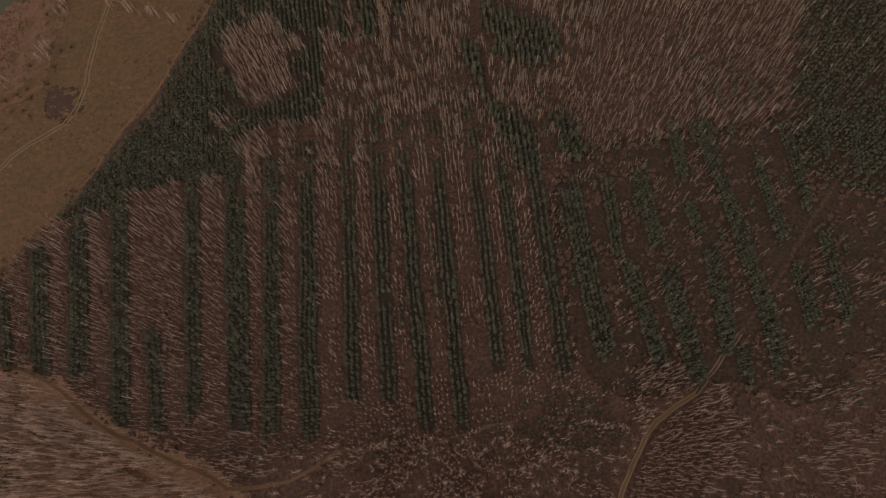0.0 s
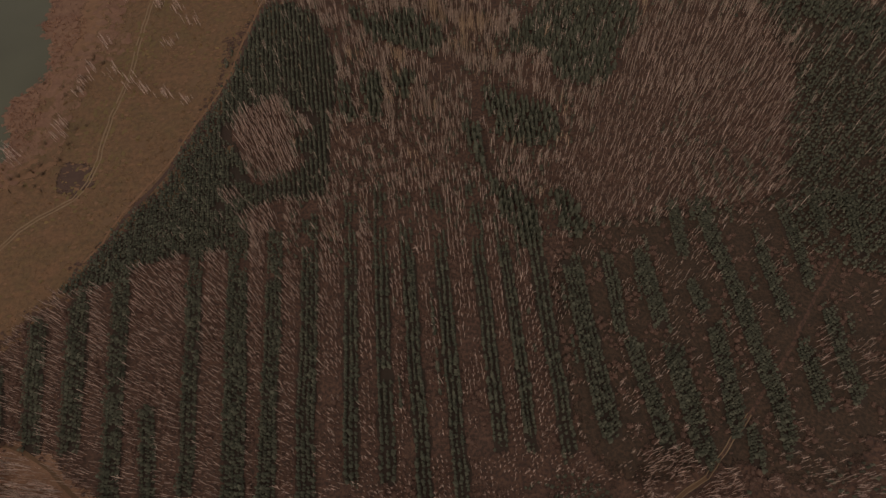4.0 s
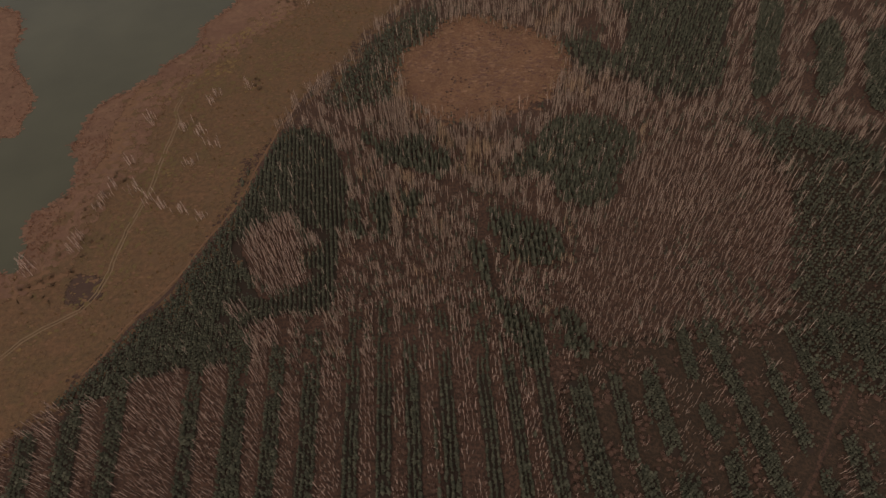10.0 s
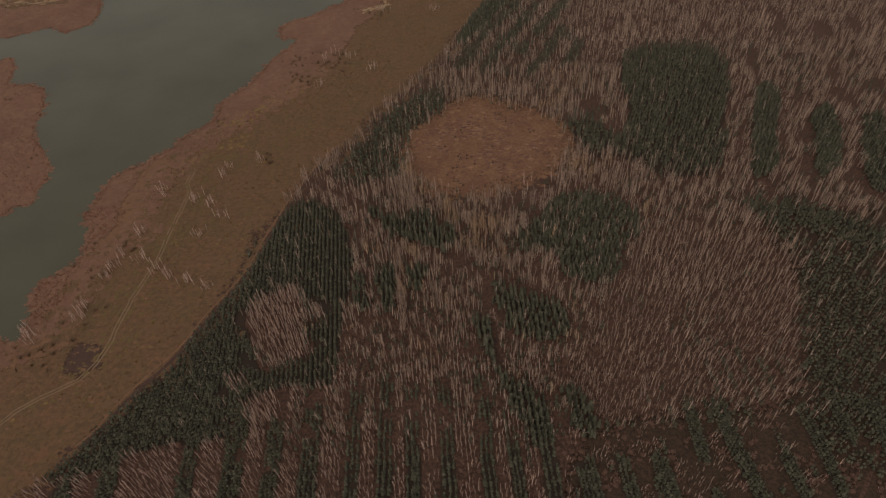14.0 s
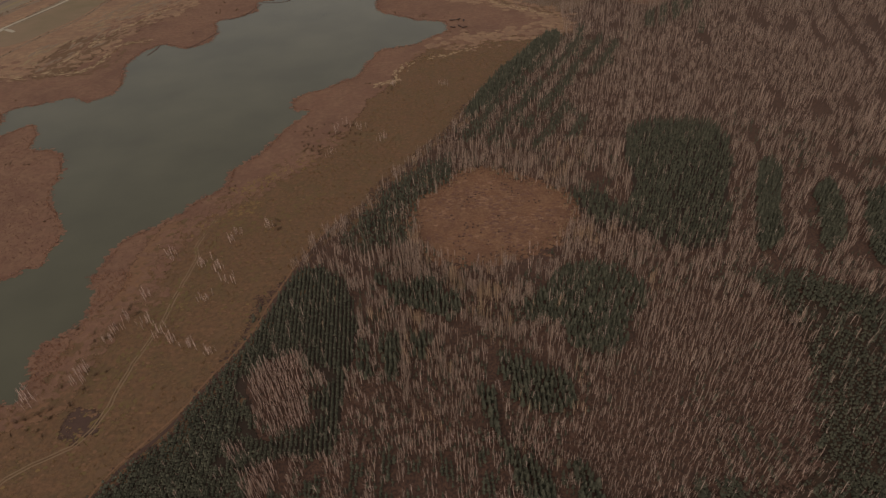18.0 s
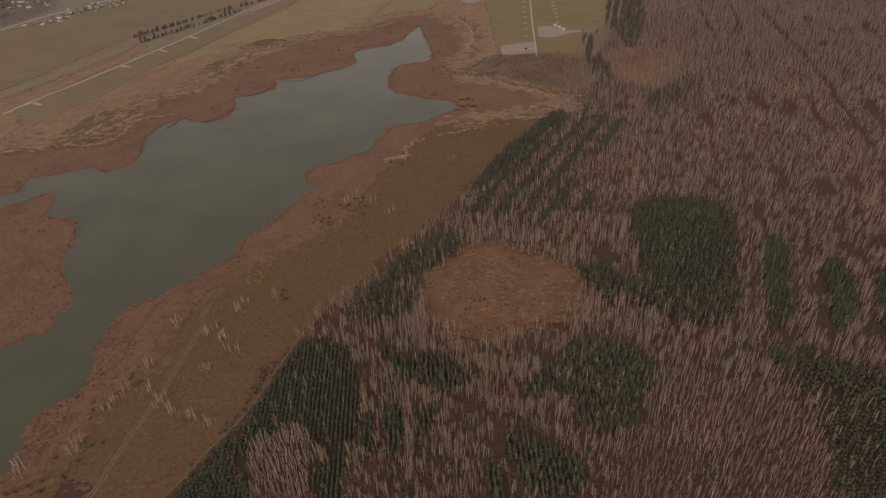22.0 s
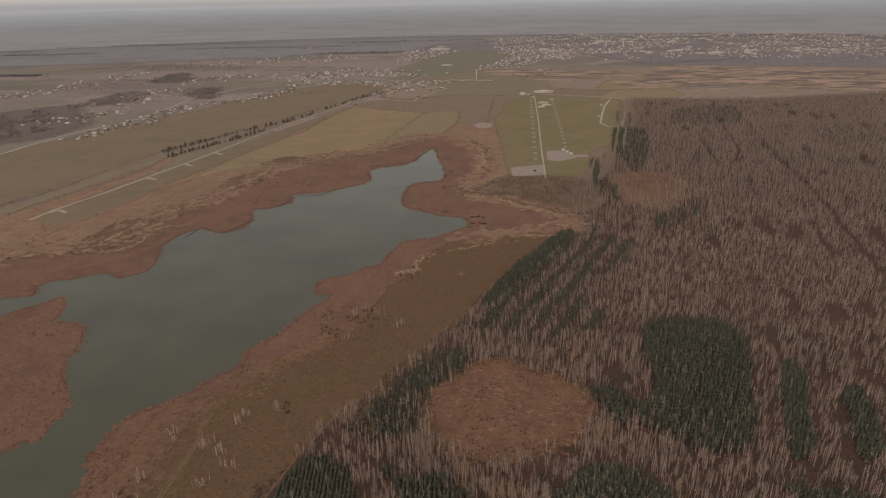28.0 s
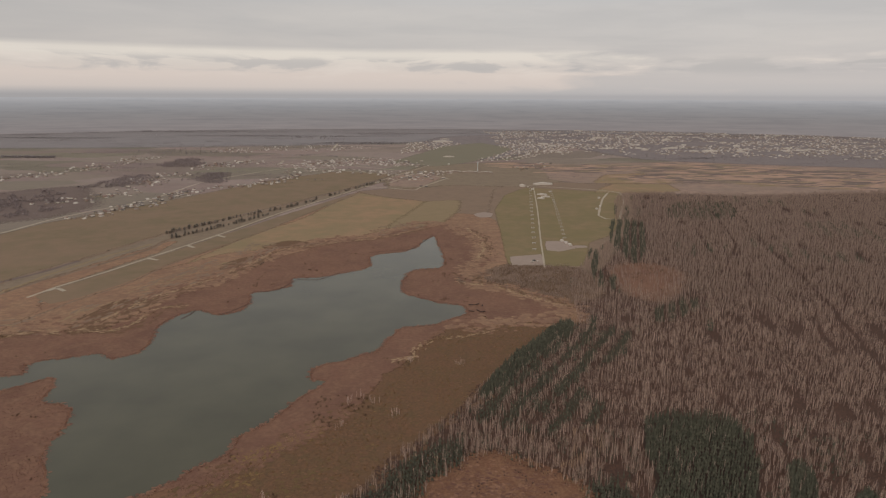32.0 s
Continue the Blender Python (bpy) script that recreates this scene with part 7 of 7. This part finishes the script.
def light_frame():
    root = tagged(new("light_frame"), "pale steel light frame on two posts in the grass", "light frame", "light frames in rows")
    boxes("post", root, STEEL, (-2.4, 0, 1.1, 0.35, 0.35, 2.2))
    boxes("post", root, STEEL, (2.4, 0, 1.1, 0.35, 0.35, 2.2))
    boxes("crossbar", root, STEEL, (0, 0, 2.35, 6.4, 0.8, 0.3))
    boxes("base", root, GRAVEL, (0, 0, 0.12, 7.0, 2.6, 0.2))
    return root


frame_model = None
for (a, b_), count in (([(242, 1709), (154, 1009)], 17), ([(286, 1616), (217, 1064)], 18)):
    for i in range(count):
        u = i / (count - 1)
        m = pose(a[0] + (b_[0] - a[0]) * u, a[1] + (b_[1] - a[1]) * u, 0.1, 0, 0, 5)
        if frame_model is None:
            frame_model = light_frame()
            frame_model.matrix_basis = m
        else:
            copy_thing(frame_model, m)
for k, (x, y) in enumerate([(259, 1605), (262, 1568), (246, 1541)]):
    root = tagged(new("shed"), "long low white shed at the antenna field", "shed", "white sheds")
    v = hall_v * np.array([26 - 4 * k, 5, 3.2])
    part("wall", mesh_of("wall", v, BOX_T[:10], [WALLS[0]]), root)
    part("roof", mesh_of("roof", v[4:], BOX_T[10:] - 4, [ROOFS[0]]), root)
    root.matrix_basis = pose(x, y, 0.1, 0, 0, -6)
x, y = 119, 2129
tower = tagged(new("tower"), "tall pale lattice tower beyond the farm sheds", "tower")
boxes("shaft", tower, STEEL, (0, 0, 14, 3.2, 3.2, 28))
boxes("head", tower, STEEL, (0, 0, 29.5, 5, 5, 3))
tower.matrix_basis = pose(x, y, 0.1)


def hut(sx, sy, sz):
    root = tagged(new("hut"), "small pale equipment hut with a flat roof", "hut", "equipment huts")
    boxes("wall", root, WALLS[0], (0, 0, sz / 2, sx, sy, sz))
    boxes("roof", root, ROOFS[0], (0, 0, sz + 0.1, sx + 0.6, sy + 0.6, 0.2))
    boxes("door", root, DARK, (0, -sy / 2 - 0.03, 1.0, 0.9, 0.06, 2.0))
    return root


for k, (x, y) in enumerate([(240, 1742), (247, 1698), (289, 1655), (351, 1395), (368, 1432), (395, 1554), (216, 1055), (212, 1073),
    (220, 1043)]):
    ob = hut(4 + 2 * (k % 3), 3.5 + (k % 2), 2.6)
    ob.matrix_basis = pose(x, y, 0.2, 0, 0, 13 * k)
for k, (x, y) in enumerate([(143, 936), (148, 932), (139, 929)]):
    car = tagged(new("van"), "dark parked van on the gravel apron" if k == 0 else "pale parked van on the gravel apron", "van", "vans on the apron")
    boxes("body", car, DARK if k == 0 else WALLS[0], (0, 0, 1.0, 4.6, 1.9, 1.1), (-0.5, 0, 1.85, 3.3, 1.8, 0.7))
    for wx in (-1.4, 1.4):
        for wy in (-0.85, 0.85):
            boxes("wheel", car, DARK, (wx, wy, 0.33, 0.66, 0.25, 0.66))
    car.matrix_basis = pose(x, y, 0.17, 0, 0, 20 + 60 * k)
# Hull shapes added to stand for dark clumps at the lake head.
for k, (x, y) in enumerate([(36, 725), (43, 727), (49, 722), (43, 704), (35, 702), (48, 700)]):
    boat = tagged(new("boat"), "dark boat-shaped hull standing for dark clumps among the reeds", "boat", "boats at the lake head")
    n = 9
    v, t = [], []
    for i in range(n):
        u = i / (n - 1) * 2 - 1
        w = 0.75 * (1 - abs(u) ** 2.6)
        v += [(u * 2.6, -w, 0.7 + 0.2 * u * u), (u * 2.6, -w * 0.6, 0.1), (u * 2.6, w * 0.6, 0.1), (u * 2.6, w, 0.7 + 0.2 * u * u)]
    for i in range(n - 1):
        for j in range(3):
            a = i * 4 + j
            t += [(a, a + 4, a + 5), (a, a + 5, a + 1)]
    part("hull", mesh_of("hull", v, t, [DARK_TWIG]), boat)
    boxes("bench", boat, STEM, (0, 0, 0.5, 0.3, 1.2, 0.05))
    boat.matrix_basis = pose(x, y, 0.1, 0, 0, 40 * k) @ Matrix.Diagonal((1.3, 1.3, 1.3, 1))
